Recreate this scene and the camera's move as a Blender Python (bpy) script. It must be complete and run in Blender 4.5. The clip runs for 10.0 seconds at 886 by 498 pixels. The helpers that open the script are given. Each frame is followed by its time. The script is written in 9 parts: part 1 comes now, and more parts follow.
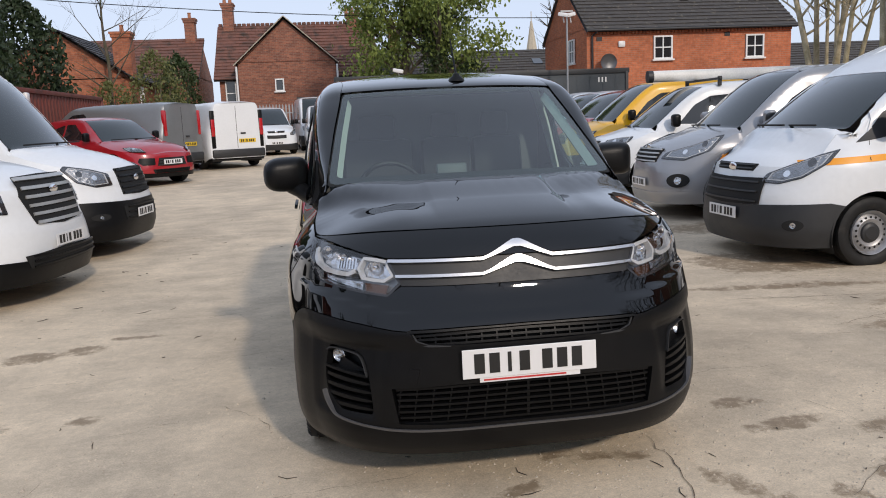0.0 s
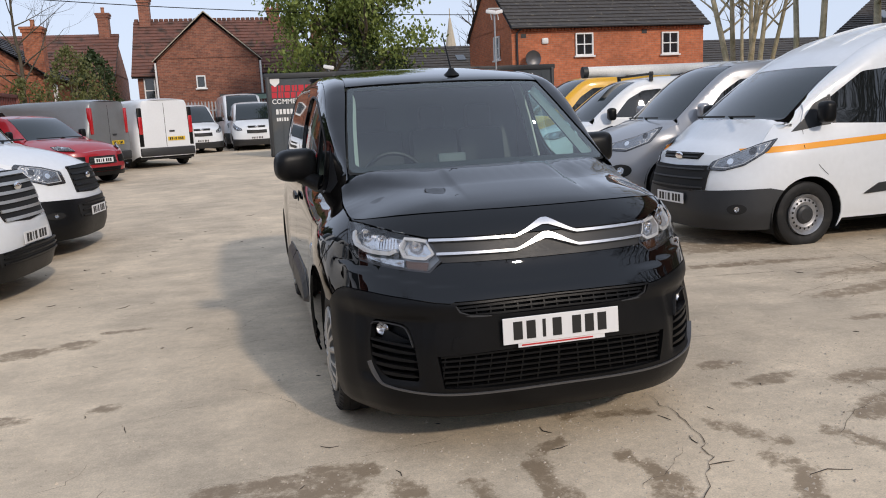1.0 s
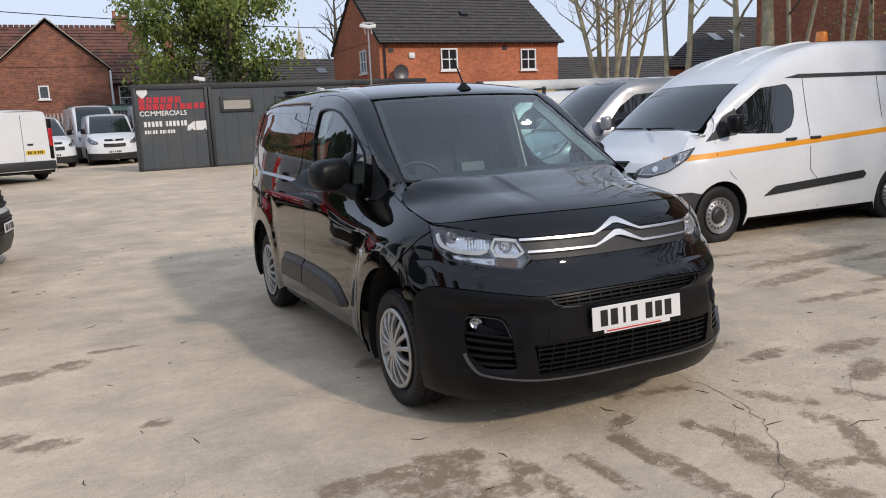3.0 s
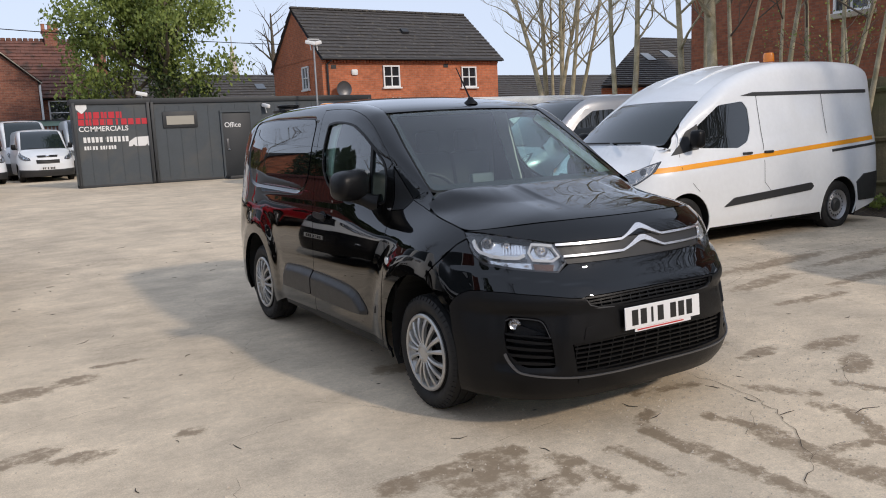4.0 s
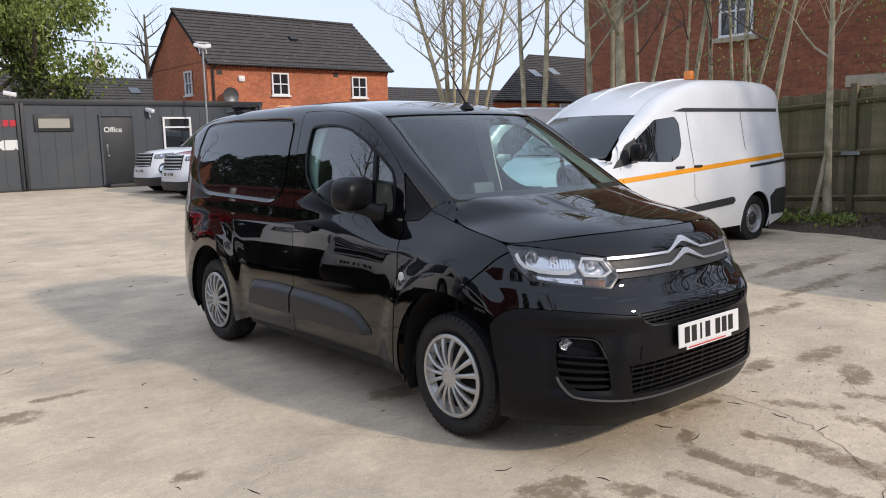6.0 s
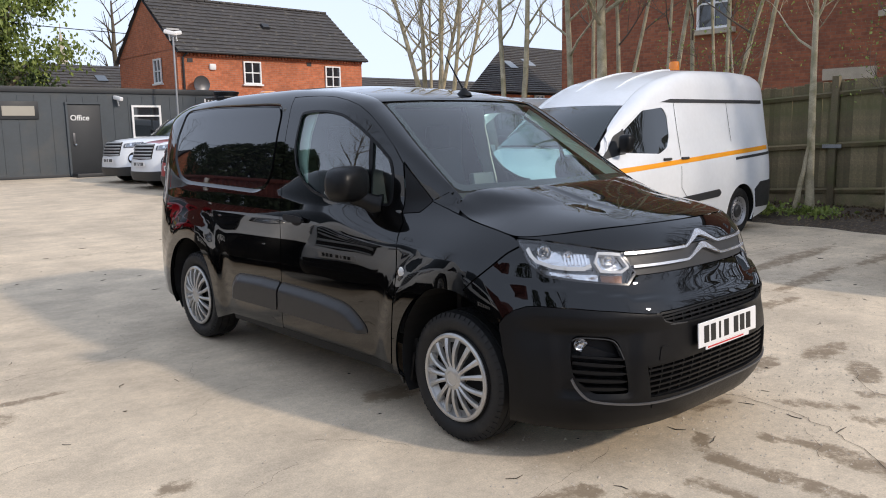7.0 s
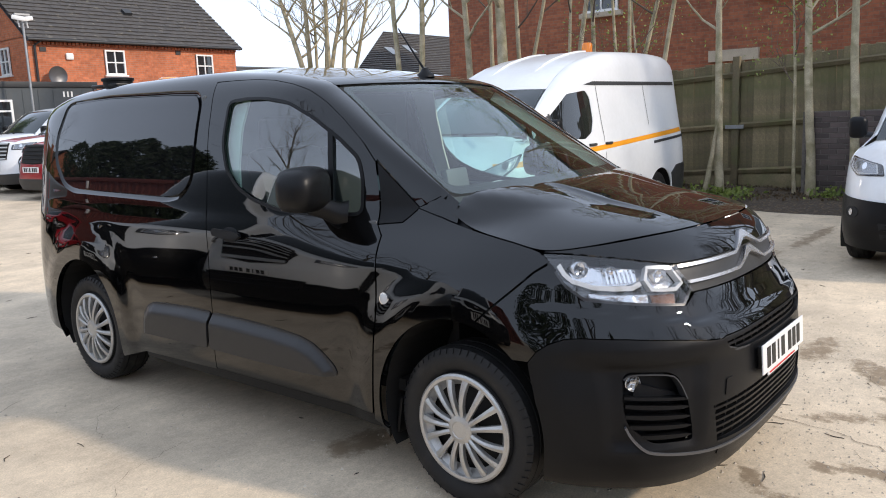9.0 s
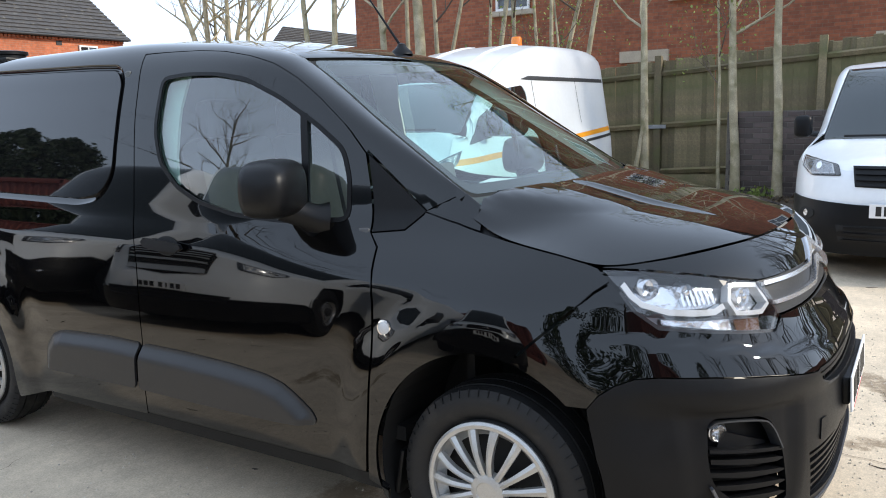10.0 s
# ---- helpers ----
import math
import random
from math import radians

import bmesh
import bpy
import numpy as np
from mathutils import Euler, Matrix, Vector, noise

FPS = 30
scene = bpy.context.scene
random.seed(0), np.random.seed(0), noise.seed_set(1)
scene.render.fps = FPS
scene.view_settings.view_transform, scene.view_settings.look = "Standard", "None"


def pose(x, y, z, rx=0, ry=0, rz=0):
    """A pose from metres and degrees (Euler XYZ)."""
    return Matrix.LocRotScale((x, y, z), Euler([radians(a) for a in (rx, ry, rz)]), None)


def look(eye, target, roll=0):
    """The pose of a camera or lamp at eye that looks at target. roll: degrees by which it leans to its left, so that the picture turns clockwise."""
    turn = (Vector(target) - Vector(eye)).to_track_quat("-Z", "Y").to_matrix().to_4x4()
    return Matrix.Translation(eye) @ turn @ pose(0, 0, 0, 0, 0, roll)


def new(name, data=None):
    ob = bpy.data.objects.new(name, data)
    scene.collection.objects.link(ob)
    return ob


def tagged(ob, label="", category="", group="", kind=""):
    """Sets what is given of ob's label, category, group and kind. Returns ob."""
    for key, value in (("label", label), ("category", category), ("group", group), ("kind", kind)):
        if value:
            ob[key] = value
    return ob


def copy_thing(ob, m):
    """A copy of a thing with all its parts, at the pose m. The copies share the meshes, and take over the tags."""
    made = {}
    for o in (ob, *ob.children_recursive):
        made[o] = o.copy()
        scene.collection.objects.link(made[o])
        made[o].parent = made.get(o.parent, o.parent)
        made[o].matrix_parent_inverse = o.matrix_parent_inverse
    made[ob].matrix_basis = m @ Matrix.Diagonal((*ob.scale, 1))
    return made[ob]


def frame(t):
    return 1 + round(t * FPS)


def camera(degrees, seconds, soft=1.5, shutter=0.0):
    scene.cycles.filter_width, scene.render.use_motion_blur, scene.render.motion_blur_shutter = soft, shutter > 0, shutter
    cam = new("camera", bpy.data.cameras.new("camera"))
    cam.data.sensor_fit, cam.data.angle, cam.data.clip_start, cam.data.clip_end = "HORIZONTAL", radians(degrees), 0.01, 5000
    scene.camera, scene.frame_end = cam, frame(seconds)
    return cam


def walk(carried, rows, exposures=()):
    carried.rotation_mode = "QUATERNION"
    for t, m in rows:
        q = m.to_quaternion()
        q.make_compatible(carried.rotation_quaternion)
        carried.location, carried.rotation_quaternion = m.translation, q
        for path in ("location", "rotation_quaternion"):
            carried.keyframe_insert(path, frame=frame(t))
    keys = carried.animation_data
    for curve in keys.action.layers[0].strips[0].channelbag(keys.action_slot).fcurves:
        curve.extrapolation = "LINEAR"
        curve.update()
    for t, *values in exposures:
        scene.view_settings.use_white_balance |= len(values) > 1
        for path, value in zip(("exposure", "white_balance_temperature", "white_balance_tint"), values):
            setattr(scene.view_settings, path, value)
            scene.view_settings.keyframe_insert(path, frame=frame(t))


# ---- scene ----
cam = camera(58.7, 10.0, 1.0)
PATH = [
    (0, (-0.718, -3.708, 1.48), (-0.436, -1.754, 1.155), -2.4),
    (0.5, (-0.978, -3.89, 1.496), (-0.598, -1.955, 1.163), -2.6),
    (1, (-1.247, -3.899, 1.476), (-0.767, -1.988, 1.134), -2.8),
    (1.5, (-1.549, -3.843, 1.487), (-0.97, -1.961, 1.136), -3.0),
    (2, (-1.837, -3.884, 1.513), (-1.162, -2.034, 1.16), -2.9),
    (3.5, (-2.645, -3.751, 1.519), (-1.72, -2.005, 1.207), -2.7),
    (4, (-2.909, -3.699, 1.518), (-1.906, -1.993, 1.223), -2.6),
    (4.5, (-3.051, -3.46, 1.512), (-1.966, -1.803, 1.232), -2.2),
    (5, (-3.229, -3.286, 1.525), (-2.064, -1.683, 1.256), -1.9),
    (5.5, (-3.379, -3.139, 1.518), (-2.152, -1.583, 1.248), -1.7),
    (7, (-3.334, -2.668, 1.484), (-2.013, -1.197, 1.187), -1.0),
    (7.5, (-3.377, -2.631, 1.488), (-2.025, -1.192, 1.171), -1.2),
    (8, (-3.248, -2.394, 1.461), (-1.847, -1.005, 1.132), -1.5),
    (8.5, (-3.137, -2.065, 1.468), (-1.678, -0.738, 1.134), -2.0),
    (9, (-3.11, -1.761, 1.496), (-1.582, -0.515, 1.162), -2.3),
    (9.5, (-2.937, -1.408, 1.46), (-1.326, -0.268, 1.134), -2.3),
    (10, (-2.824, -1.057, 1.443), (-1.145, -0.025, 1.102), -1.6),
]
EXPOSURES = [(0, 0.66, 6850, 14), (2, 0.66, 6850, 14), (4.5, 0.76, 6850, 14), (7, 1.02, 6850, 14), (9, 1.30, 6850, 13), (10, 1.58, 6550, 9)]
walk(cam, [(t, look(eye, target, roll)) for t, eye, target, roll in PATH], EXPOSURES)

# ---- light ----
SUN_AZ, SUN_EL = 16.5, 29.5     # the sun stands low, to the right behind the first camera place
world = bpy.data.worlds.new("sky")
scene.world = world
world.use_nodes = True
wn = world.node_tree.nodes
sky = wn.new("ShaderNodeTexSky")
sky.sky_type = "NISHITA"
sky.sun_disc = False
sky.sun_elevation = radians(SUN_EL)
sky.sun_rotation = radians(180 - SUN_AZ)
sky.air_density, sky.dust_density, sky.ozone_density = 0.9, 0.7, 2.8
haze = wn.new("ShaderNodeHueSaturation")
haze.inputs["Saturation"].default_value = 0.66
world.node_tree.links.new(sky.outputs["Color"], haze.inputs["Color"])
veil = wn.new("ShaderNodeMix")      # thin high cloud that evens the sky out
veil.data_type = "RGBA"
veil.inputs["Factor"].default_value = 0.88
veil.inputs["B"].default_value = (2.45, 2.98, 3.85, 1)
world.node_tree.links.new(haze.outputs["Color"], veil.inputs["A"])
world.node_tree.links.new(veil.outputs["Result"], wn["Background"].inputs["Color"])
wn["Background"].inputs["Strength"].default_value = 0.15
sun = new("sun", bpy.data.lights.new("sun", "SUN"))
sun.data.energy, sun.data.angle, sun.data.color = 1.24, radians(3.0), (1.0, 0.92, 0.81)
sun.matrix_world = look((math.sin(radians(SUN_AZ)) * 30, -math.cos(radians(SUN_AZ)) * 30, math.tan(radians(SUN_EL)) * 30), (0, 0, 0))

# ---- materials ----
def material(name, colour, rough=0.5, metal=0.0, coat=0.0, vary=0.0, scale=8.0, bump=0.0, bump_scale=60.0, spec=0.5,
             alpha=1.0, random=0.0, stain=None, stain_scale=1.0, stain_at=(0.5, 0.65), trans=0.0, detail=6.0):
    """A surface with colour and gloss that vary at two scales, optional stains and fine relief."""
    m = bpy.data.materials.new(name)
    m.use_nodes = True
    nt = m.node_tree
    b = nt.nodes["Principled BSDF"]
    b.inputs["Base Color"].default_value = (*colour, 1)
    b.inputs["Roughness"].default_value = rough
    b.inputs["Metallic"].default_value = metal
    b.inputs["Coat Weight"].default_value = coat
    b.inputs["Coat Roughness"].default_value = 0.02
    b.inputs["Specular IOR Level"].default_value = spec
    b.inputs["Transmission Weight"].default_value = trans
    b.inputs["Alpha"].default_value = alpha
    link = nt.links.new
    if not (vary or bump or random or stain):
        return m
    co = nt.nodes.new("ShaderNodeTexCoord").outputs["Object"]
    out = None
    if vary:
        tex = nt.nodes.new("ShaderNodeTexNoise")
        tex.inputs["Scale"].default_value, tex.inputs["Detail"].default_value = scale, detail
        link(co, tex.inputs["Vector"])
        fine = nt.nodes.new("ShaderNodeTexNoise")
        fine.inputs["Scale"].default_value, fine.inputs["Detail"].default_value = scale * 9, 4
        link(co, fine.inputs["Vector"])
        add = nt.nodes.new("ShaderNodeMath")
        add.operation = "ADD"
        link(tex.outputs["Fac"], add.inputs[0]), link(fine.outputs["Fac"], add.inputs[1])
        ramp = nt.nodes.new("ShaderNodeMapRange")
        ramp.inputs["From Min"].default_value, ramp.inputs["From Max"].default_value = 0.7, 1.3
        ramp.inputs["To Min"].default_value, ramp.inputs["To Max"].default_value = 1 - vary, 1 + vary
        link(add.outputs[0], ramp.inputs["Value"])
        mul = nt.nodes.new("ShaderNodeMix")
        mul.data_type, mul.blend_type = "RGBA", "MULTIPLY"
        mul.inputs["Factor"].default_value = 1
        mul.inputs["A"].default_value = (*colour, 1)
        link(ramp.outputs["Result"], mul.inputs["B"])
        out = mul.outputs["Result"]
        rr = nt.nodes.new("ShaderNodeMapRange")
        rr.inputs["From Min"].default_value, rr.inputs["From Max"].default_value = 0.7, 1.3
        rr.inputs["To Min"].default_value, rr.inputs["To Max"].default_value = max(0.02, rough * (1 - vary)), min(1, rough * (1 + vary))
        link(add.outputs[0], rr.inputs["Value"]), link(rr.outputs["Result"], b.inputs["Roughness"])
    if random:
        info = nt.nodes.new("ShaderNodeObjectInfo")
        rm = nt.nodes.new("ShaderNodeMapRange")
        rm.inputs["To Min"].default_value, rm.inputs["To Max"].default_value = 1 - random, 1 + random
        link(info.outputs["Random"], rm.inputs["Value"])
        mul = nt.nodes.new("ShaderNodeMix")
        mul.data_type, mul.blend_type = "RGBA", "MULTIPLY"
        mul.inputs["Factor"].default_value = 1
        mul.inputs["A"].default_value = (*colour, 1)
        if out:
            link(out, mul.inputs["A"])
        link(rm.outputs["Result"], mul.inputs["B"])
        out = mul.outputs["Result"]
    if stain:
        st = nt.nodes.new("ShaderNodeTexNoise")
        st.inputs["Scale"].default_value, st.inputs["Detail"].default_value, st.inputs["Distortion"].default_value = stain_scale, 8, 0.6
        link(co, st.inputs["Vector"])
        sr = nt.nodes.new("ShaderNodeMapRange")
        sr.inputs["From Min"].default_value, sr.inputs["From Max"].default_value = stain_at
        link(st.outputs["Fac"], sr.inputs["Value"])
        mx = nt.nodes.new("ShaderNodeMix")
        mx.data_type = "RGBA"
        link(sr.outputs["Result"], mx.inputs["Factor"])
        mx.inputs["A"].default_value = (*colour, 1)
        if out:
            link(out, mx.inputs["A"])
        mx.inputs["B"].default_value = (*stain, 1)
        out = mx.outputs["Result"]
    if out:
        link(out, b.inputs["Base Color"])
    if bump:
        bt = nt.nodes.new("ShaderNodeTexNoise")
        bt.inputs["Scale"].default_value, bt.inputs["Detail"].default_value = bump_scale, 8
        link(co, bt.inputs["Vector"])
        bn = nt.nodes.new("ShaderNodeBump")
        bn.inputs["Strength"].default_value, bn.inputs["Distance"].default_value = bump, 0.02
        link(bt.outputs["Fac"], bn.inputs["Height"]), link(bn.outputs["Normal"], b.inputs["Normal"])
    return m


BLACK_PAINT = material("black_paint", (0.0015, 0.0015, 0.0017), 0.025, coat=1.0, spec=0.05)
BLACK_PLASTIC = material("black_plastic", (0.0045, 0.0047, 0.0054), 0.38, vary=0.12, scale=20, bump=0.06, bump_scale=900, spec=0.22)
GREY_PLASTIC = material("grey_plastic", (0.024, 0.025, 0.027), 0.5, vary=0.15, scale=15)
DARK = material("dark_liner", (0.006, 0.006, 0.006), 0.8)
RUBBER = material("tyre_rubber", (0.012, 0.012, 0.0125), 0.62, vary=0.2, scale=25, stain=(0.045, 0.04, 0.035), stain_scale=9, stain_at=(0.58, 0.85), spec=0.35)
SILVER = material("silver_trim", (0.47, 0.465, 0.45), 0.34, metal=0.6, vary=0.1, scale=30)
CHROME = material("chrome", (0.85, 0.85, 0.86), 0.12, metal=1.0)
BAR_CHROME = material("satin_chrome", (0.70, 0.70, 0.72), 0.27, metal=0.9)
STEEL = material("steel_wheel", (0.34, 0.34, 0.35), 0.42, metal=0.6, vary=0.15, scale=20)
WHITE_PAINT = material("white_paint", (0.74, 0.76, 0.775), 0.35, coat=0.6, vary=0.03, scale=2)
PLATE_WHITE = material("plate_white", (0.75, 0.75, 0.75), 0.4)
PLATE_YELLOW = material("plate_yellow", (0.75, 0.5, 0.03), 0.4)
INK = material("black_ink", (0.01, 0.01, 0.01), 0.5)
RED_INK = material("red_ink", (0.55, 0.03, 0.03), 0.5)
RED_PAINT = material("red_paint", (0.34, 0.008, 0.016), 0.3, coat=0.8)
SILVER_PAINT = material("silver_paint", (0.33, 0.335, 0.35), 0.32, metal=0.5, coat=0.7)
GREY_PAINT = material("grey_paint", (0.22, 0.23, 0.235), 0.38, metal=0.4, coat=0.4, vary=0.05, scale=3)
YELLOW_PAINT = material("yellow_paint", (0.80, 0.42, 0.01), 0.35, coat=0.5)
ORANGE = material("orange_stripe", (0.85, 0.33, 0.01), 0.45)
TINT = material("dark_glass", (0.010, 0.012, 0.013), 0.02, coat=0.5, spec=0.6)
SCREEN_TINT = material("parked_screen_glass", (0.014, 0.021, 0.023), 0.03, coat=0.4, spec=0.5)
BAY_GLASS = material("bay_glass", (0.004, 0.004, 0.005), 0.02, coat=1.0, spec=0.1)
LAMP_BODY = material("lamp_reflector", (0.72, 0.73, 0.75), 0.16, metal=1.0, bump=0.6, bump_scale=22)
SATIN = material("satin_grey", (0.12, 0.12, 0.125), 0.4, metal=0.5)
LAMP_TUB = material("lamp_tub", (0.27, 0.275, 0.285), 0.28, metal=0.7)
LIGHT_GUIDE = material("light_guide", (0.52, 0.53, 0.54), 0.3, coat=0.6)
DULL_REFLECTOR = material("parked_reflector", (0.30, 0.31, 0.325), 0.26, metal=0.9, bump=0.9, bump_scale=22)
CLAD_PLASTIC = material("satin_moulding", (0.016, 0.016, 0.017), 0.42, vary=0.12, scale=20, bump=0.05, bump_scale=700, spec=0.5)
LAMP_DARK = material("lamp_dark", (0.03, 0.03, 0.033), 0.25, coat=0.5)
RED_LENS = material("red_lens", (0.45, 0.01, 0.015), 0.15, coat=0.8)
CREAM_TRIM = material("pale_trim", (0.55, 0.56, 0.50), 0.7, vary=0.06, scale=12)
DASH = material("dashboard_grey", (0.07, 0.072, 0.075), 0.6, vary=0.15, scale=15)
BULKHEAD = material("bulkhead_grey", (0.09, 0.094, 0.092), 0.6, vary=0.1, scale=6)
SEAT_CLOTH = material("seat_cloth", (0.025, 0.025, 0.028), 0.9, vary=0.25, scale=40)
AMBER = material("amber_reflector", (0.12, 0.055, 0.03), 0.25, metal=0.6)
PAPER = material("paper", (0.75, 0.75, 0.74), 0.8)


def glass(name, colour=(0.82, 0.9, 0.87), clear=0.75, base=0.10):
    """Thin glass: a clear pane with a sharp reflection on it, stronger at a slant."""
    m = bpy.data.materials.new(name)
    m.use_nodes = True
    nt = m.node_tree
    nt.nodes.remove(nt.nodes["Principled BSDF"])
    t, g, f, mix = (nt.nodes.new("ShaderNode" + k) for k in ("BsdfTransparent", "BsdfGlossy", "LayerWeight", "MixShader"))
    t.inputs["Color"].default_value = tuple(c * clear for c in colour) + (1,)
    g.inputs["Roughness"].default_value = 0.01
    f.inputs["Blend"].default_value = 0.5
    up, amount = nt.nodes.new("ShaderNodeMath"), nt.nodes.new("ShaderNodeMath")
    up.operation, up.inputs[1].default_value = "POWER", 4.0
    amount.operation, amount.inputs[1].default_value, amount.inputs[2].default_value = "MULTIPLY_ADD", 1 - base, base
    nt.links.new(f.outputs["Facing"], up.inputs[0])
    nt.links.new(up.outputs[0], amount.inputs[0])
    nt.links.new(amount.outputs[0], mix.inputs[0])
    nt.links.new(t.outputs[0], mix.inputs[1])
    nt.links.new(g.outputs[0], mix.inputs[2])
    nt.links.new(mix.outputs[0], nt.nodes["Material Output"].inputs["Surface"])
    return m


SCREEN_GLASS = glass("screen_glass", (0.72, 0.96, 0.93), 0.94, 0.12)
SIDE_GLASS = glass("side_glass", (0.72, 0.95, 0.92), 0.96, 0.20)
LENS = glass("lamp_lens", (1, 1, 1), 0.98, 0.09)
# ---- vehicle shells ----
class Curve:
    """A smooth curve through a few (x, y) knots, flat beyond its ends."""
    def __init__(self, *knots):
        self.x = np.array([k[0] for k in knots], float)
        self.y = np.array([k[1] for k in knots], float)
        h, d = np.diff(self.x), np.diff(self.y) / np.diff(self.x)
        m = np.zeros(len(self.x))
        for i in range(1, len(d)):
            if d[i - 1] * d[i] > 0:
                a, b = 2 * h[i] + h[i - 1], h[i] + 2 * h[i - 1]
                m[i] = (a + b) / (a / d[i - 1] + b / d[i])
        m[0], m[-1] = d[0], d[-1]
        self.h, self.m = h, m

    def __call__(self, x):
        x = np.asarray(x, float)
        i = np.clip(np.searchsorted(self.x, x) - 1, 0, len(self.h) - 1)
        t = np.clip((x - self.x[i]) / self.h[i], 0, 1)
        a, b = self.y[i], self.y[i + 1]
        ma, mb = self.m[i] * self.h[i], self.m[i + 1] * self.h[i]
        return (2 * t**3 - 3 * t**2 + 1) * a + (t**3 - 2 * t**2 + t) * ma + (3 * t**2 - 2 * t**3) * b + (t**3 - t**2) * mb


def smooth(t):
    t = np.clip(t, 0, 1)
    return t * t * (3 - 2 * t)


class Shell:
    """The skin of a van that faces -y: flanks and nose as one sheet P(s, q), s running round from the middle of the nose
    to the tail and q up the flank and over the roof's edge; windscreen G(a, v), roof R(a, v) and bonnet B(x, y)."""
    L = 0.3

    def __init__(self, wide, nose, taper=(0.125, 0.0, 1.25, 0.9, 1.15), n=Curve((0.3, 3.3), (0.5, 3.0), (0.65, 2.75), (0.85, 2.6), (1.2, 2.55)), yc=0.15, tail=3.5,
                 zc=None, xr=None, zr=None, screen=(0.133, 0.858), bow=(0.16, 0.09), crown=0.02, spine=None, fall=None, flare=None):
        self.wide, self.nose, self.taper, self.n, self.yc, self.tail = wide, nose, taper, n, yc, tail
        self.zc, self.xr, self.zr, self.screen, self.bow, self.crown = zc, xr, zr, screen, bow, crown
        self.spine, self.fall, self.flare = spine, fall, flare
        th = np.linspace(0, math.pi / 2, 4001)
        w, f = float(wide(0.6)), float(nose(0.6))
        n = float(self.n(0.6))
        x, y = w * np.sin(th) ** (2 / n), yc - (yc - f) * np.cos(th) ** (2 / n)
        self.th = th
        self.arc = np.concatenate([[0], np.cumsum(np.hypot(np.diff(x), np.diff(y)))])
        self.sc = self.arc[-1]

    def width(self, y, z):
        c, y0, y1, z0, z1 = self.taper
        w = self.wide(z) - c * smooth((y1 - y) / (y1 - y0)) ** 1.3 * smooth((z - z0) / (z1 - z0))
        if self.flare:
            w = w + self.flare(y, z)
        r = np.clip((y - (self.tail - 0.9)) / 0.9, 0, 1.0)
        return w * (1 - 0.045 * r**2 - 0.10 * r**12)

    def P(self, s, q):
        s, q = np.asarray(s, float), np.asarray(q, float)
        a, n = np.abs(s), self.n(q)
        th = np.interp(a, self.arc, self.th)
        round_ = a < self.sc
        y = np.where(round_, self.yc - (self.yc - self.nose(q)) * np.abs(np.cos(th)) ** (2 / n), self.yc + a - self.sc)
        k = np.where(round_, np.abs(np.sin(th)) ** (2 / n), 1.0)
        zc, xr, zr = self.zc(y), self.xr(y), self.zr(y)
        z0 = np.minimum(q, zc)
        x0 = self.width(y, z0)
        t = np.clip((q - zc) / self.L, 0, 1)
        e = 0.004
        xc = self.width(y, zc)
        slope = (xc - self.width(y, zc - e)) / e
        z1 = zr + 0.004
        x1 = xc + slope * (z1 - zc)
        xu = (1 - t) ** 2 * xc + 2 * t * (1 - t) * x1 + t * t * xr
        zu = (1 - t) ** 2 * zc + 2 * t * (1 - t) * z1 + t * t * zr
        up = q > zc
        x = np.where(up, xu, x0 * k)
        z = np.where(up, zu, q)
        return np.stack([np.sign(s) * x, y, z], -1)

    def G(self, a, v):
        a, v = np.asarray(a, float), np.asarray(v, float)
        y = self.screen[0] + (self.screen[1] - self.screen[0]) * v
        bow = self.bow[0] + (self.bow[1] - self.bow[0]) * v
        c = 1 - a * a
        return np.stack([a * self.xr(y), y - bow * c, self.zr(y) + 0.012 * c], -1)

    def R(self, a, y):
        a, y = np.asarray(a, float), np.asarray(y, float)
        c = 1 - np.abs(a) ** 2.4
        bow = self.bow[1] * (1 - smooth((y - self.screen[1]) / 0.6))
        rise = 0.012 + (self.crown - 0.012) * smooth((y - self.screen[1]) / 0.6)
        return np.stack([a * self.xr(y), y - bow * c, self.zr(y) + rise * c], -1)

    def B(self, x, y):
        x, y = np.asarray(x, float), np.asarray(y, float)
        z = self.spine(y) - self.fall(y) * (np.abs(x) / 0.78) ** 2.5
        return np.stack([x, y, z], -1)

    def side(self, y, z):
        """s of the place on the flank at y and z."""
        if y >= self.yc:
            return self.sc + y - self.yc
        c = min(1.0, max(0.0, (self.yc - y) / (self.yc - float(self.nose(z))))) ** (float(self.n(z)) / 2)
        return float(np.interp(math.acos(c), self.th, self.arc))

    def front(self, x, z):
        """s of the place on the nose at x and z."""
        lo, hi = 0.0, self.sc
        for _ in range(40):
            m = (lo + hi) / 2
            if self.P(m, z)[0] < abs(x):
                lo = m
            else:
                hi = m
        return math.copysign(lo, x)


def van_flare(y, z):
    """Swollen wheel arches, a shoulder line and a hollow between the arches."""
    out = 0.0
    for cy in (0.0, 2.785):
        d = np.hypot(y - cy, (z - 0.345) * 0.915)
        out = out + (0.016 if cy == 0 else 0.010) * smooth((0.57 - d) / 0.13) - 0.002 * np.exp(-((d - 0.60) / 0.06) ** 2)
    mid = smooth((y - 0.42) / 0.35) * smooth((2.38 - y) / 0.35)
    out = out - 0.003 * mid * np.exp(-((z - 0.70) / 0.15) ** 2)
    along = smooth((y + 0.5) / 0.5)
    return out + 0.003 * along * np.exp(-((z - 0.985) / 0.07) ** 2) - 0.002 * along * np.exp(-((z - 1.09) / 0.05) ** 2)


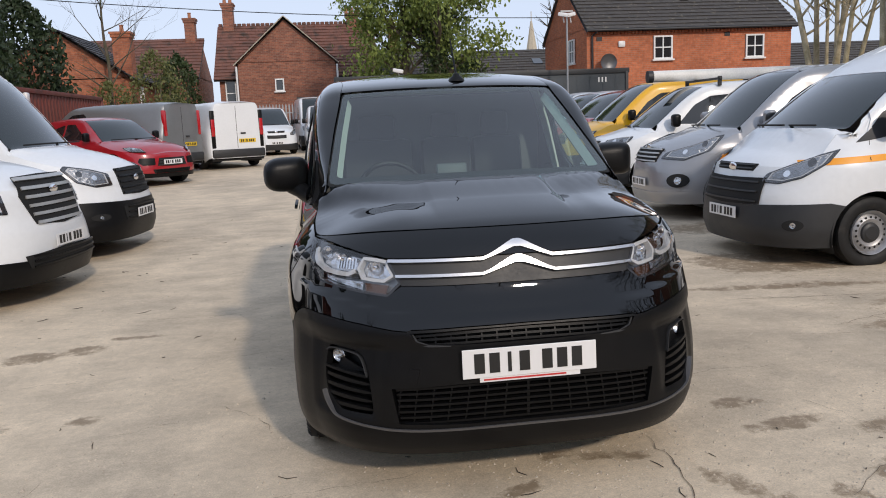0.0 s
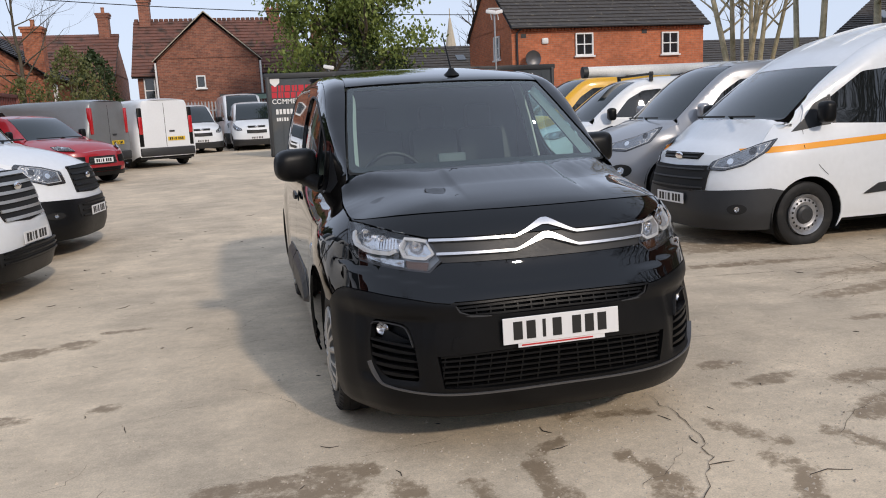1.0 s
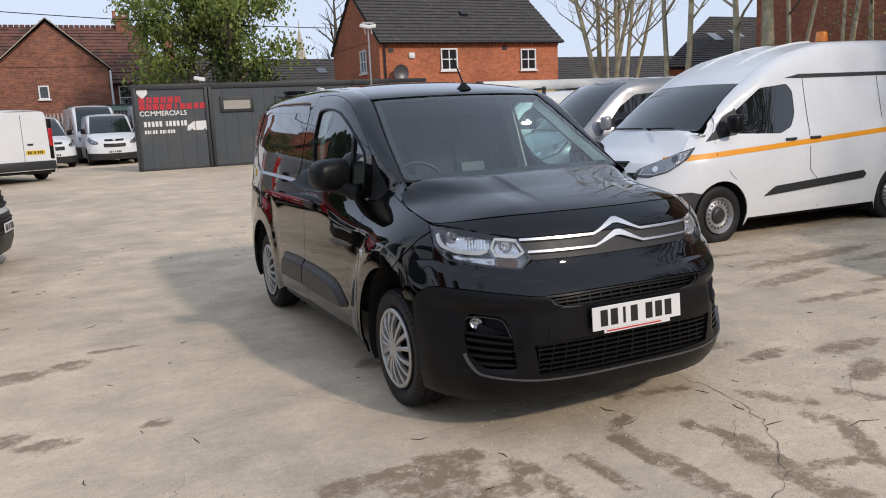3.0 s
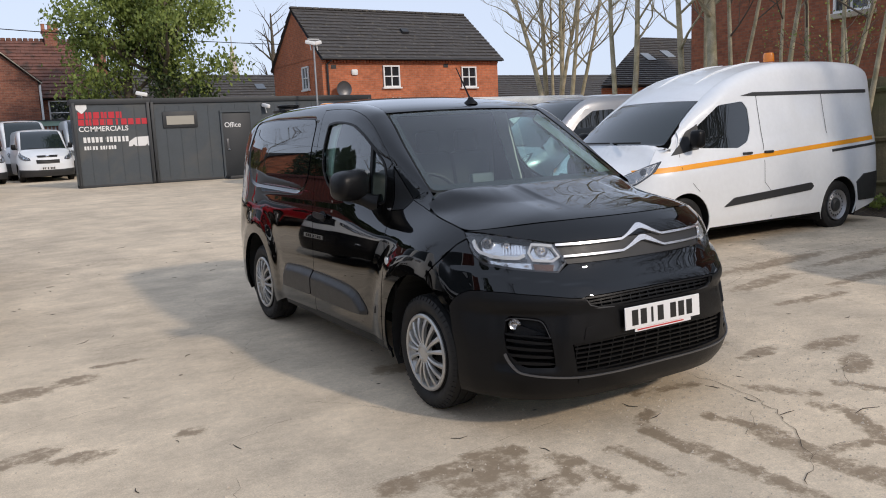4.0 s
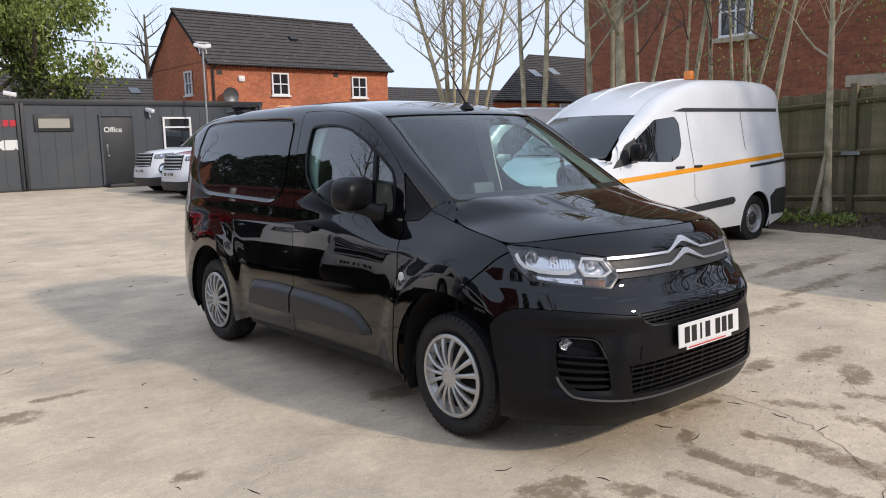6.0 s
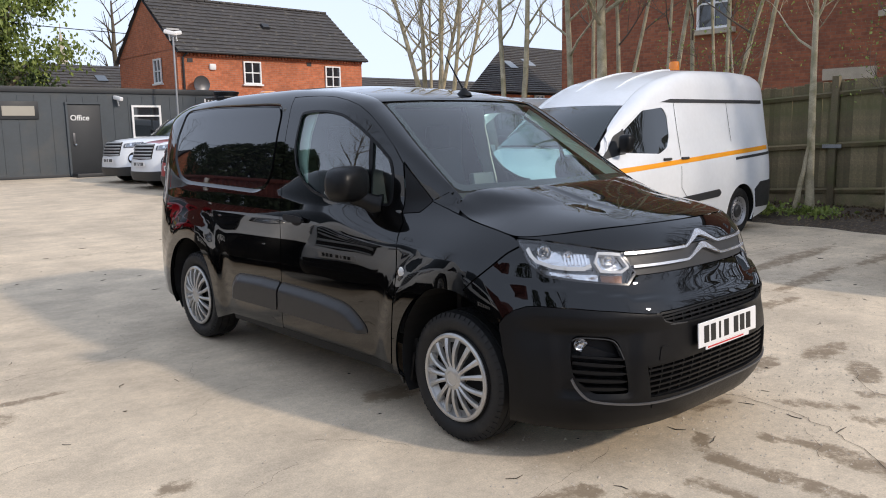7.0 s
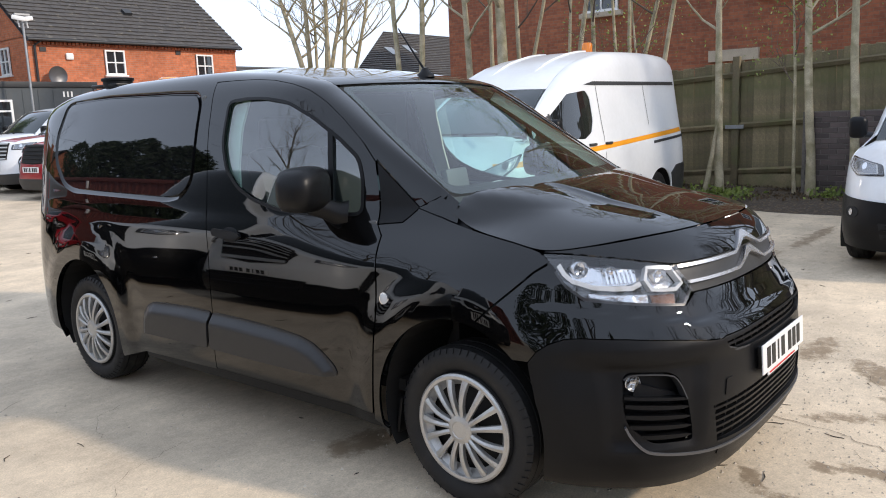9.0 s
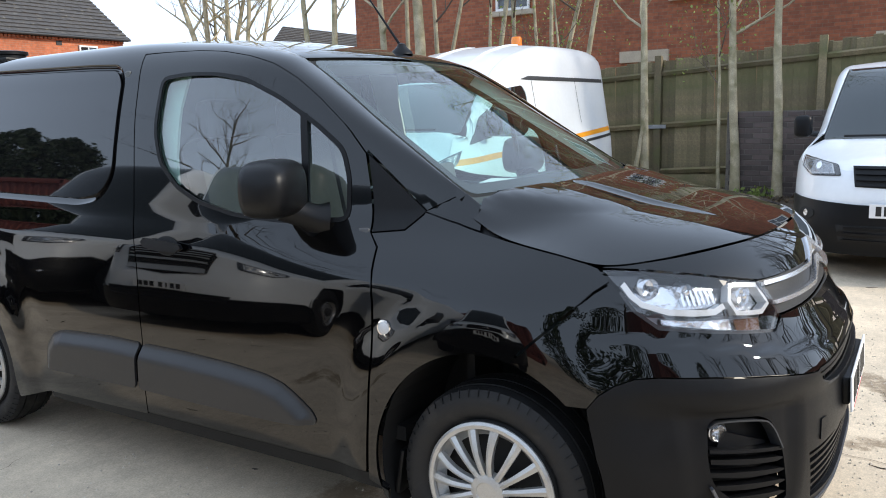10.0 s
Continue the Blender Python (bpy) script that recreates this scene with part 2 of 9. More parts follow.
def panel_van_shell():
    """The black van: 4.4 m long, 1.85 m wide, wheelbase 2.785 m, front axle at y = 0."""
    return Shell(
        wide=Curve((0.16, 0.86), (0.24, 0.90), (0.34, 0.917), (0.5, 0.923), (0.65, 0.921), (0.8, 0.911), (0.95, 0.893),
                   (1.05, 0.877), (1.15, 0.859), (1.3, 0.834), (1.45, 0.802), (1.6, 0.755), (1.7, 0.725)),
        nose=Curve((0.16, -0.80), (0.24, -0.855), (0.33, -0.883), (0.5, -0.897), (0.62, -0.893), (0.69, -0.877), (0.75, -0.846), (0.83, -0.800),
                   (0.93, -0.768), (1.0, -0.733), (1.05, -0.683), (1.1, -0.60), (1.16, -0.45)),
        zc=Curve((-0.3, 1.2), (0.133, 1.13), (0.5, 1.36), (0.858, 1.57), (1.05, 1.60), (3.0, 1.60), (3.45, 1.54)),
        xr=Curve((0.0, 0.735), (0.133, 0.72), (0.5, 0.665), (0.858, 0.603), (1.1, 0.586), (3.0, 0.58), (3.5, 0.55)),
        zr=Curve((0.0, 1.10), (0.133, 1.185), (0.5, 1.418), (0.78, 1.60), (0.9, 1.664), (1.05, 1.70), (1.3, 1.732), (1.8, 1.757),
                 (2.5, 1.752), (3.1, 1.72), (3.45, 1.66)),
        crown=0.032, flare=van_flare, n=Curve((0.3, 3.3), (0.5, 3.0), (0.65, 2.75), (0.85, 2.72), (1.2, 2.66)),
        spine=Curve((-0.80, 0.962), (-0.755, 0.996), (-0.70, 1.040), (-0.6, 1.083), (-0.4, 1.127), (-0.2, 1.158), (0.0, 1.182), (0.3, 1.206)),
        fall=Curve((-0.8, 0.195), (-0.677, 0.195), (-0.5, 0.152), (-0.343, 0.128), (-0.1, 0.09), (0.231, 0.06)))


# ---- mesh tools ----
from mathutils.geometry import delaunay_2d_cdt


def mesh_part(name, verts, faces, mat, parent=None, label="", smooth_=False, normals=None):
    me = bpy.data.meshes.new(name)
    me.from_pydata([tuple(map(float, v)) for v in verts], [], [tuple(map(int, f)) for f in faces])
    me.materials.append(mat)
    if smooth_ or normals is not None:
        me.polygons.foreach_set("use_smooth", [True] * len(me.polygons))
    if normals is not None:
        me.normals_split_custom_set_from_vertices([tuple(map(float, n)) for n in normals])
    me.update()
    ob = new(name, me)
    ob.parent = parent
    if label:
        ob["label"] = label
    return ob


def part(name, bm, mat, parent=None, label="", smooth_=False, angle=35):
    """Links a bmesh as one mesh object under a thing or a part."""
    me = bpy.data.meshes.new(name)
    bm.normal_update()
    if smooth_:
        for f in bm.faces:
            f.smooth = True
        for e in bm.edges:
            if len(e.link_faces) == 2 and e.calc_face_angle(0) > radians(angle):
                e.smooth = False
    bm.to_mesh(me)
    bm.free()
    for mt in (mat if isinstance(mat, (list, tuple)) else [mat]):
        me.materials.append(mt)
    ob = new(name, me)
    ob.parent = parent
    if label:
        ob["label"] = label
    return ob


def thing(name, m, label, category, group="", kind=""):
    ob = new(name)
    ob.empty_display_size = 0.2
    ob.matrix_world = m
    return tagged(ob, label, category, group, kind)


def inside(poly, pts):
    poly, pts = np.asarray(poly, float), np.asarray(pts, float)
    x, y = pts[:, 0], pts[:, 1]
    hit = np.zeros(len(pts), bool)
    for (x0, y0), (x1, y1) in zip(poly, np.roll(poly, -1, 0)):
        if y0 != y1:
            hit ^= ((y0 > y) != (y1 > y)) & (x < (x1 - x0) * (y - y0) / (y1 - y0) + x0)
    return hit


def away(poly, pts):
    """Distance of each point from a closed outline."""
    a, b = np.asarray(poly, float), np.roll(np.asarray(poly, float), -1, 0)
    best = np.full(len(pts), 1e9)
    for p, q in zip(a, b):
        d = q - p
        t = np.clip(((pts - p) @ d) / max(d @ d, 1e-12), 0, 1)
        best = np.minimum(best, np.hypot(*(pts - p - t[:, None] * d).T))
    return best


def rounded(points, r, n=5):
    """The outline with its corners rounded."""
    pts, out = [np.array(p, float) for p in points], []
    for i, p in enumerate(pts):
        a, b = pts[i - 1] - p, pts[(i + 1) % len(pts)] - p
        la, lb = np.linalg.norm(a), np.linalg.norm(b)
        k = min(r, la * 0.45, lb * 0.45)
        p0, p1 = p + a / la * k, p + b / lb * k
        for j in range(n + 1):
            t = j / n
            out.append((1 - t) ** 2 * p0 + 2 * t * (1 - t) * p + t * t * p1)
    return [tuple(p) for p in out]


def dense(points, h):
    out = []
    for p, q in zip(points, list(points[1:]) + [points[0]]):
        p, q = np.array(p, float), np.array(q, float)
        n = max(1, int(np.linalg.norm(q - p) / h))
        out += [tuple(p + (q - p) * j / n) for j in range(n)]
    return out


def inset(points, d):
    """The closed outline moved inwards by d."""
    p = np.array(points, float)
    area = 0.5 * np.sum(p[:, 0] * np.roll(p[:, 1], -1) - np.roll(p[:, 0], -1) * p[:, 1])
    e = np.roll(p, -1, 0) - p
    e /= np.maximum(np.linalg.norm(e, axis=1), 1e-9)[:, None]
    nrm = np.stack([-e[:, 1], e[:, 0]], 1) * (1 if area > 0 else -1)
    m = nrm + np.roll(nrm, 1, 0)
    m /= np.maximum((m * m).sum(1) / 2, 0.35)[:, None]
    return [tuple(v) for v in p + m * d]


def fill(outline, holes, h):
    outline = dense(outline, h)
    holes = [dense(o, h) for o in holes]
    lo, hi = np.min(outline, 0), np.max(outline, 0)
    gx, gy = np.meshgrid(np.arange(lo[0] + h / 2, hi[0], h), np.arange(lo[1] + h / 2, hi[1], h))
    g = np.stack([gx.ravel(), gy.ravel()], 1)
    keep = inside(outline, g) & (away(outline, g) > h * 0.45)
    for o in holes:
        keep &= ~inside(o, g) & (away(o, g) > h * 0.45)
    pts, edges = [], []
    for o in [outline] + holes:
        k = len(pts)
        pts += o
        edges += [(k + i, k + (i + 1) % len(o)) for i in range(len(o))]
    pts += [tuple(p) for p in g[keep]]
    v, _, f, *_ = delaunay_2d_cdt([Vector(p) for p in pts], edges, [], 0, 1e-6)
    v = np.array([tuple(p) for p in v])
    f = np.array([tuple(t) for t in f if len(t) == 3])
    c = v[f].mean(1)
    ok = inside(outline, c)
    for o in holes:
        ok &= ~inside(o, c)
    f = f[ok]
    used = np.unique(f)
    back = np.full(len(v), -1)
    back[used] = np.arange(len(used))
    return v[used], back[f]


def sheet(name, f, outline, mat, parent=None, holes=(), h=0.05, lift=0.0, depth=0.012, label="", centre=None):
    """A panel of the skin f(u, v), cut to its outline and holes, with folded edges of that depth."""
    uv, tri = fill(outline, holes, h)
    u, v = uv[:, 0], uv[:, 1]
    p, e = f(u, v), 1e-3
    du, dv = f(u + e, v) - f(u - e, v), f(u, v + e) - f(u, v - e)
    n = np.cross(du, dv)
    n /= np.maximum(np.linalg.norm(n, axis=1), 1e-12)[:, None]
    if centre is None:
        mid = np.stack([0 * p[:, 0], np.clip(p[:, 1], 0.2, 2.8), np.full(len(p), 0.8)], 1)
    else:
        mid = np.asarray(centre, float)[None]
    if np.sum(n * (p - mid)) < 0:
        n = -n
    p = p + n * lift
    a, b, c = p[tri[:, 0]], p[tri[:, 1]], p[tri[:, 2]]
    wrong = np.sum(np.cross(b - a, c - a) * n[tri].mean(1), 1) < 0
    tri[wrong] = tri[wrong][:, ::-1]
    verts, norms, faces = list(p), list(n), [tuple(t) for t in tri]
    if depth:
        count = {}
        for t in faces:
            for i in range(3):
                k = (t[i], t[(i + 1) % 3])
                if (k[1], k[0]) in count:
                    del count[(k[1], k[0])]
                else:
                    count[k] = 1
        for i, j in count:
            k = len(verts)
            side = np.cross(p[j] - p[i], n[i])
            side /= max(np.linalg.norm(side), 1e-9)
            verts += [p[i], p[j], p[j] - n[j] * depth, p[i] - n[i] * depth]
            norms += [side] * 4
            faces.append((k + 1, k, k + 3, k + 2))
    return mesh_part(name, verts, faces, mat, parent, label, normals=norms)


def box_bm(bm, size, at=(0, 0, 0), bevel=0.0, segments=2, rot=None):
    m = Matrix.Translation(at) @ (rot or Matrix.Identity(4)) @ Matrix.Diagonal((*size, 1))
    made = bmesh.ops.create_cube(bm, size=1, matrix=m)
    if bevel:
        edges = list({e for v in made["verts"] for e in v.link_edges})
        bmesh.ops.bevel(bm, geom=edges, offset=bevel, segments=segments, profile=0.5, affect="EDGES")


def box(name, size, at, mat, parent=None, label="", bevel=0.0, rot=None, segments=2):
    bm = bmesh.new()
    box_bm(bm, size, at, bevel, segments, rot)
    return part(name, bm, mat, parent, label, smooth_=bevel > 0)


def revolve(name, profile, n, mat, parent=None, label="", axis="x", at=(0, 0, 0), smooth_=True, angle=35):
    """A turned part: profile of (along, radius) round the axis."""
    bm = bmesh.new()
    rings = []
    for along, r in profile:
        ring = []
        for i in range(n):
            a = 2 * math.pi * i / n
            c, s = r * math.cos(a), r * math.sin(a)
            co = {"x": (along, c, s), "y": (c, along, s), "z": (c, s, along)}[axis]
            ring.append(bm.verts.new((co[0] + at[0], co[1] + at[1], co[2] + at[2])))
        rings.append(ring)
    for a, b in zip(rings, rings[1:]):
        for i in range(n):
            bm.faces.new((a[i], a[(i + 1) % n], b[(i + 1) % n], b[i]))
    for ring, r in ((rings[0], profile[0][1]), (rings[-1], profile[-1][1])):
        if r < 0.005:
            bm.faces.new(ring)
    bmesh.ops.recalc_face_normals(bm, faces=bm.faces)
    return part(name, bm, mat, parent, label, smooth_, angle)


def tube_bm(bm, path, radii, n=8, cap=True):
    path = [Vector(p) for p in path]
    if not isinstance(radii, (list, tuple)):
        radii = [radii] * len(path)
    rings, last = [], Vector((0.31, 0.27, 0.91))
    for i, p in enumerate(path):
        d = (path[min(i + 1, len(path) - 1)] - path[max(i - 1, 0)]).normalized()
        x = last.cross(d)
        x = x.normalized() if x.length > 0.05 else d.orthogonal().normalized()
        y = d.cross(x)
        rings.append([bm.verts.new(p + (x * math.cos(2 * math.pi * k / n) + y * math.sin(2 * math.pi * k / n)) * radii[i]) for k in range(n)])
    for a, b in zip(rings, rings[1:]):
        for k in range(n):
            bm.faces.new((a[k], a[(k + 1) % n], b[(k + 1) % n], b[k]))
    if cap and n > 2:
        bm.faces.new(rings[0][::-1]), bm.faces.new(rings[-1])


def tube(name, path, radii, mat, parent=None, label="", n=8):
    bm = bmesh.new()
    tube_bm(bm, path, radii, n)
    return part(name, bm, mat, parent, label, smooth_=True, angle=50)


def extruded(name, outline, thick, m, mat, parent=None, label="", bevel=0.0):
    """A flat outline in x and z, with thickness along y, set at the matrix m."""
    bm = bmesh.new()
    f = bm.faces.new([bm.verts.new((x, 0, z)) for x, z in outline])
    made = bmesh.ops.extrude_face_region(bm, geom=[f])
    bmesh.ops.translate(bm, vec=(0, thick, 0), verts=[v for v in made["geom"] if isinstance(v, bmesh.types.BMVert)])
    bmesh.ops.recalc_face_normals(bm, faces=bm.faces)
    if bevel:
        bmesh.ops.bevel(bm, geom=list(bm.edges), offset=bevel, segments=2, profile=0.5, affect="EDGES")
    bmesh.ops.transform(bm, matrix=m, verts=bm.verts)
    return part(name, bm, mat, parent, label, smooth_=bevel > 0)


def lettering(name, words, size, m, mat, parent=None, depth=0.002, align="LEFT", bold=0.0):
    cu = bpy.data.curves.new(name, "FONT")
    cu.body, cu.size, cu.extrude, cu.align_x, cu.offset = words, size, depth, align, bold
    tmp = bpy.data.objects.new(name, cu)
    scene.collection.objects.link(tmp)
    dg = bpy.context.evaluated_depsgraph_get()
    me = bpy.data.meshes.new_from_object(tmp.evaluated_get(dg))
    bpy.data.objects.remove(tmp)
    me.transform(m)
    me.materials.clear()
    me.materials.append(mat)
    ob = new(name, me)
    ob.parent = parent
    return ob


def bars(name, rows, m, mat, parent=None, deep=0.002):
    """Plain bars in place of writing: rows of (x, z, width, height)."""
    bm = bmesh.new()
    for x, z, w, h in rows:
        box_bm(bm, (w, deep, h), (x, 0, z))
    bmesh.ops.transform(bm, matrix=m, verts=bm.verts)
    return part(name, bm, mat, parent)


# ---- wheels ----
def tyre_profile(r, w, rim):
    h = w / 2
    return [(-h * 0.72, rim), (-h * 0.9, rim + 0.02), (-h, (r + rim) / 2), (-h * 0.97, r - 0.03), (-h * 0.84, r - 0.008), (-h * 0.6, r - 0.001),
            (-h * 0.56, r - 0.001), (-h * 0.55, r - 0.008), (-h * 0.50, r - 0.008), (-h * 0.49, r),
            (-h * 0.03, r), (-h * 0.02, r - 0.008), (h * 0.02, r - 0.008), (h * 0.03, r),
            (h * 0.49, r), (h * 0.50, r - 0.008), (h * 0.55, r - 0.008), (h * 0.56, r - 0.001),
            (h * 0.6, r - 0.001), (h * 0.84, r - 0.008), (h * 0.97, r - 0.03), (h, (r + rim) / 2), (h * 0.9, rim + 0.02), (h * 0.72, rim)]


def covered_wheel(parent, at, r=0.318, w=0.205, rim=0.213, turn=0.0):
    """A wheel with a fifteen-spoke silver trim; its outer face looks to -x."""
    wheel = new("wheel")
    wheel.parent = parent
    wheel.matrix_local = Matrix.Translation(at) @ pose(0, 0, 0, turn)
    revolve("tyre", tyre_profile(r, w, rim), 72, RUBBER, wheel)
    bm = bmesh.new()
    for k in range(56):
        for x, y0 in ((-w * 0.455, 0.0), (w * 0.455, 0.03)):
            m = Matrix.Rotation(2 * math.pi * (k + 0.5) / 56 + y0, 4, "X") @ Matrix.Translation((x, 0, r - 0.0155)) @ pose(0, 0, 0, 0, -52 if x < 0 else 52, 8)
            bmesh.ops.create_cube(bm, size=1, matrix=m @ Matrix.Diagonal((0.026, 0.0025, 0.0035, 1)))
    part("tread_sipe", bm, DARK, wheel)["kind"] = "stuff"
    f = -w / 2
    revolve("rim", [(f + 0.05, 0.04), (f + 0.055, rim - 0.02), (f + 0.01, rim - 0.006), (f + 0.004, rim - 0.002), (f + 0.012, rim + 0.003), (0.08, rim + 0.003), (0.08, rim - 0.02), (f + 0.06, rim - 0.03), (f + 0.065, 0.04)], 64, DARK, wheel)
    bm = bmesh.new()
    n = 15
    for k in range(n):
        a = 2 * math.pi * k / n
        m = Matrix.Rotation(a, 4, "X")
        # each spoke: a bowed, tapering blade, ridged along its middle
        rows = []
        for j in range(7):
            t = j / 6
            rad = 0.040 + (rim - 0.014 - 0.040) * t
            half = 0.0085 + 0.0062 * t * t + 0.004 * max(0.0, 0.35 - t)
            x = f - 0.012 + 0.014 * t * t - 0.010 * math.sin(math.pi * t)
            tw = 0.016 * t + (-0.010, 0.0, 0.010)[k % 3] * (1 - t) * t * 2
            deep = x + 0.022
            rows.append([bm.verts.new(m @ Vector((deep, -half + tw + 0.001, rad))), bm.verts.new(m @ Vector((x + 0.003, -half + tw, rad))),
                         bm.verts.new(m @ Vector((x - 0.002, tw * 1.1, rad))),
                         bm.verts.new(m @ Vector((x + 0.003, half + tw, rad))), bm.verts.new(m @ Vector((deep, half + tw - 0.001, rad)))])
        for p, q in zip(rows, rows[1:]):
            for i in range(4):
                bm.faces.new((p[i], p[i + 1], q[i + 1], q[i]))
    bmesh.ops.recalc_face_normals(bm, faces=bm.faces)
    part("wheel_trim", bm, SILVER, wheel, "silver fifteen-spoke wheel trim", True, 25)
    revolve("trim_dish", [(f + 0.002, rim - 0.016), (f + 0.020, rim - 0.028), (f + 0.030, rim - 0.046), (f + 0.033, rim - 0.046), (f + 0.025, rim - 0.026), (f + 0.006, rim - 0.014)], 64, SILVER, wheel)
    revolve("trim_ring", [(f + 0.004, rim - 0.022), (f - 0.004, rim - 0.018), (f - 0.006, rim - 0.006), (f, rim + 0.002), (f + 0.006, rim + 0.002), (f + 0.008, rim - 0.022)], 64, SILVER, wheel)
    revolve("hub_cap", [(f + 0.01, 0.062), (f - 0.014, 0.055), (f - 0.020, 0.04), (f - 0.021, 0.034), (f - 0.018, 0.032), (f - 0.018, 0.0005)], 32, SILVER, wheel)
    return wheel


def steel_wheel(parent, at, r=0.33, w=0.205, rim=0.205, hub=True):
    """A plain steel wheel with round vents and a black centre; its outer face looks to -x."""
    wheel = new("wheel")
    wheel.parent = parent
    wheel.matrix_local = Matrix.Translation(at)
    revolve("tyre", tyre_profile(r, w, rim), 48, RUBBER, wheel)
    f = -w / 2
    revolve("rim", [(f + 0.012, rim), (f - 0.004, rim - 0.004), (f + 0.004, rim - 0.014), (f + 0.045, rim - 0.035), (f + 0.03, rim - 0.055), (f + 0.018, rim * 0.62), (f + 0.03, rim * 0.48), (f + 0.032, 0.02), (f + 0.06, 0.02), (f + 0.07, rim)], 48, STEEL, wheel)
    bm = bmesh.new()
    for k in range(18):
        a = 2 * math.pi * k / 18
        m = Matrix.Rotation(a, 4, "X") @ Matrix.Translation((f + 0.0215, 0, rim * 0.70)) @ Matrix.Rotation(radians(-84), 4, "Y")
        bmesh.ops.create_circle(bm, cap_ends=True, segments=10, radius=0.012, matrix=m)
    part("vent", bm, DARK, wheel)["kind"] = "stuff"
    if hub:
        revolve("hub_cap", [(f + 0.03, rim * 0.46), (f + 0.012, rim * 0.42), (f + 0.004, rim * 0.3), (f + 0.0, rim * 0.28), (f + 0.0, 0.001)], 32, GREY_PLASTIC, wheel)
    return wheel


def number_plate(parent, m, mat=PLATE_WHITE, w=0.52, h=0.111, letters=True):
    """A plate that faces -y at m, its registration as plain bars."""
    bm = bmesh.new()
    box_bm(bm, (w, 0.006, h), (0, 0, 0), 0.002)
    bmesh.ops.transform(bm, matrix=m, verts=bm.verts)
    plate = part("number_plate", bm, mat, parent)
    rows = [(-0.195 + 0.058 * k + (0.03 if k > 3 else 0), 0.0, 0.040 if k != 2 else 0.014, 0.076) for k in range(7)]
    if letters:
        for x, z, a, b in rows:
            bars("plate_bar", [(x * w / 0.52, z, a * w / 0.52, b * h / 0.111)], m @ Matrix.Translation((0, -0.004, 0)), INK, plate)
    return plate


# ---- the black van ----
def arch(cy, cz, r, a0, a1, n=20):
    return [(cy + r * math.cos(radians(a0 + (a1 - a0) * i / n)), cz + r * math.sin(radians(a0 + (a1 - a0) * i / n))) for i in range(n + 1)]


def eased(path):
    """An open path with its corners rounded off."""
    for _ in range(2):
        p = [path[0]]
        for a, b in zip(path, path[1:]):
            p += [(a[0] * 0.75 + b[0] * 0.25, a[1] * 0.75 + b[1] * 0.25), (a[0] * 0.25 + b[0] * 0.75, a[1] * 0.25 + b[1] * 0.75)]
        path = p + [path[-1]]
    return path


def hood_edge(sh, s):
    """Height at which the bonnet meets the nose and wings, at s."""
    lo, hi = 0.75, 1.4
    for _ in range(30):
        m = (lo + hi) / 2
        x, y, z = sh.P(s, m)
        if float(sh.B(x, y)[2]) > m:
            lo = m
        else:
            hi = m
    return lo


def settled(sh, right, edge_z, base_line, reach=0.34):
    """How far to lift or lower a bonnet so that its rim lies flush with wings, nose and the foot of the screen."""
    rear = [(float(p[0]), float(p[1]) - 0.012) for p in base_line]
    rim = np.array(list(right) + rear + [(-x, y) for x, y in right[::-1][:-1]])
    up = np.array(list(edge_z) + [float(p[2]) + 0.002 for p in base_line] + list(edge_z)[::-1][:-1]) - sh.B(rim[:, 0], rim[:, 1])[:, 2]

    def lift(x, y):
        x, y = np.asarray(x, float), np.asarray(y, float)
        d = np.hypot(x[..., None] - rim[:, 0], y[..., None] - rim[:, 1])
        w = np.exp(-(d - d.min(-1, keepdims=True)) / 0.03)
        return (w * up).sum(-1) / w.sum(-1) * (1 - smooth(d.min(-1) / reach))
    return lift


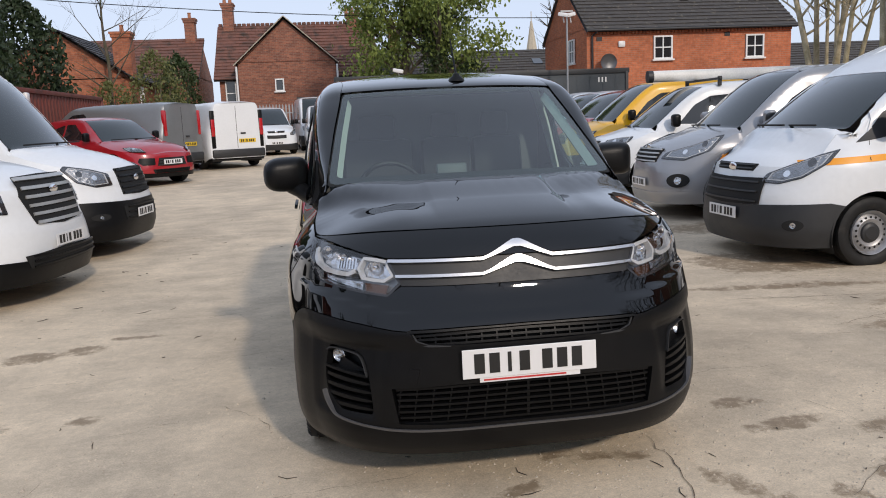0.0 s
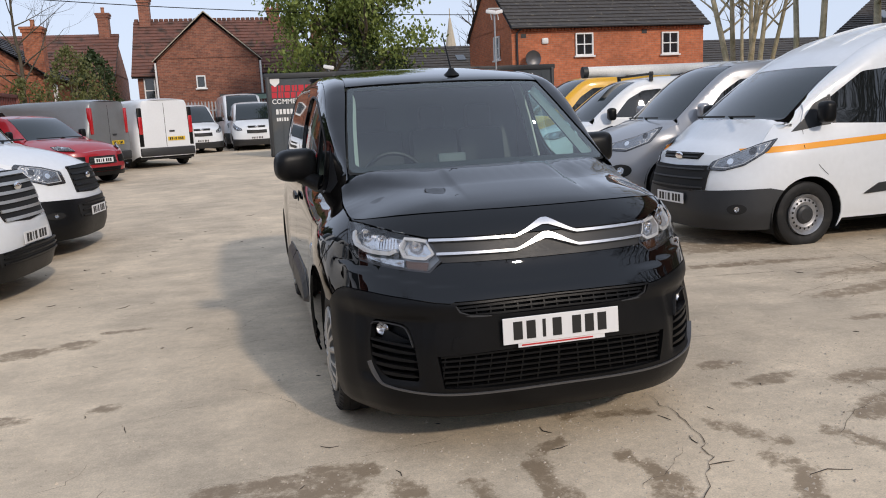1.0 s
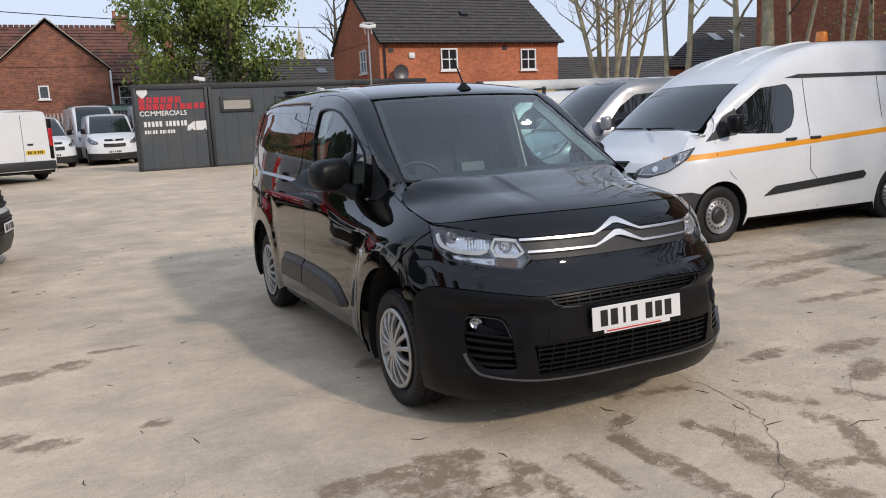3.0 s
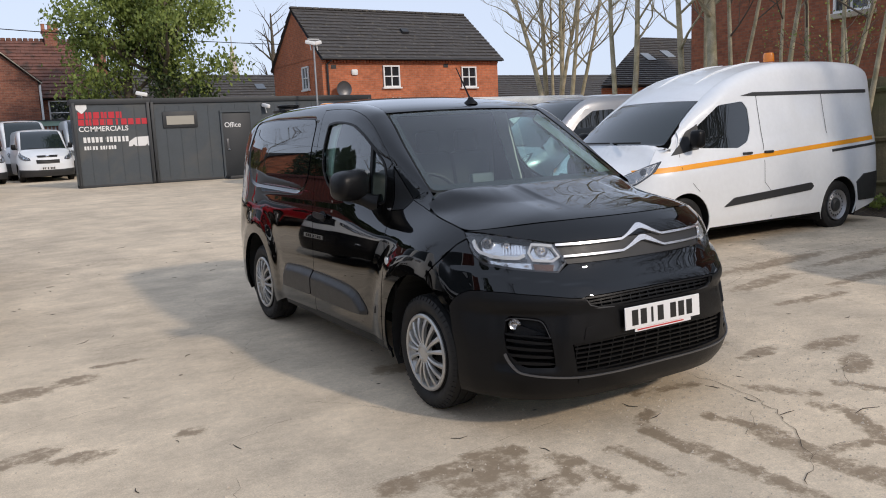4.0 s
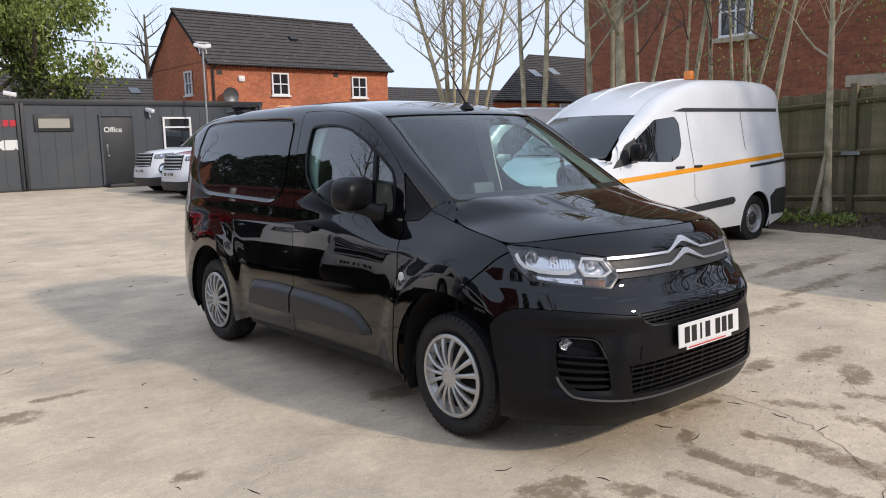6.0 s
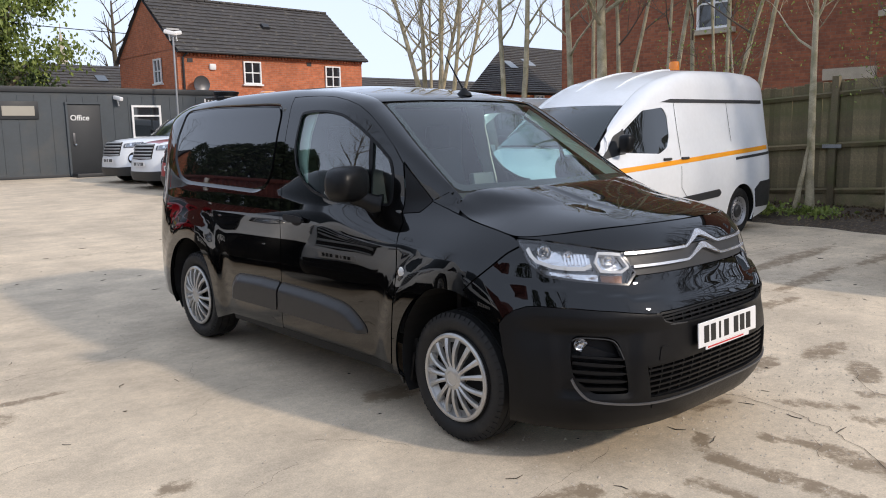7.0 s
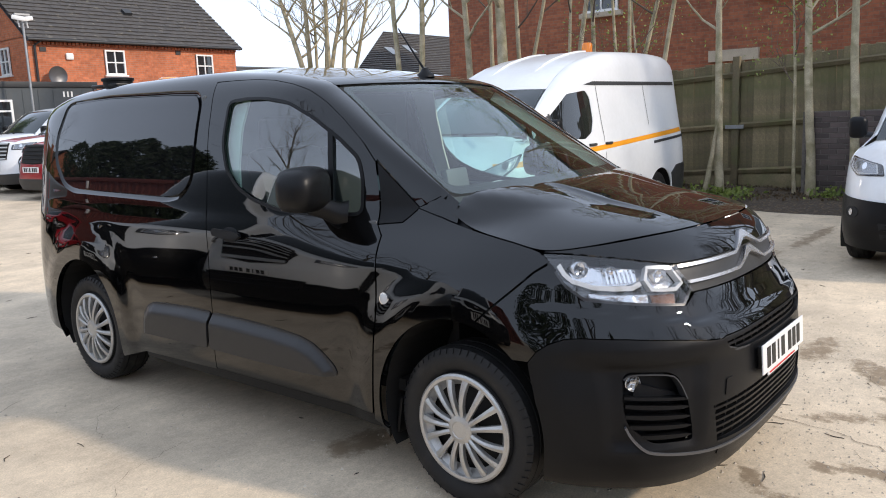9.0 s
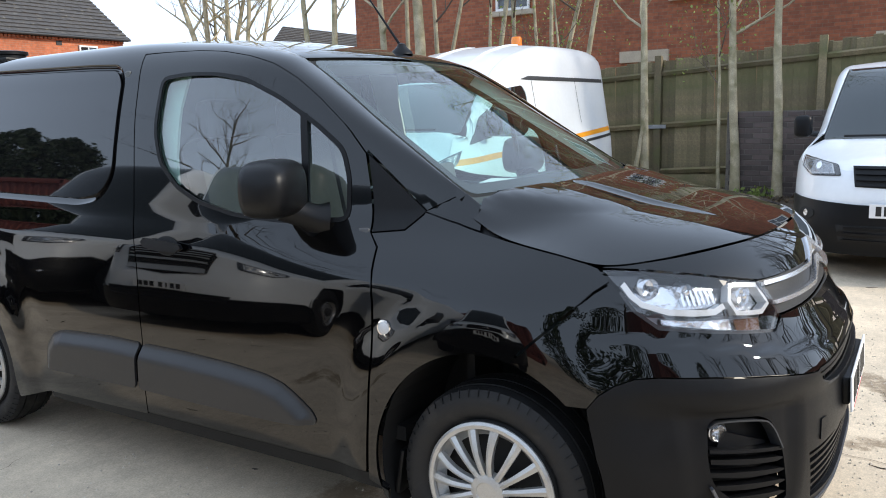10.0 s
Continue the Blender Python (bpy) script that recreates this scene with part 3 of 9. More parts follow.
def black_van():
    sh = panel_van_shell()
    sc = sh.sc
    van = thing("panel_van", Matrix.Identity(4), "small glossy black panel van with chrome chevron grille bars", "van")
    fl = lambda u, v: sh.P(-np.asarray(u), v)      # the flank on the driver's side
    fr = lambda u, v: sh.P(np.asarray(u), v)
    sides = ((fl, -1), (fr, 1))
    ya = lambda pts: [(sh.side(y, z), z) for y, z in pts]
    shut = Curve((0, 1.056), (0.3, 1.056), (0.57, 1.050), (0.73, 1.040), (0.88, 1.027), (1.06, 1.014), (1.21, 1.038), (1.47, 1.078), (1.66, 1.110), (1.77, 1.14))
    hood = [(s, float(shut(s))) for s in np.linspace(0, sc + 0.125, 61)]
    hood_main = [p for p in hood if p[0] < 1.565]
    g = 0.0025
    oval = lambda cy, wide, high, a0, n: [(cy + wide * math.cos(radians(a)), 0.345 + high * math.sin(radians(a))) for a in np.linspace(a0, -25, n)]
    A1 = [p for p in ya(oval(0, 0.376, 0.412, 210, 121)) if p[1] > 0.2]       # front to rear over the wheel
    A2 = [p for p in ya(oval(2.785, 0.383, 0.402, 205, 121)) if p[1] > 0.2]
    crease = Curve((0, 0.748), (0.3, 0.749), (0.47, 0.756), (0.65, 0.782), (0.78, 0.800), (0.9, 0.818), (1.1, 0.83))

    def nose(s, q):
        """The nose skin with its sharp brow, from the crease under the lamps to the bumper's hollow."""
        s, q = np.asarray(s, float), np.asarray(q, float)
        p, a = sh.P(s, q), np.abs(s)
        out = 0.017 * smooth((crease(a) + 0.010 - q) / 0.022) * smooth((q - 0.615) / 0.075) * (1 - smooth((a - 0.95) / 0.2)) * (0.35 + 0.65 * smooth((a - 0.15) / 0.35))
        hollow = 0.014 * smooth((a - 0.53) / 0.07) * (1 - smooth((a - 0.88) / 0.08)) * smooth((0.650 - q) / 0.04) * smooth((q - 0.33) / 0.05)
        d = p[..., :2] - np.array([0.0, 0.3])
        d = d / np.linalg.norm(d, axis=-1)[..., None]
        return p + np.concatenate([d, 0 * d[..., :1]], -1) * (out - hollow)[..., None]
    mirror_s = lambda pts: [(-s, z) for s, z in pts]
    # bonnet
    edge = [sh.P(s, z) for s, z in hood_main]
    right = [(float(p[0]) - 0.004, float(p[1]) + 0.003) for p in edge]
    knee = [sh.P(1.56, q) for q in (1.15, 1.21, 1.28, 1.35, 1.42)]
    base_line = knee + [sh.G(a, 0.008) for a in np.linspace(0.945, -0.945, 25)] + [p * np.array([-1, 1, 1]) for p in knee[::-1]]
    rear = [(float(p[0]), float(p[1]) - 0.012) for p in base_line]
    outline = right + rear + [(-x, y) for x, y in right[::-1][:-1]]
    settle = settled(sh, right, [float(p[2]) for p in edge], base_line)
    def sculpt(x, y):
        """The bonnet skin: a raised middle field with a crisp step either side, and a soft shoulder beside it."""
        x, y = np.asarray(x, float), np.asarray(y, float)
        a = np.abs(x)
        field = 0.0075 * (1 - smooth((a - 0.265) / 0.032)) * smooth((y + 0.60) / 0.30) * (1 - smooth((y + 0.08) / 0.10))
        shoulder = 0.005 * smooth((a - 0.33) / 0.10) * (1 - smooth((a - 0.52) / 0.22)) * smooth((y + 0.72) / 0.35)
        return sh.B(x, y) + np.stack([0 * x, 0 * x, settle(x, y) + field + shoulder], -1)
    sheet("bonnet", sculpt, outline, BLACK_PAINT, van, h=0.017, depth=0.003, centre=(0, 0, 0))
    # nose panel above the grille
    lamp = [(1.075, 1.004), (0.94, 1.000), (0.79, 0.985), (0.67, 0.968), (0.553, 0.950), (0.505, 0.885), (0.492, 0.861), (0.543, 0.816), (0.645, 0.826), (0.775, 0.840), (0.92, 0.857), (0.98, 0.900), (1.02, 0.953)]
    top = [(s, z - 0.0035) for s, z in hood if s < 1.06]
    low = [(1.07, 1.009), (0.94, 1.005), (0.79, 0.990), (0.67, 0.973), (0.556, 0.955), (0.25, 0.955)]
    sheet("nose_panel", sh.P, [(0, top[0][1])] + top[1:] + low + mirror_s(low[::-1]) + mirror_s(top[:0:-1]), BLACK_PAINT, van, h=0.025)
    # grille between the lamps, with the two chrome bars and the chevrons
    sheet("grille", sh.P, [(-0.552, 0.953), (0.552, 0.953), (0.505, 0.885), (0.486, 0.852), (-0.486, 0.852), (-0.505, 0.885)], GREY_PLASTIC, van, h=0.04, lift=-0.012)

    def moulded(f, sg, crown):
        """The flank with a moulding on it, chamfered along its top edge."""
        a = np.array(crown, float)

        def skin(u, v):
            pts = np.stack([np.ravel(u), np.ravel(v)], 1).astype(float)
            best = np.full(len(pts), 1e9)
            for p, q in zip(a, a[1:]):
                d = q - p
                t = np.clip(((pts - p) @ d) / (d @ d), 0, 1)
                best = np.minimum(best, np.hypot(*(pts - p - t[:, None] * d).T))
            up = 0.027 * smooth(best / 0.062)
            k = f(u, v)
            return k + np.stack([sg * up.reshape(np.shape(u)), 0 * k[..., 1], 0 * k[..., 2]], -1)
        return skin

    def ribbon(name, path, half_w, lift, mat, parent, f=sh.P, depth=0.012):
        """A narrow strip that follows the skin along a path of (s, q)."""
        p = np.array(path, float)
        d = np.gradient(p, axis=0)
        d /= np.linalg.norm(d, axis=1)[:, None]
        nrm = np.stack([-d[:, 1], d[:, 0]], 1)
        k = np.asarray(half_w, float)
        k = k if k.ndim else np.full(len(p), half_w)
        a, b = p + nrm * k[:, None], p - nrm * k[:, None]
        return sheet(name, f, [tuple(q) for q in a] + [tuple(q) for q in b[::-1]], mat, parent, h=0.02, lift=lift, depth=depth)

    for z, rise, end in ((0.942, 0.050, 0.545), (0.887, 0.049, 0.506)):
        path = []
        for s in list(np.linspace(-end, -0.165, 24)) + list(np.linspace(-0.155, 0.155, 41)) + list(np.linspace(0.165, end, 24)):
            t = min(1.0, max(0.0, (0.155 - abs(s)) / 0.138))
            path.append((s, z + rise * (0.78 * t + 0.22 * float(smooth(t)))))
        half_w = [0.0055 + 0.0080 * (1 - float(smooth((abs(s) - 0.01) / 0.14))) for s, _ in path]
        upper = [(s, q + w) for (s, q), w in zip(path, half_w)]
        lower = [(s, q - w) for (s, q), w in zip(path, half_w)]
        sheet("chrome_bar", sh.P, upper + lower[::-1], BAR_CHROME, van, h=0.02, lift=0.008, depth=0.018, label="chrome grille bar with a pointed chevron")
    # painted upper bumper
    lip = [(0.0, 0.848), (0.30, 0.848), (0.484, 0.848), (0.541, 0.811), (0.645, 0.821), (0.775, 0.835), (0.923, 0.852), (0.985, 0.897), (1.026, 0.951), (1.045, 0.970), (1.10, 0.943), (1.19, 0.878), (1.28, 0.813), (1.352, 0.762)]
    up = [p for p in A1 if 1.168 < p[0] < 1.352 and p[1] > 0.64][::-1]
    seam = [(1.165, 0.642), (1.13, 0.680), (1.085, 0.709), (1.03, 0.729), (0.97, 0.735), (0.82, 0.731), (0.65, 0.717), (0.52, 0.700), (0.462, 0.696)]
    grin = [(0.445, 0.702), (0.25, 0.707), (0.0, 0.709)]
    half = lip + up + seam + grin
    sheet("bumper_upper", nose, half + mirror_s(half[1:-1][::-1]), BLACK_PAINT, van, h=0.018)
    # plastic lower bumper with its openings
    a_low = [p for p in A1 if p[0] < 1.168 and p[1] < 0.642]
    pod = [(0.862, 0.500), (0.850, 0.596), (0.825, 0.613), (0.69, 0.606), (0.650, 0.586), (0.615, 0.510), (0.588, 0.400), (0.583, 0.362), (0.757, 0.366), (0.848, 0.430)]
    ug = [(-0.45, 0.688), (-0.22, 0.697), (0, 0.699), (0.22, 0.697), (0.45, 0.688), (0.432, 0.655), (0.384, 0.641), (0.2, 0.640), (0, 0.641), (-0.2, 0.640), (-0.384, 0.641), (-0.432, 0.655)]
    lg = [(-0.506, 0.474), (-0.25, 0.489), (0, 0.494), (0.25, 0.489), (0.506, 0.474), (0.462, 0.333), (0.2, 0.325), (-0.2, 0.325), (-0.462, 0.333)]
    under = [(1.13, 0.205), (0.9, 0.19), (0.5, 0.185)]
    half = grin[::-1] + seam[::-1] + sorted(a_low, key=lambda p: -p[1]) + under
    half = [(s, z - 0.004) for s, z in half]
    sheet("bumper", nose, half + [(0, 0.185)] + mirror_s(half[1:][::-1]), BLACK_PLASTIC, van, h=0.022, depth=0.03,
          holes=[ug, lg, rounded(pod, 0.03), mirror_s(rounded(pod, 0.03))], label="unpainted black plastic bumper")
    for outline, name in ((ug, "upper_grille"), (lg, "lower_grille")):
        grill = sheet(name, sh.P, inset(outline, -0.012), DARK, van, h=0.06, lift=-0.05)
        zs = np.array([z for _, z in outline])
        lo, hi, wide = zs.min(), zs.max(), max(s for s, _ in outline)
        rows = 3 if name == "upper_grille" else 7
        for k in range(rows):
            q = lo + (hi - lo) * (k + 0.5) / rows
            w = (wide - 0.01) if name == "upper_grille" else 0.455 + (0.495 - 0.455) * (q - lo) / (hi - lo)
            path = [(s, q - (0.016 if k == rows - 1 else 0.010) * (s / wide) ** 2) for s in np.linspace(-w, w, 25)]
            ribbon("grille_slat", path, 0.0045, -0.012, BLACK_PLASTIC, grill, depth=0.03)
        for k in range(15):
            s = -wide + 2 * wide * (k + 0.5) / 15
            drop = 0.022 * (s / wide) ** 2
            ribbon("grille_slat", [(s, lo + 0.003), (s, (lo + hi) / 2), (s, hi - drop - 0.002)], 0.003, -0.018, BLACK_PLASTIC, grill, depth=0.025)
    for k in (1, -1):
        ribbon("grille_cap", [(k * 0.462, 0.692), (k * 0.444, 0.668), (k * 0.430, 0.651), (k * 0.384, 0.639), (k * 0.30, 0.637)], [0.010, 0.009, 0.007, 0.004, 0.002], 0.004, GREY_PLASTIC, van)
    # satin strip under the grille
    strip = [(0.862, 0.43), (0.842, 0.392), (0.80, 0.352), (0.76, 0.335), (0.60, 0.318), (0.452, 0.306), (0.2, 0.306), (0, 0.308)]
    ribbon("bumper_strip", eased(strip + mirror_s(strip[::-1][1:])), 0.0042, 0.006, SATIN, van, depth=0.02)
    ribbon("splitter", [(s, 0.292) for s in np.linspace(-0.45, 0.45, 25)], 0.010, 0.004, BLACK_PLASTIC, van)
    sheet("tow_cover", fl, rounded([(0.405, 0.552), (0.445, 0.552), (0.448, 0.494), (0.408, 0.494)], 0.008), BLACK_PLASTIC, van, h=0.03, lift=0.004)
    for f, sg in sides:
        # fog lamp pod
        base = sheet("fog_pod", f, inset(rounded(pod, 0.03), -0.045), BLACK_PLASTIC, van, h=0.04, lift=-0.07)
        ribbon("pod_rim", eased([(0.852, 0.590), (0.825, 0.607), (0.69, 0.600), (0.657, 0.582), (0.622, 0.512)]), 0.0022, -0.004, GREY_PLASTIC, base, f=f, depth=0.04)
        ribbon("pod_shelf", [(0.858, 0.528), (0.75, 0.522), (0.62, 0.512)], 0.005, -0.010, BLACK_PLASTIC, base, f=f, depth=0.045)
        sheet("pod_wedge", f, [(0.80, 0.575), (0.65, 0.532), (0.64, 0.522), (0.82, 0.530)], BLACK_PLASTIC, base, h=0.03, lift=-0.045, depth=0.02)
        for k in range(4):
            a0, b0 = (0.856, 0.858, 0.842, 0.800)[k], (0.602, 0.594, 0.588, 0.584)[k]
            p0, p1 = 0.498 - 0.037 * k, 0.481 - 0.034 * k
            ribbon("pod_slat", [(a0, p0), (a0 * 0.6 + b0 * 0.4, p0 * 0.6 + p1 * 0.4), (b0 + 0.03, p1 + 0.001), (b0, p1)], [0.0065, 0.008, 0.006, 0.001], -0.016, BLACK_PLASTIC, base, f=f, depth=0.035)
        c = f(np.array(0.818), np.array(0.552))
        fog = new("fog_lamp")
        fog.parent = van
        fog.matrix_local = Matrix.Translation((c[0] - sg * 0.038, c[1] + 0.028, c[2] + 0.013)) @ pose(0, 0, 0, 0, 0, sg * 38) @ Matrix.Scale(0.8, 4)
        revolve("bowl", [(0.03, 0.03), (0.0, 0.036), (-0.004, 0.037), (-0.006, 0.034), (0.012, 0.02), (0.018, 0.001)], 28, LAMP_BODY, fog, axis="y")
        revolve("lens", [(-0.003, 0.0355), (-0.010, 0.028), (-0.013, 0.016), (-0.014, 0.001)], 28, LENS, fog, axis="y")
        # head lamp: dark tub, bright reflectors, clear cover
        hl = sheet("headlamp", f, inset(lamp, 0.003), LAMP_TUB, van, h=0.04, lift=-0.062, depth=0.0, label="clear headlamp with chrome reflectors")
        sheet("lens", f, inset(lamp, g), LENS, hl, h=0.03, lift=0.004, depth=0)
        ribbon("lamp_rim", [lamp[i] for i in (12, 11, 10, 9, 8, 7, 6, 5, 4)], 0.0055, -0.010, LAMP_DARK, hl, f=f, depth=0.03)
        # outer chamber: ribbed main reflector, bulb and day-light strip
        sheet("reflector", f, [(0.99, 0.990), (0.80, 0.977), (0.70, 0.962), (0.695, 0.915), (0.74, 0.898), (0.885, 0.905), (0.95, 0.930)], LAMP_BODY, hl, h=0.04, lift=-0.050)
        for k in range(7):
            u = 0.715 + 0.017 * k
            ribbon("reflector_rib", [(u, 0.912), (u + 0.004, 0.940), (u + 0.010, 0.960)], 0.0042, -0.036, CHROME, hl, f=f, depth=0.014)
        ribbon("light_strip", [(1.010, 0.975), (0.985, 0.944), (0.955, 0.920), (0.882, 0.897), (0.80, 0.890), (0.735, 0.889), (0.700, 0.903)], 0.0085, -0.014, LIGHT_GUIDE, hl, f=f, depth=0.03)
        sheet("shade_step", f, [(0.96, 0.885), (0.80, 0.874), (0.69, 0.874), (0.69, 0.886), (0.80, 0.882), (0.955, 0.908)], LAMP_DARK, hl, h=0.04, lift=-0.030)
        # inner chamber in its bright frame
        sheet("reflector", f, [(0.655, 0.945), (0.565, 0.936), (0.535, 0.890), (0.565, 0.878), (0.655, 0.884), (0.672, 0.914)], LAMP_BODY, hl, h=0.04, lift=-0.045)
        ribbon("light_strip", [(0.61, 0.951), (0.558, 0.944), (0.538, 0.915), (0.524, 0.889), (0.560, 0.870), (0.61, 0.873), (0.660, 0.878), (0.680, 0.914), (0.667, 0.955), (0.61, 0.951)], 0.0065, -0.012, LIGHT_GUIDE, hl, f=f, depth=0.03)
        # lower chamber with the amber indicator
        sheet("indicator", f, [(0.55, 0.855), (0.66, 0.862), (0.655, 0.832), (0.56, 0.824)], AMBER, hl, h=0.04, lift=-0.035)
        sheet("lower_reflector", f, [(0.67, 0.864), (0.80, 0.868), (0.90, 0.876), (0.90, 0.862), (0.775, 0.848), (0.67, 0.836)], LAMP_BODY, hl, h=0.04, lift=-0.038)
        for s0, q0, r0, deep in ((0.905, 0.950, 0.030, 0.040), (0.79, 0.936, 0.024, 0.045), (0.605, 0.912, 0.030, 0.030)):
            c, n0 = f(np.array(s0), np.array(q0)), f(np.array(s0), np.array(q0)) - np.array([0.0, 0.6, q0])
            n0 = n0 / np.linalg.norm(n0)
            bulb = new("lamp_bowl")
            bulb.parent = hl
            bulb.matrix_local = Matrix.Translation(tuple(c - n0 * deep)) @ Vector(tuple(-n0)).to_track_quat("Y", "Z").to_matrix().to_4x4()
            revolve("bowl", [(0.03, r0 * 1.1), (0.0, r0), (-0.004, r0 * 0.92), (0.012, r0 * 0.7), (0.02, 0.001)], 24, LAMP_BODY, bulb, axis="y")
            revolve("bulb", [(0.015, 0.006), (-0.006, 0.009), (-0.010, 0.006), (-0.011, 0.0005)], 16, LAMP_DARK if s0 > 0.85 else CHROME, bulb, axis="y")
        # wing
        wing = [(s, z - 0.004) for s, z in hood if s > 1.066]
        a_w = [p for p in A1 if p[0] > 1.272]
        out = [(1.085, 1.006)] + wing[1:] + [(1.768, 1.128), (1.822, 1.079), (1.936, 1.068), (1.897, 1.03), (1.876, 0.86), (1.870, 0.706), (1.885, 0.5), (1.905, 0.28), (1.835, 0.255)] + a_w[::-1] + [(1.358, 0.766), (1.286, 0.818), (1.196, 0.883), (1.106, 0.948), (1.052, 0.976)]
        sheet("inner_wing", f, [(0.95, 1.0), (1.06, 1.03), (1.25, 1.06), (1.40, 1.06), (1.40, 0.90), (1.10, 0.90), (1.0, 0.94)], BLACK_PAINT, van, h=0.05, lift=-0.022, depth=0)
        sheet("front_wing", f, out, BLACK_PAINT, van, h=0.03)
        sheet("pillar_foot", f, [(1.44, 1.06), (1.58, 1.085), (1.80, 1.12), (1.82, 1.30), (1.72, 1.42), (1.64, 1.38), (1.58, 1.2), (1.50, 1.115), (1.44, 1.095)], BLACK_PLASTIC, van, h=0.03, lift=-0.013, depth=0)
        corner = [(c_s, float(shut(c_s)) + 0.001) for c_s in np.linspace(1.53, 1.76, 9)]
        sheet("bonnet_corner", f, corner + [(1.764, 1.138), (1.729, 1.152), (1.689, 1.196), (1.661, 1.258), (1.641, 1.338), (1.630, 1.425), (1.53, 1.43)], BLACK_PAINT, van, h=0.015, lift=0.002, depth=0.002)
        sheet("sail_panel", f, [(1.976, 1.316), (1.765, 1.140), (1.772, 1.132), (1.826, 1.084), (1.937, 1.073), (1.953, 1.20)], BLACK_PLASTIC, van, h=0.03)
        # door with its window
        win = [(2.935, 1.600), (2.80, 1.612), (2.66, 1.608), (2.5, 1.580), (2.334, 1.510), (2.18, 1.420), (2.068, 1.335), (2.038, 1.24), (2.034, 1.105), (2.296, 1.095), (2.5, 1.108), (2.68, 1.148), (2.80, 1.20), (2.893, 1.285), (2.935, 1.40)]
        win = rounded(win, 0.035, 3)
        door = [(3.086, 1.722), (3.06, 1.45), (3.043, 1.276), (3.030, 1.05), (3.003, 0.89), (2.985, 0.6), (3.0, 0.305), (1.911, 0.305), (1.891, 0.5), (1.876, 0.706), (1.882, 0.86), (1.902, 1.03), (1.942, 1.072), (1.958, 1.20), (1.985, 1.32), (2.072, 1.42), (2.17, 1.525), (2.28, 1.615), (2.40, 1.678), (2.52, 1.718), (2.65, 1.740), (2.80, 1.742), (2.95, 1.733)]
        dr = sheet("door", f, inset(door, g), BLACK_PAINT, van, holes=[win], h=0.03, depth=0.02)
        ring = inset(win, 0.009)
        sheet("window_seal", f, inset(win, -0.006), BLACK_PLASTIC, dr, holes=[ring], h=0.03, lift=0.0035, depth=0.006)
        pane = sheet("window_pane", f, inset(win, 0.004), SIDE_GLASS, dr, h=0.04, lift=-0.010, depth=0)
        pane.visible_shadow = False
        ribbon("window_bar", [(2.232, 1.452), (2.212, 1.30), (2.198, 1.105)], 0.013, 0.002, BLACK_PLASTIC, dr, f=f)
        clad = [(2.978, 0.594), (2.75, 0.592), (2.50, 0.582), (2.34, 0.568), (2.26, 0.548), (2.19, 0.510), (2.135, 0.470), (2.118, 0.440), (2.13, 0.422), (2.3, 0.415), (2.6, 0.413), (2.990, 0.416)]
        sheet("cladding", moulded(f, sg, clad[:9]), rounded(clad, 0.02, 3), CLAD_PLASTIC, dr, h=0.013, lift=0.004, depth=0.010, label="satin black plastic side moulding")
        # handle in its dished cup
        hnd = sheet("door_handle", f, [(2.945, 0.990), (2.93, 1.005), (2.80, 1.000), (2.735, 0.992), (2.725, 0.978), (2.75, 0.966), (2.85, 0.962), (2.93, 0.972)], BLACK_PLASTIC, dr, h=0.02, lift=0.030, depth=0.016)
        sheet("handle_cup", f, [(2.83 + 0.065 * math.cos(a), 0.982 + 0.036 * math.sin(a)) for a in np.linspace(0, 2 * math.pi, 24, endpoint=False)], DARK, hnd, h=0.02, lift=0.0015, depth=0)
        # flank behind the door, roof rail and pillar in one pressing
        pil = [(sc + y - 0.15, float(sh.zc(y)) + 0.295) for y in np.linspace(0.14, 0.86, 16)]
        roof_l = [(sc + y - 0.15, float(sh.zc(y)) + 0.299) for y in np.linspace(0.9, 3.44, 30)]
        d_edge = [door[-1], door[-2], door[-3], door[-4], door[-5], door[-6], door[-7], door[-8], door[-9], (1.979, 1.328)]
        outer = [(s, z + 0.0035) for s, z in d_edge]
        rear_edge = [(s + 0.003, z) for s, z in door[:7]][::-1]
        flank = [(sh.side(3.44, 0.3), 0.30)] + [(max(A2[0][0], A2[-1][0]), 0.26)] + (A2 if A2[0][0] > A2[-1][0] else A2[::-1]) + [(3.66, 0.285), (3.003, 0.300)] + rear_edge + [(3.092, 1.727)] + outer + [(1.760, 1.1435), (1.733, 1.157), (1.694, 1.200), (1.667, 1.262), (1.648, 1.342)] + pil + roof_l
        cw = rounded([(4.556, 1.66), (4.10, 1.672), (3.40, 1.654), (3.225, 1.645), (3.188, 1.60), (3.18, 1.45), (3.185, 1.245), (3.25, 1.165), (3.38, 1.140), (4.38, 1.158), (4.50, 1.19), (4.62, 1.32), (4.63, 1.45)], 0.05, 4)
        sp = sheet("side_panel", f, flank, BLACK_PAINT, van, h=0.035, holes=[inset(cw, -0.028)], depth=0.03)
        lip_bm, ring_v = bmesh.new(), []
        for (s0, q0), (s1, q1) in zip(inset(cw, -0.029), inset(cw, -0.002)):
            a, b = f(np.array(s0), np.array(q0)), f(np.array(s1), np.array(q1))
            ring_v.append((lip_bm.verts.new((a[0] + sg * 0.001, a[1], a[2])), lip_bm.verts.new((a[0] * 0.6 + b[0] * 0.4 - sg * 0.010, a[1] * 0.6 + b[1] * 0.4, a[2] * 0.6 + b[2] * 0.4)), lip_bm.verts.new((b[0] - sg * 0.013, b[1], b[2]))))
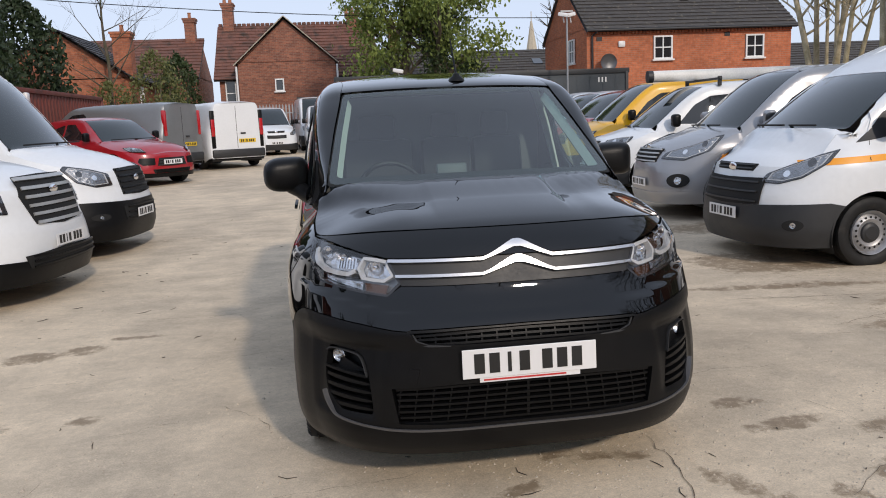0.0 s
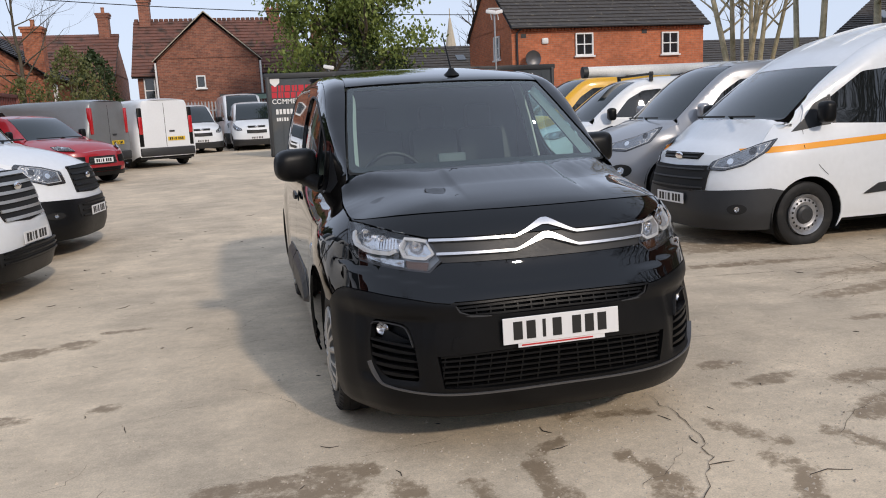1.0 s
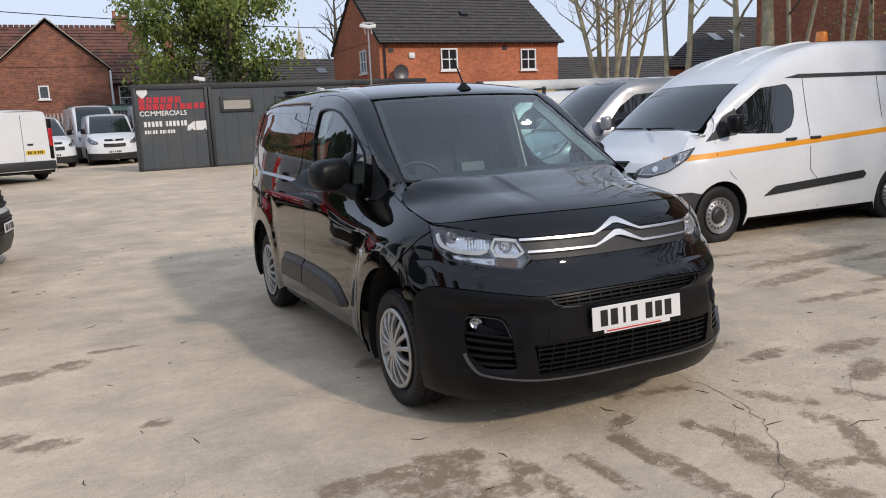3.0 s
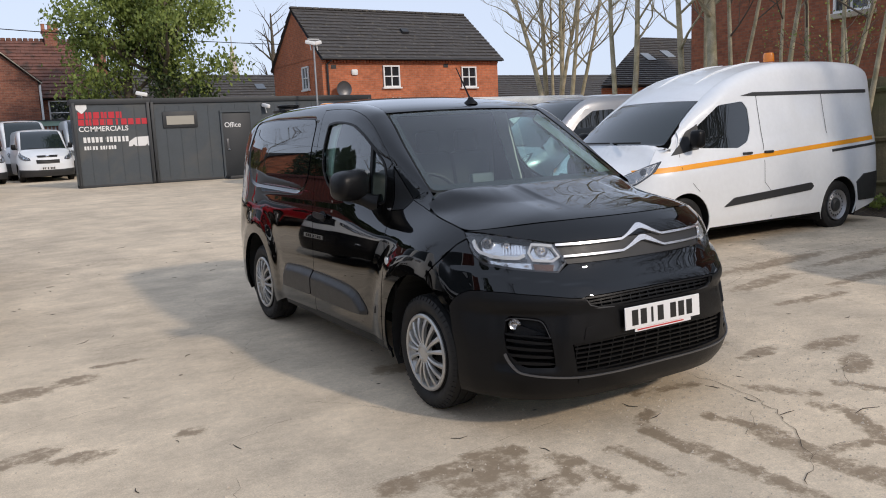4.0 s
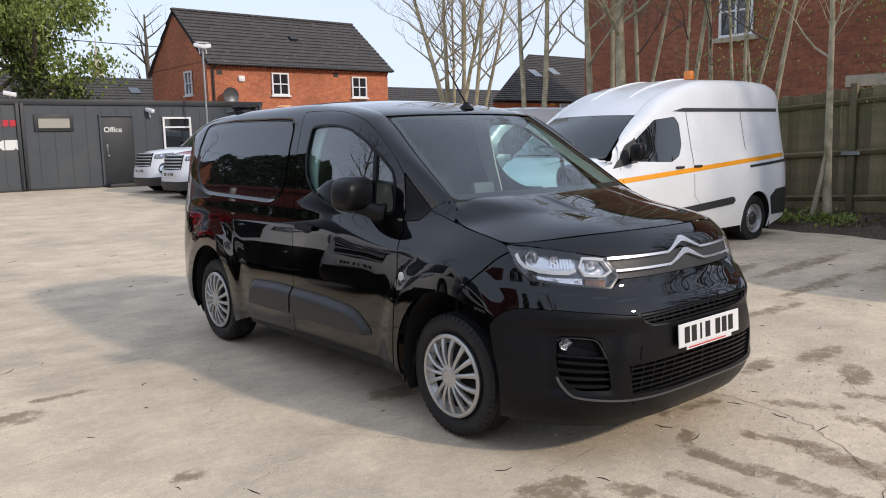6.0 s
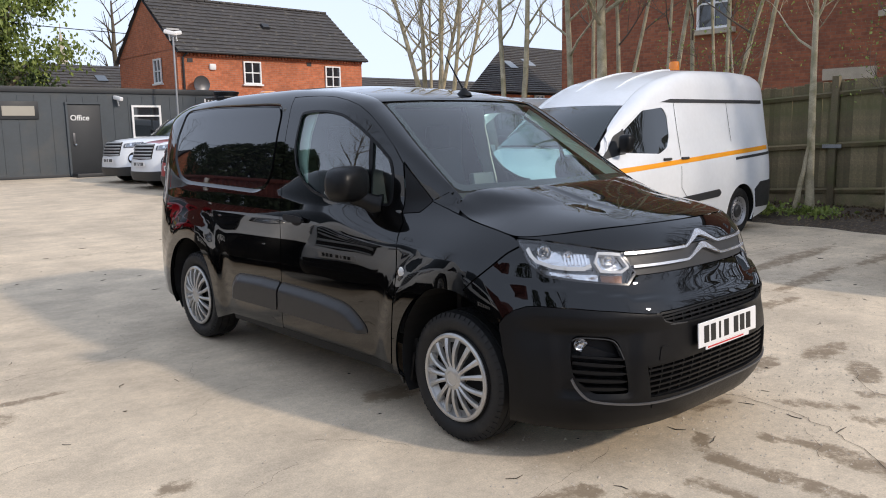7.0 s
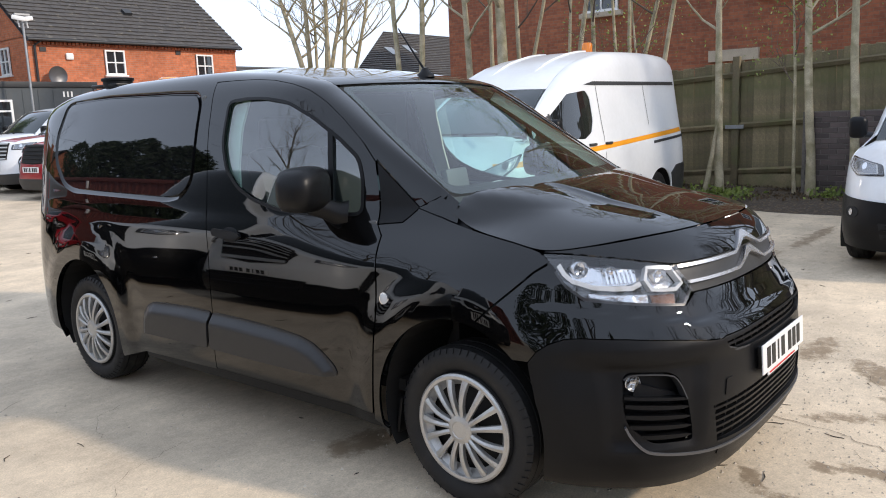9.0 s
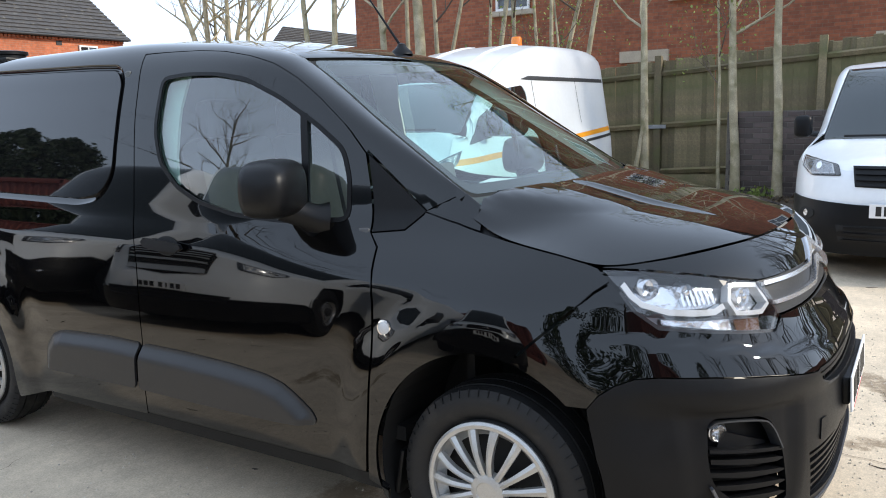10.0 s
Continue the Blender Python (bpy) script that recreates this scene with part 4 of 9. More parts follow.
        for u_, w_ in zip(ring_v, ring_v[1:] + ring_v[:1]):
            lip_bm.faces.new((u_[0], w_[0], w_[1], u_[1])), lip_bm.faces.new((u_[1], w_[1], w_[2], u_[2]))
        bmesh.ops.recalc_face_normals(lip_bm, faces=lip_bm.faces)
        part("window_lip", lip_bm, BLACK_PAINT, sp, smooth_=True, angle=60)
        sheet("window_recess", f, inset(cw, -0.030), BLACK_PAINT, sp, h=0.04, lift=-0.018, depth=0)
        sheet("window_panel", f, cw, BAY_GLASS, sp, h=0.04, lift=-0.004, depth=0.01, label="dark tinted load-bay window panel")
        clad2 = [(3.632, 0.425), (3.610, 0.51), (3.56, 0.565), (3.50, 0.585), (3.2, 0.598), (2.998, 0.595), (3.010, 0.416), (3.3, 0.412), (3.62, 0.408)]
        sheet("cladding", moulded(f, sg, clad2[:6]), rounded(clad2, 0.02, 3), CLAD_PLASTIC, sp, h=0.013, lift=0.004, depth=0.010, label="satin black plastic side moulding")
        sheet("sill", f, [(1.84, 0.262), (1.91, 0.300), (3.0, 0.300), (3.66, 0.284), (3.66, 0.250), (1.85, 0.248)], BLACK_PLASTIC, van, h=0.05, lift=-0.007)
        ind = f(np.array(1.829), np.array(0.793))
        rep = new("side_repeater")
        rep.parent = van
        rep.matrix_local = Matrix.Translation(tuple(map(float, ind))) @ pose(0, 0, 0, 0, 0, 0)
        revolve("lens", [(sg * -0.004, 0.023), (sg * 0.004, 0.021), (sg * 0.008, 0.013), (sg * 0.009, 0.001)], 24, LIGHT_GUIDE, rep)
        revolve("rim", [(sg * -0.004, 0.025), (sg * 0.003, 0.026), (sg * 0.004, 0.021), (sg * -0.004, 0.021)], 24, CHROME, rep)
        # mirror
        mir = new("wing_mirror")
        mir.parent = van
        bm = bmesh.new()
        bmesh.ops.create_uvsphere(bm, u_segments=28, v_segments=18, radius=1)
        for v in bm.verts:
            x, y, z = v.co
            pw = lambda a, p: math.copysign(abs(a) ** p, a)
            v.co = (pw(x, 0.55) * 0.124, min(pw(y, 0.7) * 0.105 + (0.02 * x), 0.045), pw(z, 0.58) * (0.100 if z > 0 else 0.088) + 0.010 * x * (1 if z > 0 else -1))
        bmesh.ops.transform(bm, matrix=Matrix.Translation((sg * 0.935, 0.755, 1.208)) @ pose(0, 0, 0, 0, 0, sg * -8), verts=bm.verts)
        part("mirror_cap", bm, BLACK_PLASTIC, mir, smooth_=True, angle=70)
        tube("mirror_arm", [(sg * 0.79, 0.64, 1.100), (sg * 0.82, 0.67, 1.105), (sg * 0.86, 0.70, 1.128), (sg * 0.91, 0.74, 1.150)], [0.060, 0.050, 0.044, 0.042], BLACK_PLASTIC, mir, n=14)
        bm = bmesh.new()
        box_bm(bm, (0.165, 0.004, 0.145), (0, 0.0465, 0), 0.001)
        bmesh.ops.transform(bm, matrix=Matrix.Translation((sg * 0.935, 0.755, 1.208)) @ pose(0, 0, 0, 0, 0, sg * -8), verts=bm.verts)
        part("mirror_glass", bm, CHROME, mir)
        # wheels and dark wheel housings
        for y, turn in ((0.0, 7), (2.785, 0)):
            w = covered_wheel(van, (sg * 0.776, y, 0.318), turn=turn * 5)
            if sg > 0:
                w.matrix_local = Matrix.Translation((0.776, y, 0.318)) @ pose(0, 0, 0, 0, 0, 180)
            bm = bmesh.new()
            pts = oval(y, 0.392, 0.424, 200, 25)
            a = [bm.verts.new((sg * min(0.88, abs(float(sh.P(sh.side(py, max(pz, 0.2)), max(pz, 0.2))[0])) - 0.03), py, pz)) for py, pz in pts]
            b = [bm.verts.new((sg * 0.50, py, pz)) for py, pz in pts]
            for i in range(len(pts) - 1):
                bm.faces.new((a[i], a[i + 1], b[i + 1], b[i]))
            bm.faces.new(b)
            part("wheel_housing", bm, DARK, van)
        box("mud_flap", (0.13, 0.02, 0.16), (sg * 0.79, 0.345, 0.29), BLACK_PLASTIC, van, bevel=0.008, rot=pose(0, 0, 0, 10))
    # screen, roof, tail
    rim_ = [(-0.985, 0.012), (0.985, 0.012), (0.985, 0.985), (-0.985, 0.985)]
    ws = rounded(rim_, 0.06, 5)
    scr = sheet("windscreen", sh.G, ws, SCREEN_GLASS, van, h=0.05, lift=-0.002, depth=0)
    scr.visible_shadow = False
    sheet("windscreen_border", sh.G, rounded([(-0.995, 0.0), (0.995, 0.0), (0.995, 0.995), (-0.995, 0.995)], 0.03, 3), DARK, van, holes=[rounded([(-0.945, 0.075), (0.945, 0.075), (0.935, 0.955), (-0.935, 0.955)], 0.06, 5)], h=0.05, lift=-0.006, depth=0)
    sheet("roof", sh.R, [(-0.998, 0.866), (-0.5, 0.866), (0.5, 0.866), (0.998, 0.866), (0.998, 3.44), (-0.998, 3.44)], BLACK_PAINT, van, h=0.04)
    bm = bmesh.new()
    cols = []
    for q in np.linspace(0.3, float(sh.zc(3.44)) + 0.299, 24):
        x, y, z = sh.P(sh.sc + 3.44 - 0.15, q)
        cols.append([bm.verts.new((x * k, y + 0.045 * (1 - k ** 6), z + (0.03 * (1 - k * k) if q > 1.7 else 0))) for k in np.linspace(-1, 1, 21)])
    for p, q in zip(cols, cols[1:]):
        for i in range(20):
            bm.faces.new((p[i], p[i + 1], q[i + 1], q[i]))
    bmesh.ops.recalc_face_normals(bm, faces=bm.faces)
    part("tail_door", bm, BLACK_PAINT, van, smooth_=True)
    # wipers
    for x0, x1, v1 in ((-0.12, -0.60, 0.006), (0.45, -0.02, 0.004)):
        p = [sh.G(a, v) for a, v in ((x0 / 0.7, 0.0), ((x0 + x1) / 1.4, v1), (x1 / 0.7, v1 + 0.01))]
        tube("wiper", [(q[0], q[1] - 0.012, q[2] - 0.004) for q in p], [0.009, 0.007, 0.005], BLACK_PLASTIC, van, n=6)
    # aerial
    ae = new("aerial")
    ae.parent = van
    c = sh.R(0.115, 0.985)
    revolve("foot", [(0.0, 0.05), (0.012, 0.045), (0.03, 0.024), (0.045, 0.016), (0.05, 0.001)], 20, BLACK_PLASTIC, ae, axis="z", at=(0.066, 0.90, c[2] - 0.008))
    tube("rod", [(0.066, 0.905, c[2] + 0.03), (0.066, 1.07, c[2] + 0.25)], [0.0065, 0.0035], BLACK_PLASTIC, ae, n=8)
    # low black roof vent and amber beacon at the back of the roof
    rv = new("roof_vent")
    rv.parent = van
    zr_ = float(sh.R(0.98, 2.85)[2])
    box("base", (0.16, 0.30, 0.02), (-0.53, 2.87, zr_ + 0.012), BLACK_PLASTIC, rv, bevel=0.006)
    revolve("drum", [(-0.02, 0.085), (0.016, 0.085), (0.020, 0.095), (0.035, 0.095), (0.038, 0.085), (0.038, 0.001)], 24, BLACK_PLASTIC, rv, axis="z", at=(-0.53, 2.84, zr_ + 0.02))
    am = new("beacon")
    am.parent = van
    zr_ = float(sh.R(0.27, 2.88)[2])
    revolve("foot", [(-0.01, 0.08), (0.02, 0.08), (0.025, 0.07), (0.025, 0.001)], 24, BLACK_PLASTIC, am, axis="z", at=(-0.15, 2.88, zr_))
    revolve("dome", [(0.018, 0.072), (0.032, 0.068), (0.042, 0.05), (0.045, 0.001)], 24, material("amber_lens", (0.80, 0.26, 0.01), 0.2, coat=0.6), am, axis="z", at=(-0.15, 2.88, zr_))
    # plate with its dealer strip
    m = Matrix.Translation((0, -0.912, 0.571)) @ pose(0, 0, 0, -3)
    pl = number_plate(van, m)
    box("dealer_strip", (0.39, 0.004, 0.022), (0, 0, 0), PLATE_WHITE, pl).matrix_local = m @ Matrix.Translation((0.0, 0.002, -0.062))
    bars("dealer_bar", [(-0.02, -0.064, 0.32, 0.006), (0.03, -0.054, 0.2, 0.003)], m @ Matrix.Translation((0, -0.001, 0)), RED_INK, pl)
    box("plinth", (0.47, 0.04, 0.09), (0, -0.888, 0.571), BLACK_PLASTIC, van, bevel=0.01)
    # cabin
    box("cabin_floor", (1.6, 3.1, 0.05), (0, 1.9, 0.40), DARK, van)
    box("bulkhead", (1.50, 0.04, 1.22), (0, 1.66, 1.03), BULKHEAD, van, bevel=0.01)
    box("roof_lining", (1.08, 0.72, 0.02), (0, 1.26, 1.655), CREAM_TRIM, van, bevel=0.008)
    bm = bmesh.new()
    prof = [(0.17, 0.80), (0.20, 1.12), (0.33, 1.165), (0.52, 1.15), (0.60, 1.10), (0.62, 0.95), (0.56, 0.70)]
    a = [bm.verts.new((-0.70, y, z)) for y, z in prof]
    b = [bm.verts.new((0.70, y, z)) for y, z in prof]
    for i in range(len(prof) - 1):
        bm.faces.new((a[i], a[i + 1], b[i + 1], b[i]))
    bm.faces.new(a), bm.faces.new(b[::-1])
    bmesh.ops.recalc_face_normals(bm, faces=bm.faces)
    part("dashboard", bm, DASH, van, smooth_=True, angle=60)
    box("firewall", (1.38, 0.03, 0.70), (0, 0.16, 0.74), DARK, van)
    box("centre_screen", (0.17, 0.045, 0.12), (-0.02, 0.66, 1.175), BULKHEAD, van, bevel=0.012, rot=pose(0, 0, 0, -12), label="pale screen housing on the dashboard")
    box("document", (0.20, 0.14, 0.003), (0.02, 0.40, 1.166), PAPER, van, rot=pose(0, 0, 0, 0, 0, 14))
    bm = bmesh.new()
    ring = [Vector((0.185 * math.cos(t), 0.0, 0.185 * math.sin(t))) for t in np.linspace(0, 2 * math.pi, 33)]
    tube_bm(bm, ring, 0.014, 8, cap=False)
    box_bm(bm, (0.34, 0.02, 0.04), (0, 0.01, 0), 0.006)
    box_bm(bm, (0.14, 0.04, 0.12), (0, 0.015, -0.01), 0.015)
    bmesh.ops.transform(bm, matrix=Matrix.Translation((-0.36, 0.70, 1.08)) @ pose(0, 0, 0, -25), verts=bm.verts)
    part("steering_wheel", bm, BLACK_PLASTIC, van, smooth_=True)
    for x, w in ((-0.37, 0.46), (0.08, 0.34), (0.42, 0.34)):
        st = new("seat")
        st.parent = van
        box("cushion", (w, 0.50, 0.16), (x, 1.15, 0.72), SEAT_CLOTH, st, bevel=0.04)
        box("backrest", (w, 0.13, 0.62), (x, 1.47, 1.06), SEAT_CLOTH, st, bevel=0.05, rot=pose(0, 0, 0, -12))
        box("headrest", (w * 0.55, 0.09, 0.17), (x, 1.55, 1.44), SEAT_CLOTH, st, bevel=0.035)
    for f, sg in sides:
        bm = bmesh.new()
        rows = []
        for v in np.linspace(0.08, 0.95, 12):
            p, q = sh.G(sg * 0.938, v), sh.G(sg * 0.905, v)
            rows.append([bm.verts.new((p[0], p[1] + 0.008, p[2] - 0.012)), bm.verts.new((q[0], q[1] + 0.035, q[2] - 0.055)), bm.verts.new((q[0] + sg * 0.015, q[1] + 0.055, q[2] - 0.075)), bm.verts.new((p[0] + sg * 0.02, p[1] + 0.03, p[2] - 0.04))])
        for a, b in zip(rows, rows[1:]):
            for i in range(4):
                f_ = bm.faces.new((a[i], a[(i + 1) % 4], b[(i + 1) % 4], b[i]))
                f_.material_index = 0 if i == 0 else 1
        bmesh.ops.recalc_face_normals(bm, faces=bm.faces)
        part("pillar_trim", bm, [CREAM_TRIM, DARK], van)
        ribbon("pillar_trim", [(2.93, 1.70), (2.945, 1.5), (2.925, 1.3), (2.88, 1.10)], [0.085, 0.075, 0.062, 0.05], -0.05, CREAM_TRIM, van, f=f)
        ribbon("pillar_trim", [(1.70, 1.30), (1.95, 1.49), (2.15, 1.64), (2.26, 1.72)], 0.03, -0.03, CREAM_TRIM, van, f=f)
        box("door_card", (0.03, 1.05, 0.65), (sg * 0.80, 0.98, 0.76), DASH, van, bevel=0.01)
    return van


black_van()
# ---- ground ----
def ground_z(x, y):
    """The yard is level round the van and climbs a little towards the office."""
    x, y = np.asarray(x, float), np.asarray(y, float)
    return 0.33 * smooth((y - 2.5) / 22) - 0.010 * np.clip(-x - 0.6, 0, 3)


def node(nt, kind, **values):
    n = nt.nodes.new("ShaderNode" + kind)
    for k, v in values.items():
        n.inputs[k.replace("_", " ")].default_value = v
    return n


def concrete():
    """Worn sandy concrete: large blotches, fine grit, damp dark patches where the sheet says so."""
    m = bpy.data.materials.new("worn_concrete")
    m.use_nodes = True
    nt, link = m.node_tree, m.node_tree.links.new
    b = nt.nodes["Principled BSDF"]
    co = nt.nodes.new("ShaderNodeTexCoord").outputs["Object"]
    big, med, fine, grit = (node(nt, "TexNoise", Scale=s, Detail=d, Roughness=r) for s, d, r in ((0.22, 5, 0.55), (1.7, 8, 0.65), (24, 6, 0.7), (130, 3, 0.6)))
    for n in (big, med, fine, grit):
        link(co, n.inputs["Vector"])
    r1 = nt.nodes.new("ShaderNodeValToRGB")
    r1.color_ramp.elements[0].position, r1.color_ramp.elements[0].color = 0.40, (0.49, 0.405, 0.302, 1)
    r1.color_ramp.elements[1].position, r1.color_ramp.elements[1].color = 0.60, (0.72, 0.59, 0.432, 1)
    mixv = nt.nodes.new("ShaderNodeMath")
    mixv.operation = "MULTIPLY_ADD"
    mixv.inputs[1].default_value = 0.45
    link(med.outputs["Fac"], mixv.inputs[0])
    half = nt.nodes.new("ShaderNodeMath")
    half.operation = "MULTIPLY"
    half.inputs[1].default_value = 0.55
    link(big.outputs["Fac"], half.inputs[0]), link(half.outputs[0], mixv.inputs[2])
    link(mixv.outputs[0], r1.inputs["Fac"])
    f2 = nt.nodes.new("ShaderNodeMapRange")
    f2.inputs["From Min"].default_value, f2.inputs["From Max"].default_value, f2.inputs["To Min"].default_value, f2.inputs["To Max"].default_value = 0.3, 0.7, 0.89, 1.09
    link(fine.outputs["Fac"], f2.inputs["Value"])
    m1 = nt.nodes.new("ShaderNodeMix")
    m1.data_type, m1.blend_type = "RGBA", "MULTIPLY"
    m1.inputs["Factor"].default_value = 1
    link(r1.outputs["Color"], m1.inputs["A"]), link(f2.outputs["Result"], m1.inputs["B"])
    # pale and dark grit
    g2 = nt.nodes.new("ShaderNodeMapRange")
    g2.inputs["From Min"].default_value, g2.inputs["From Max"].default_value, g2.inputs["To Min"].default_value, g2.inputs["To Max"].default_value = 0.33, 0.67, 0.86, 1.13
    link(grit.outputs["Fac"], g2.inputs["Value"])
    m2 = nt.nodes.new("ShaderNodeMix")
    m2.data_type, m2.blend_type = "RGBA", "MULTIPLY"
    m2.inputs["Factor"].default_value = 1
    link(m1.outputs["Result"], m2.inputs["A"]), link(g2.outputs["Result"], m2.inputs["B"])
    # scuffs drawn out along the driving way, and small dark pits
    mp = nt.nodes.new("ShaderNodeMapping")
    mp.inputs["Rotation"].default_value, mp.inputs["Scale"].default_value = (0, 0, 0.25), (0.8, 1.5, 1)
    link(co, mp.inputs["Vector"])
    scuff = node(nt, "TexNoise", Scale=2.2, Detail=9, Roughness=0.7)
    link(mp.outputs[0], scuff.inputs["Vector"])
    s2 = nt.nodes.new("ShaderNodeMapRange")
    s2.inputs["From Min"].default_value, s2.inputs["From Max"].default_value, s2.inputs["To Min"].default_value, s2.inputs["To Max"].default_value = 0.36, 0.62, 0.88, 1.07
    link(scuff.outputs["Fac"], s2.inputs["Value"])
    pit = node(nt, "TexNoise", Scale=34, Detail=5, Roughness=0.75)
    link(co, pit.inputs["Vector"])
    p2 = nt.nodes.new("ShaderNodeMapRange")
    p2.inputs["From Min"].default_value, p2.inputs["From Max"].default_value, p2.inputs["To Min"].default_value, p2.inputs["To Max"].default_value = 0.68, 0.76, 1.0, 0.55
    link(pit.outputs["Fac"], p2.inputs["Value"])
    both = nt.nodes.new("ShaderNodeMath")
    both.operation = "MULTIPLY"
    link(s2.outputs["Result"], both.inputs[0]), link(p2.outputs["Result"], both.inputs[1])
    m2b = nt.nodes.new("ShaderNodeMix")
    m2b.data_type, m2b.blend_type = "RGBA", "MULTIPLY"
    m2b.inputs["Factor"].default_value = 1
    link(m2.outputs["Result"], m2b.inputs["A"]), link(both.outputs[0], m2b.inputs["B"])
    m2 = m2b
    # damp patches, ragged at their edges
    at = nt.nodes.new("ShaderNodeAttribute")
    at.attribute_name = "damp"
    rag = node(nt, "TexNoise", Scale=8.5, Detail=12, Roughness=0.80)
    link(co, rag.inputs["Vector"])
    add = nt.nodes.new("ShaderNodeMath")
    add.operation = "MULTIPLY_ADD"
    add.inputs[1].default_value, add.inputs[2].default_value = 2.8, -1.44
    link(rag.outputs["Fac"], add.inputs[0])
    sum_ = nt.nodes.new("ShaderNodeMath")
    link(at.outputs["Fac"], sum_.inputs[0]), link(add.outputs[0], sum_.inputs[1])
    dr = nt.nodes.new("ShaderNodeMapRange")
    dr.inputs["From Min"].default_value, dr.inputs["From Max"].default_value, dr.inputs["To Max"].default_value = 0.32, 0.72, 0.84
    link(sum_.outputs[0], dr.inputs["Value"])
    m3 = nt.nodes.new("ShaderNodeMix")
    m3.data_type = "RGBA"
    m3.inputs["B"].default_value = (0.235, 0.168, 0.104, 1)
    link(dr.outputs["Result"], m3.inputs["Factor"]), link(m2.outputs["Result"], m3.inputs["A"])
    link(m3.outputs["Result"], b.inputs["Base Color"])
    rr = nt.nodes.new("ShaderNodeMapRange")
    rr.inputs["To Min"].default_value, rr.inputs["To Max"].default_value = 0.88, 0.62
    link(dr.outputs["Result"], rr.inputs["Value"]), link(rr.outputs["Result"], b.inputs["Roughness"])
    b.inputs["Specular IOR Level"].default_value = 0.3
    bn = node(nt, "Bump", Strength=0.28, Distance=0.005)
    bsum = nt.nodes.new("ShaderNodeMath")
    link(fine.outputs["Fac"], bsum.inputs[0]), link(grit.outputs["Fac"], bsum.inputs[1])
    link(bsum.outputs[0], bn.inputs["Height"]), link(bn.outputs["Normal"], b.inputs["Normal"])
    return m


CONCRETE = concrete()


def axis(lo, hi, fine, edge):
    mid = np.arange(lo, hi + fine / 2, fine)
    out, step = [], fine
    while hi + sum(out) < edge:
        step *= 1.35
        out.append(step)
    up = hi + np.cumsum(out)
    out, step = [], fine
    while lo - sum(out) > -edge:
        step *= 1.35
        out.append(step)
    return np.concatenate([(lo - np.cumsum(out))[::-1], mid, up])


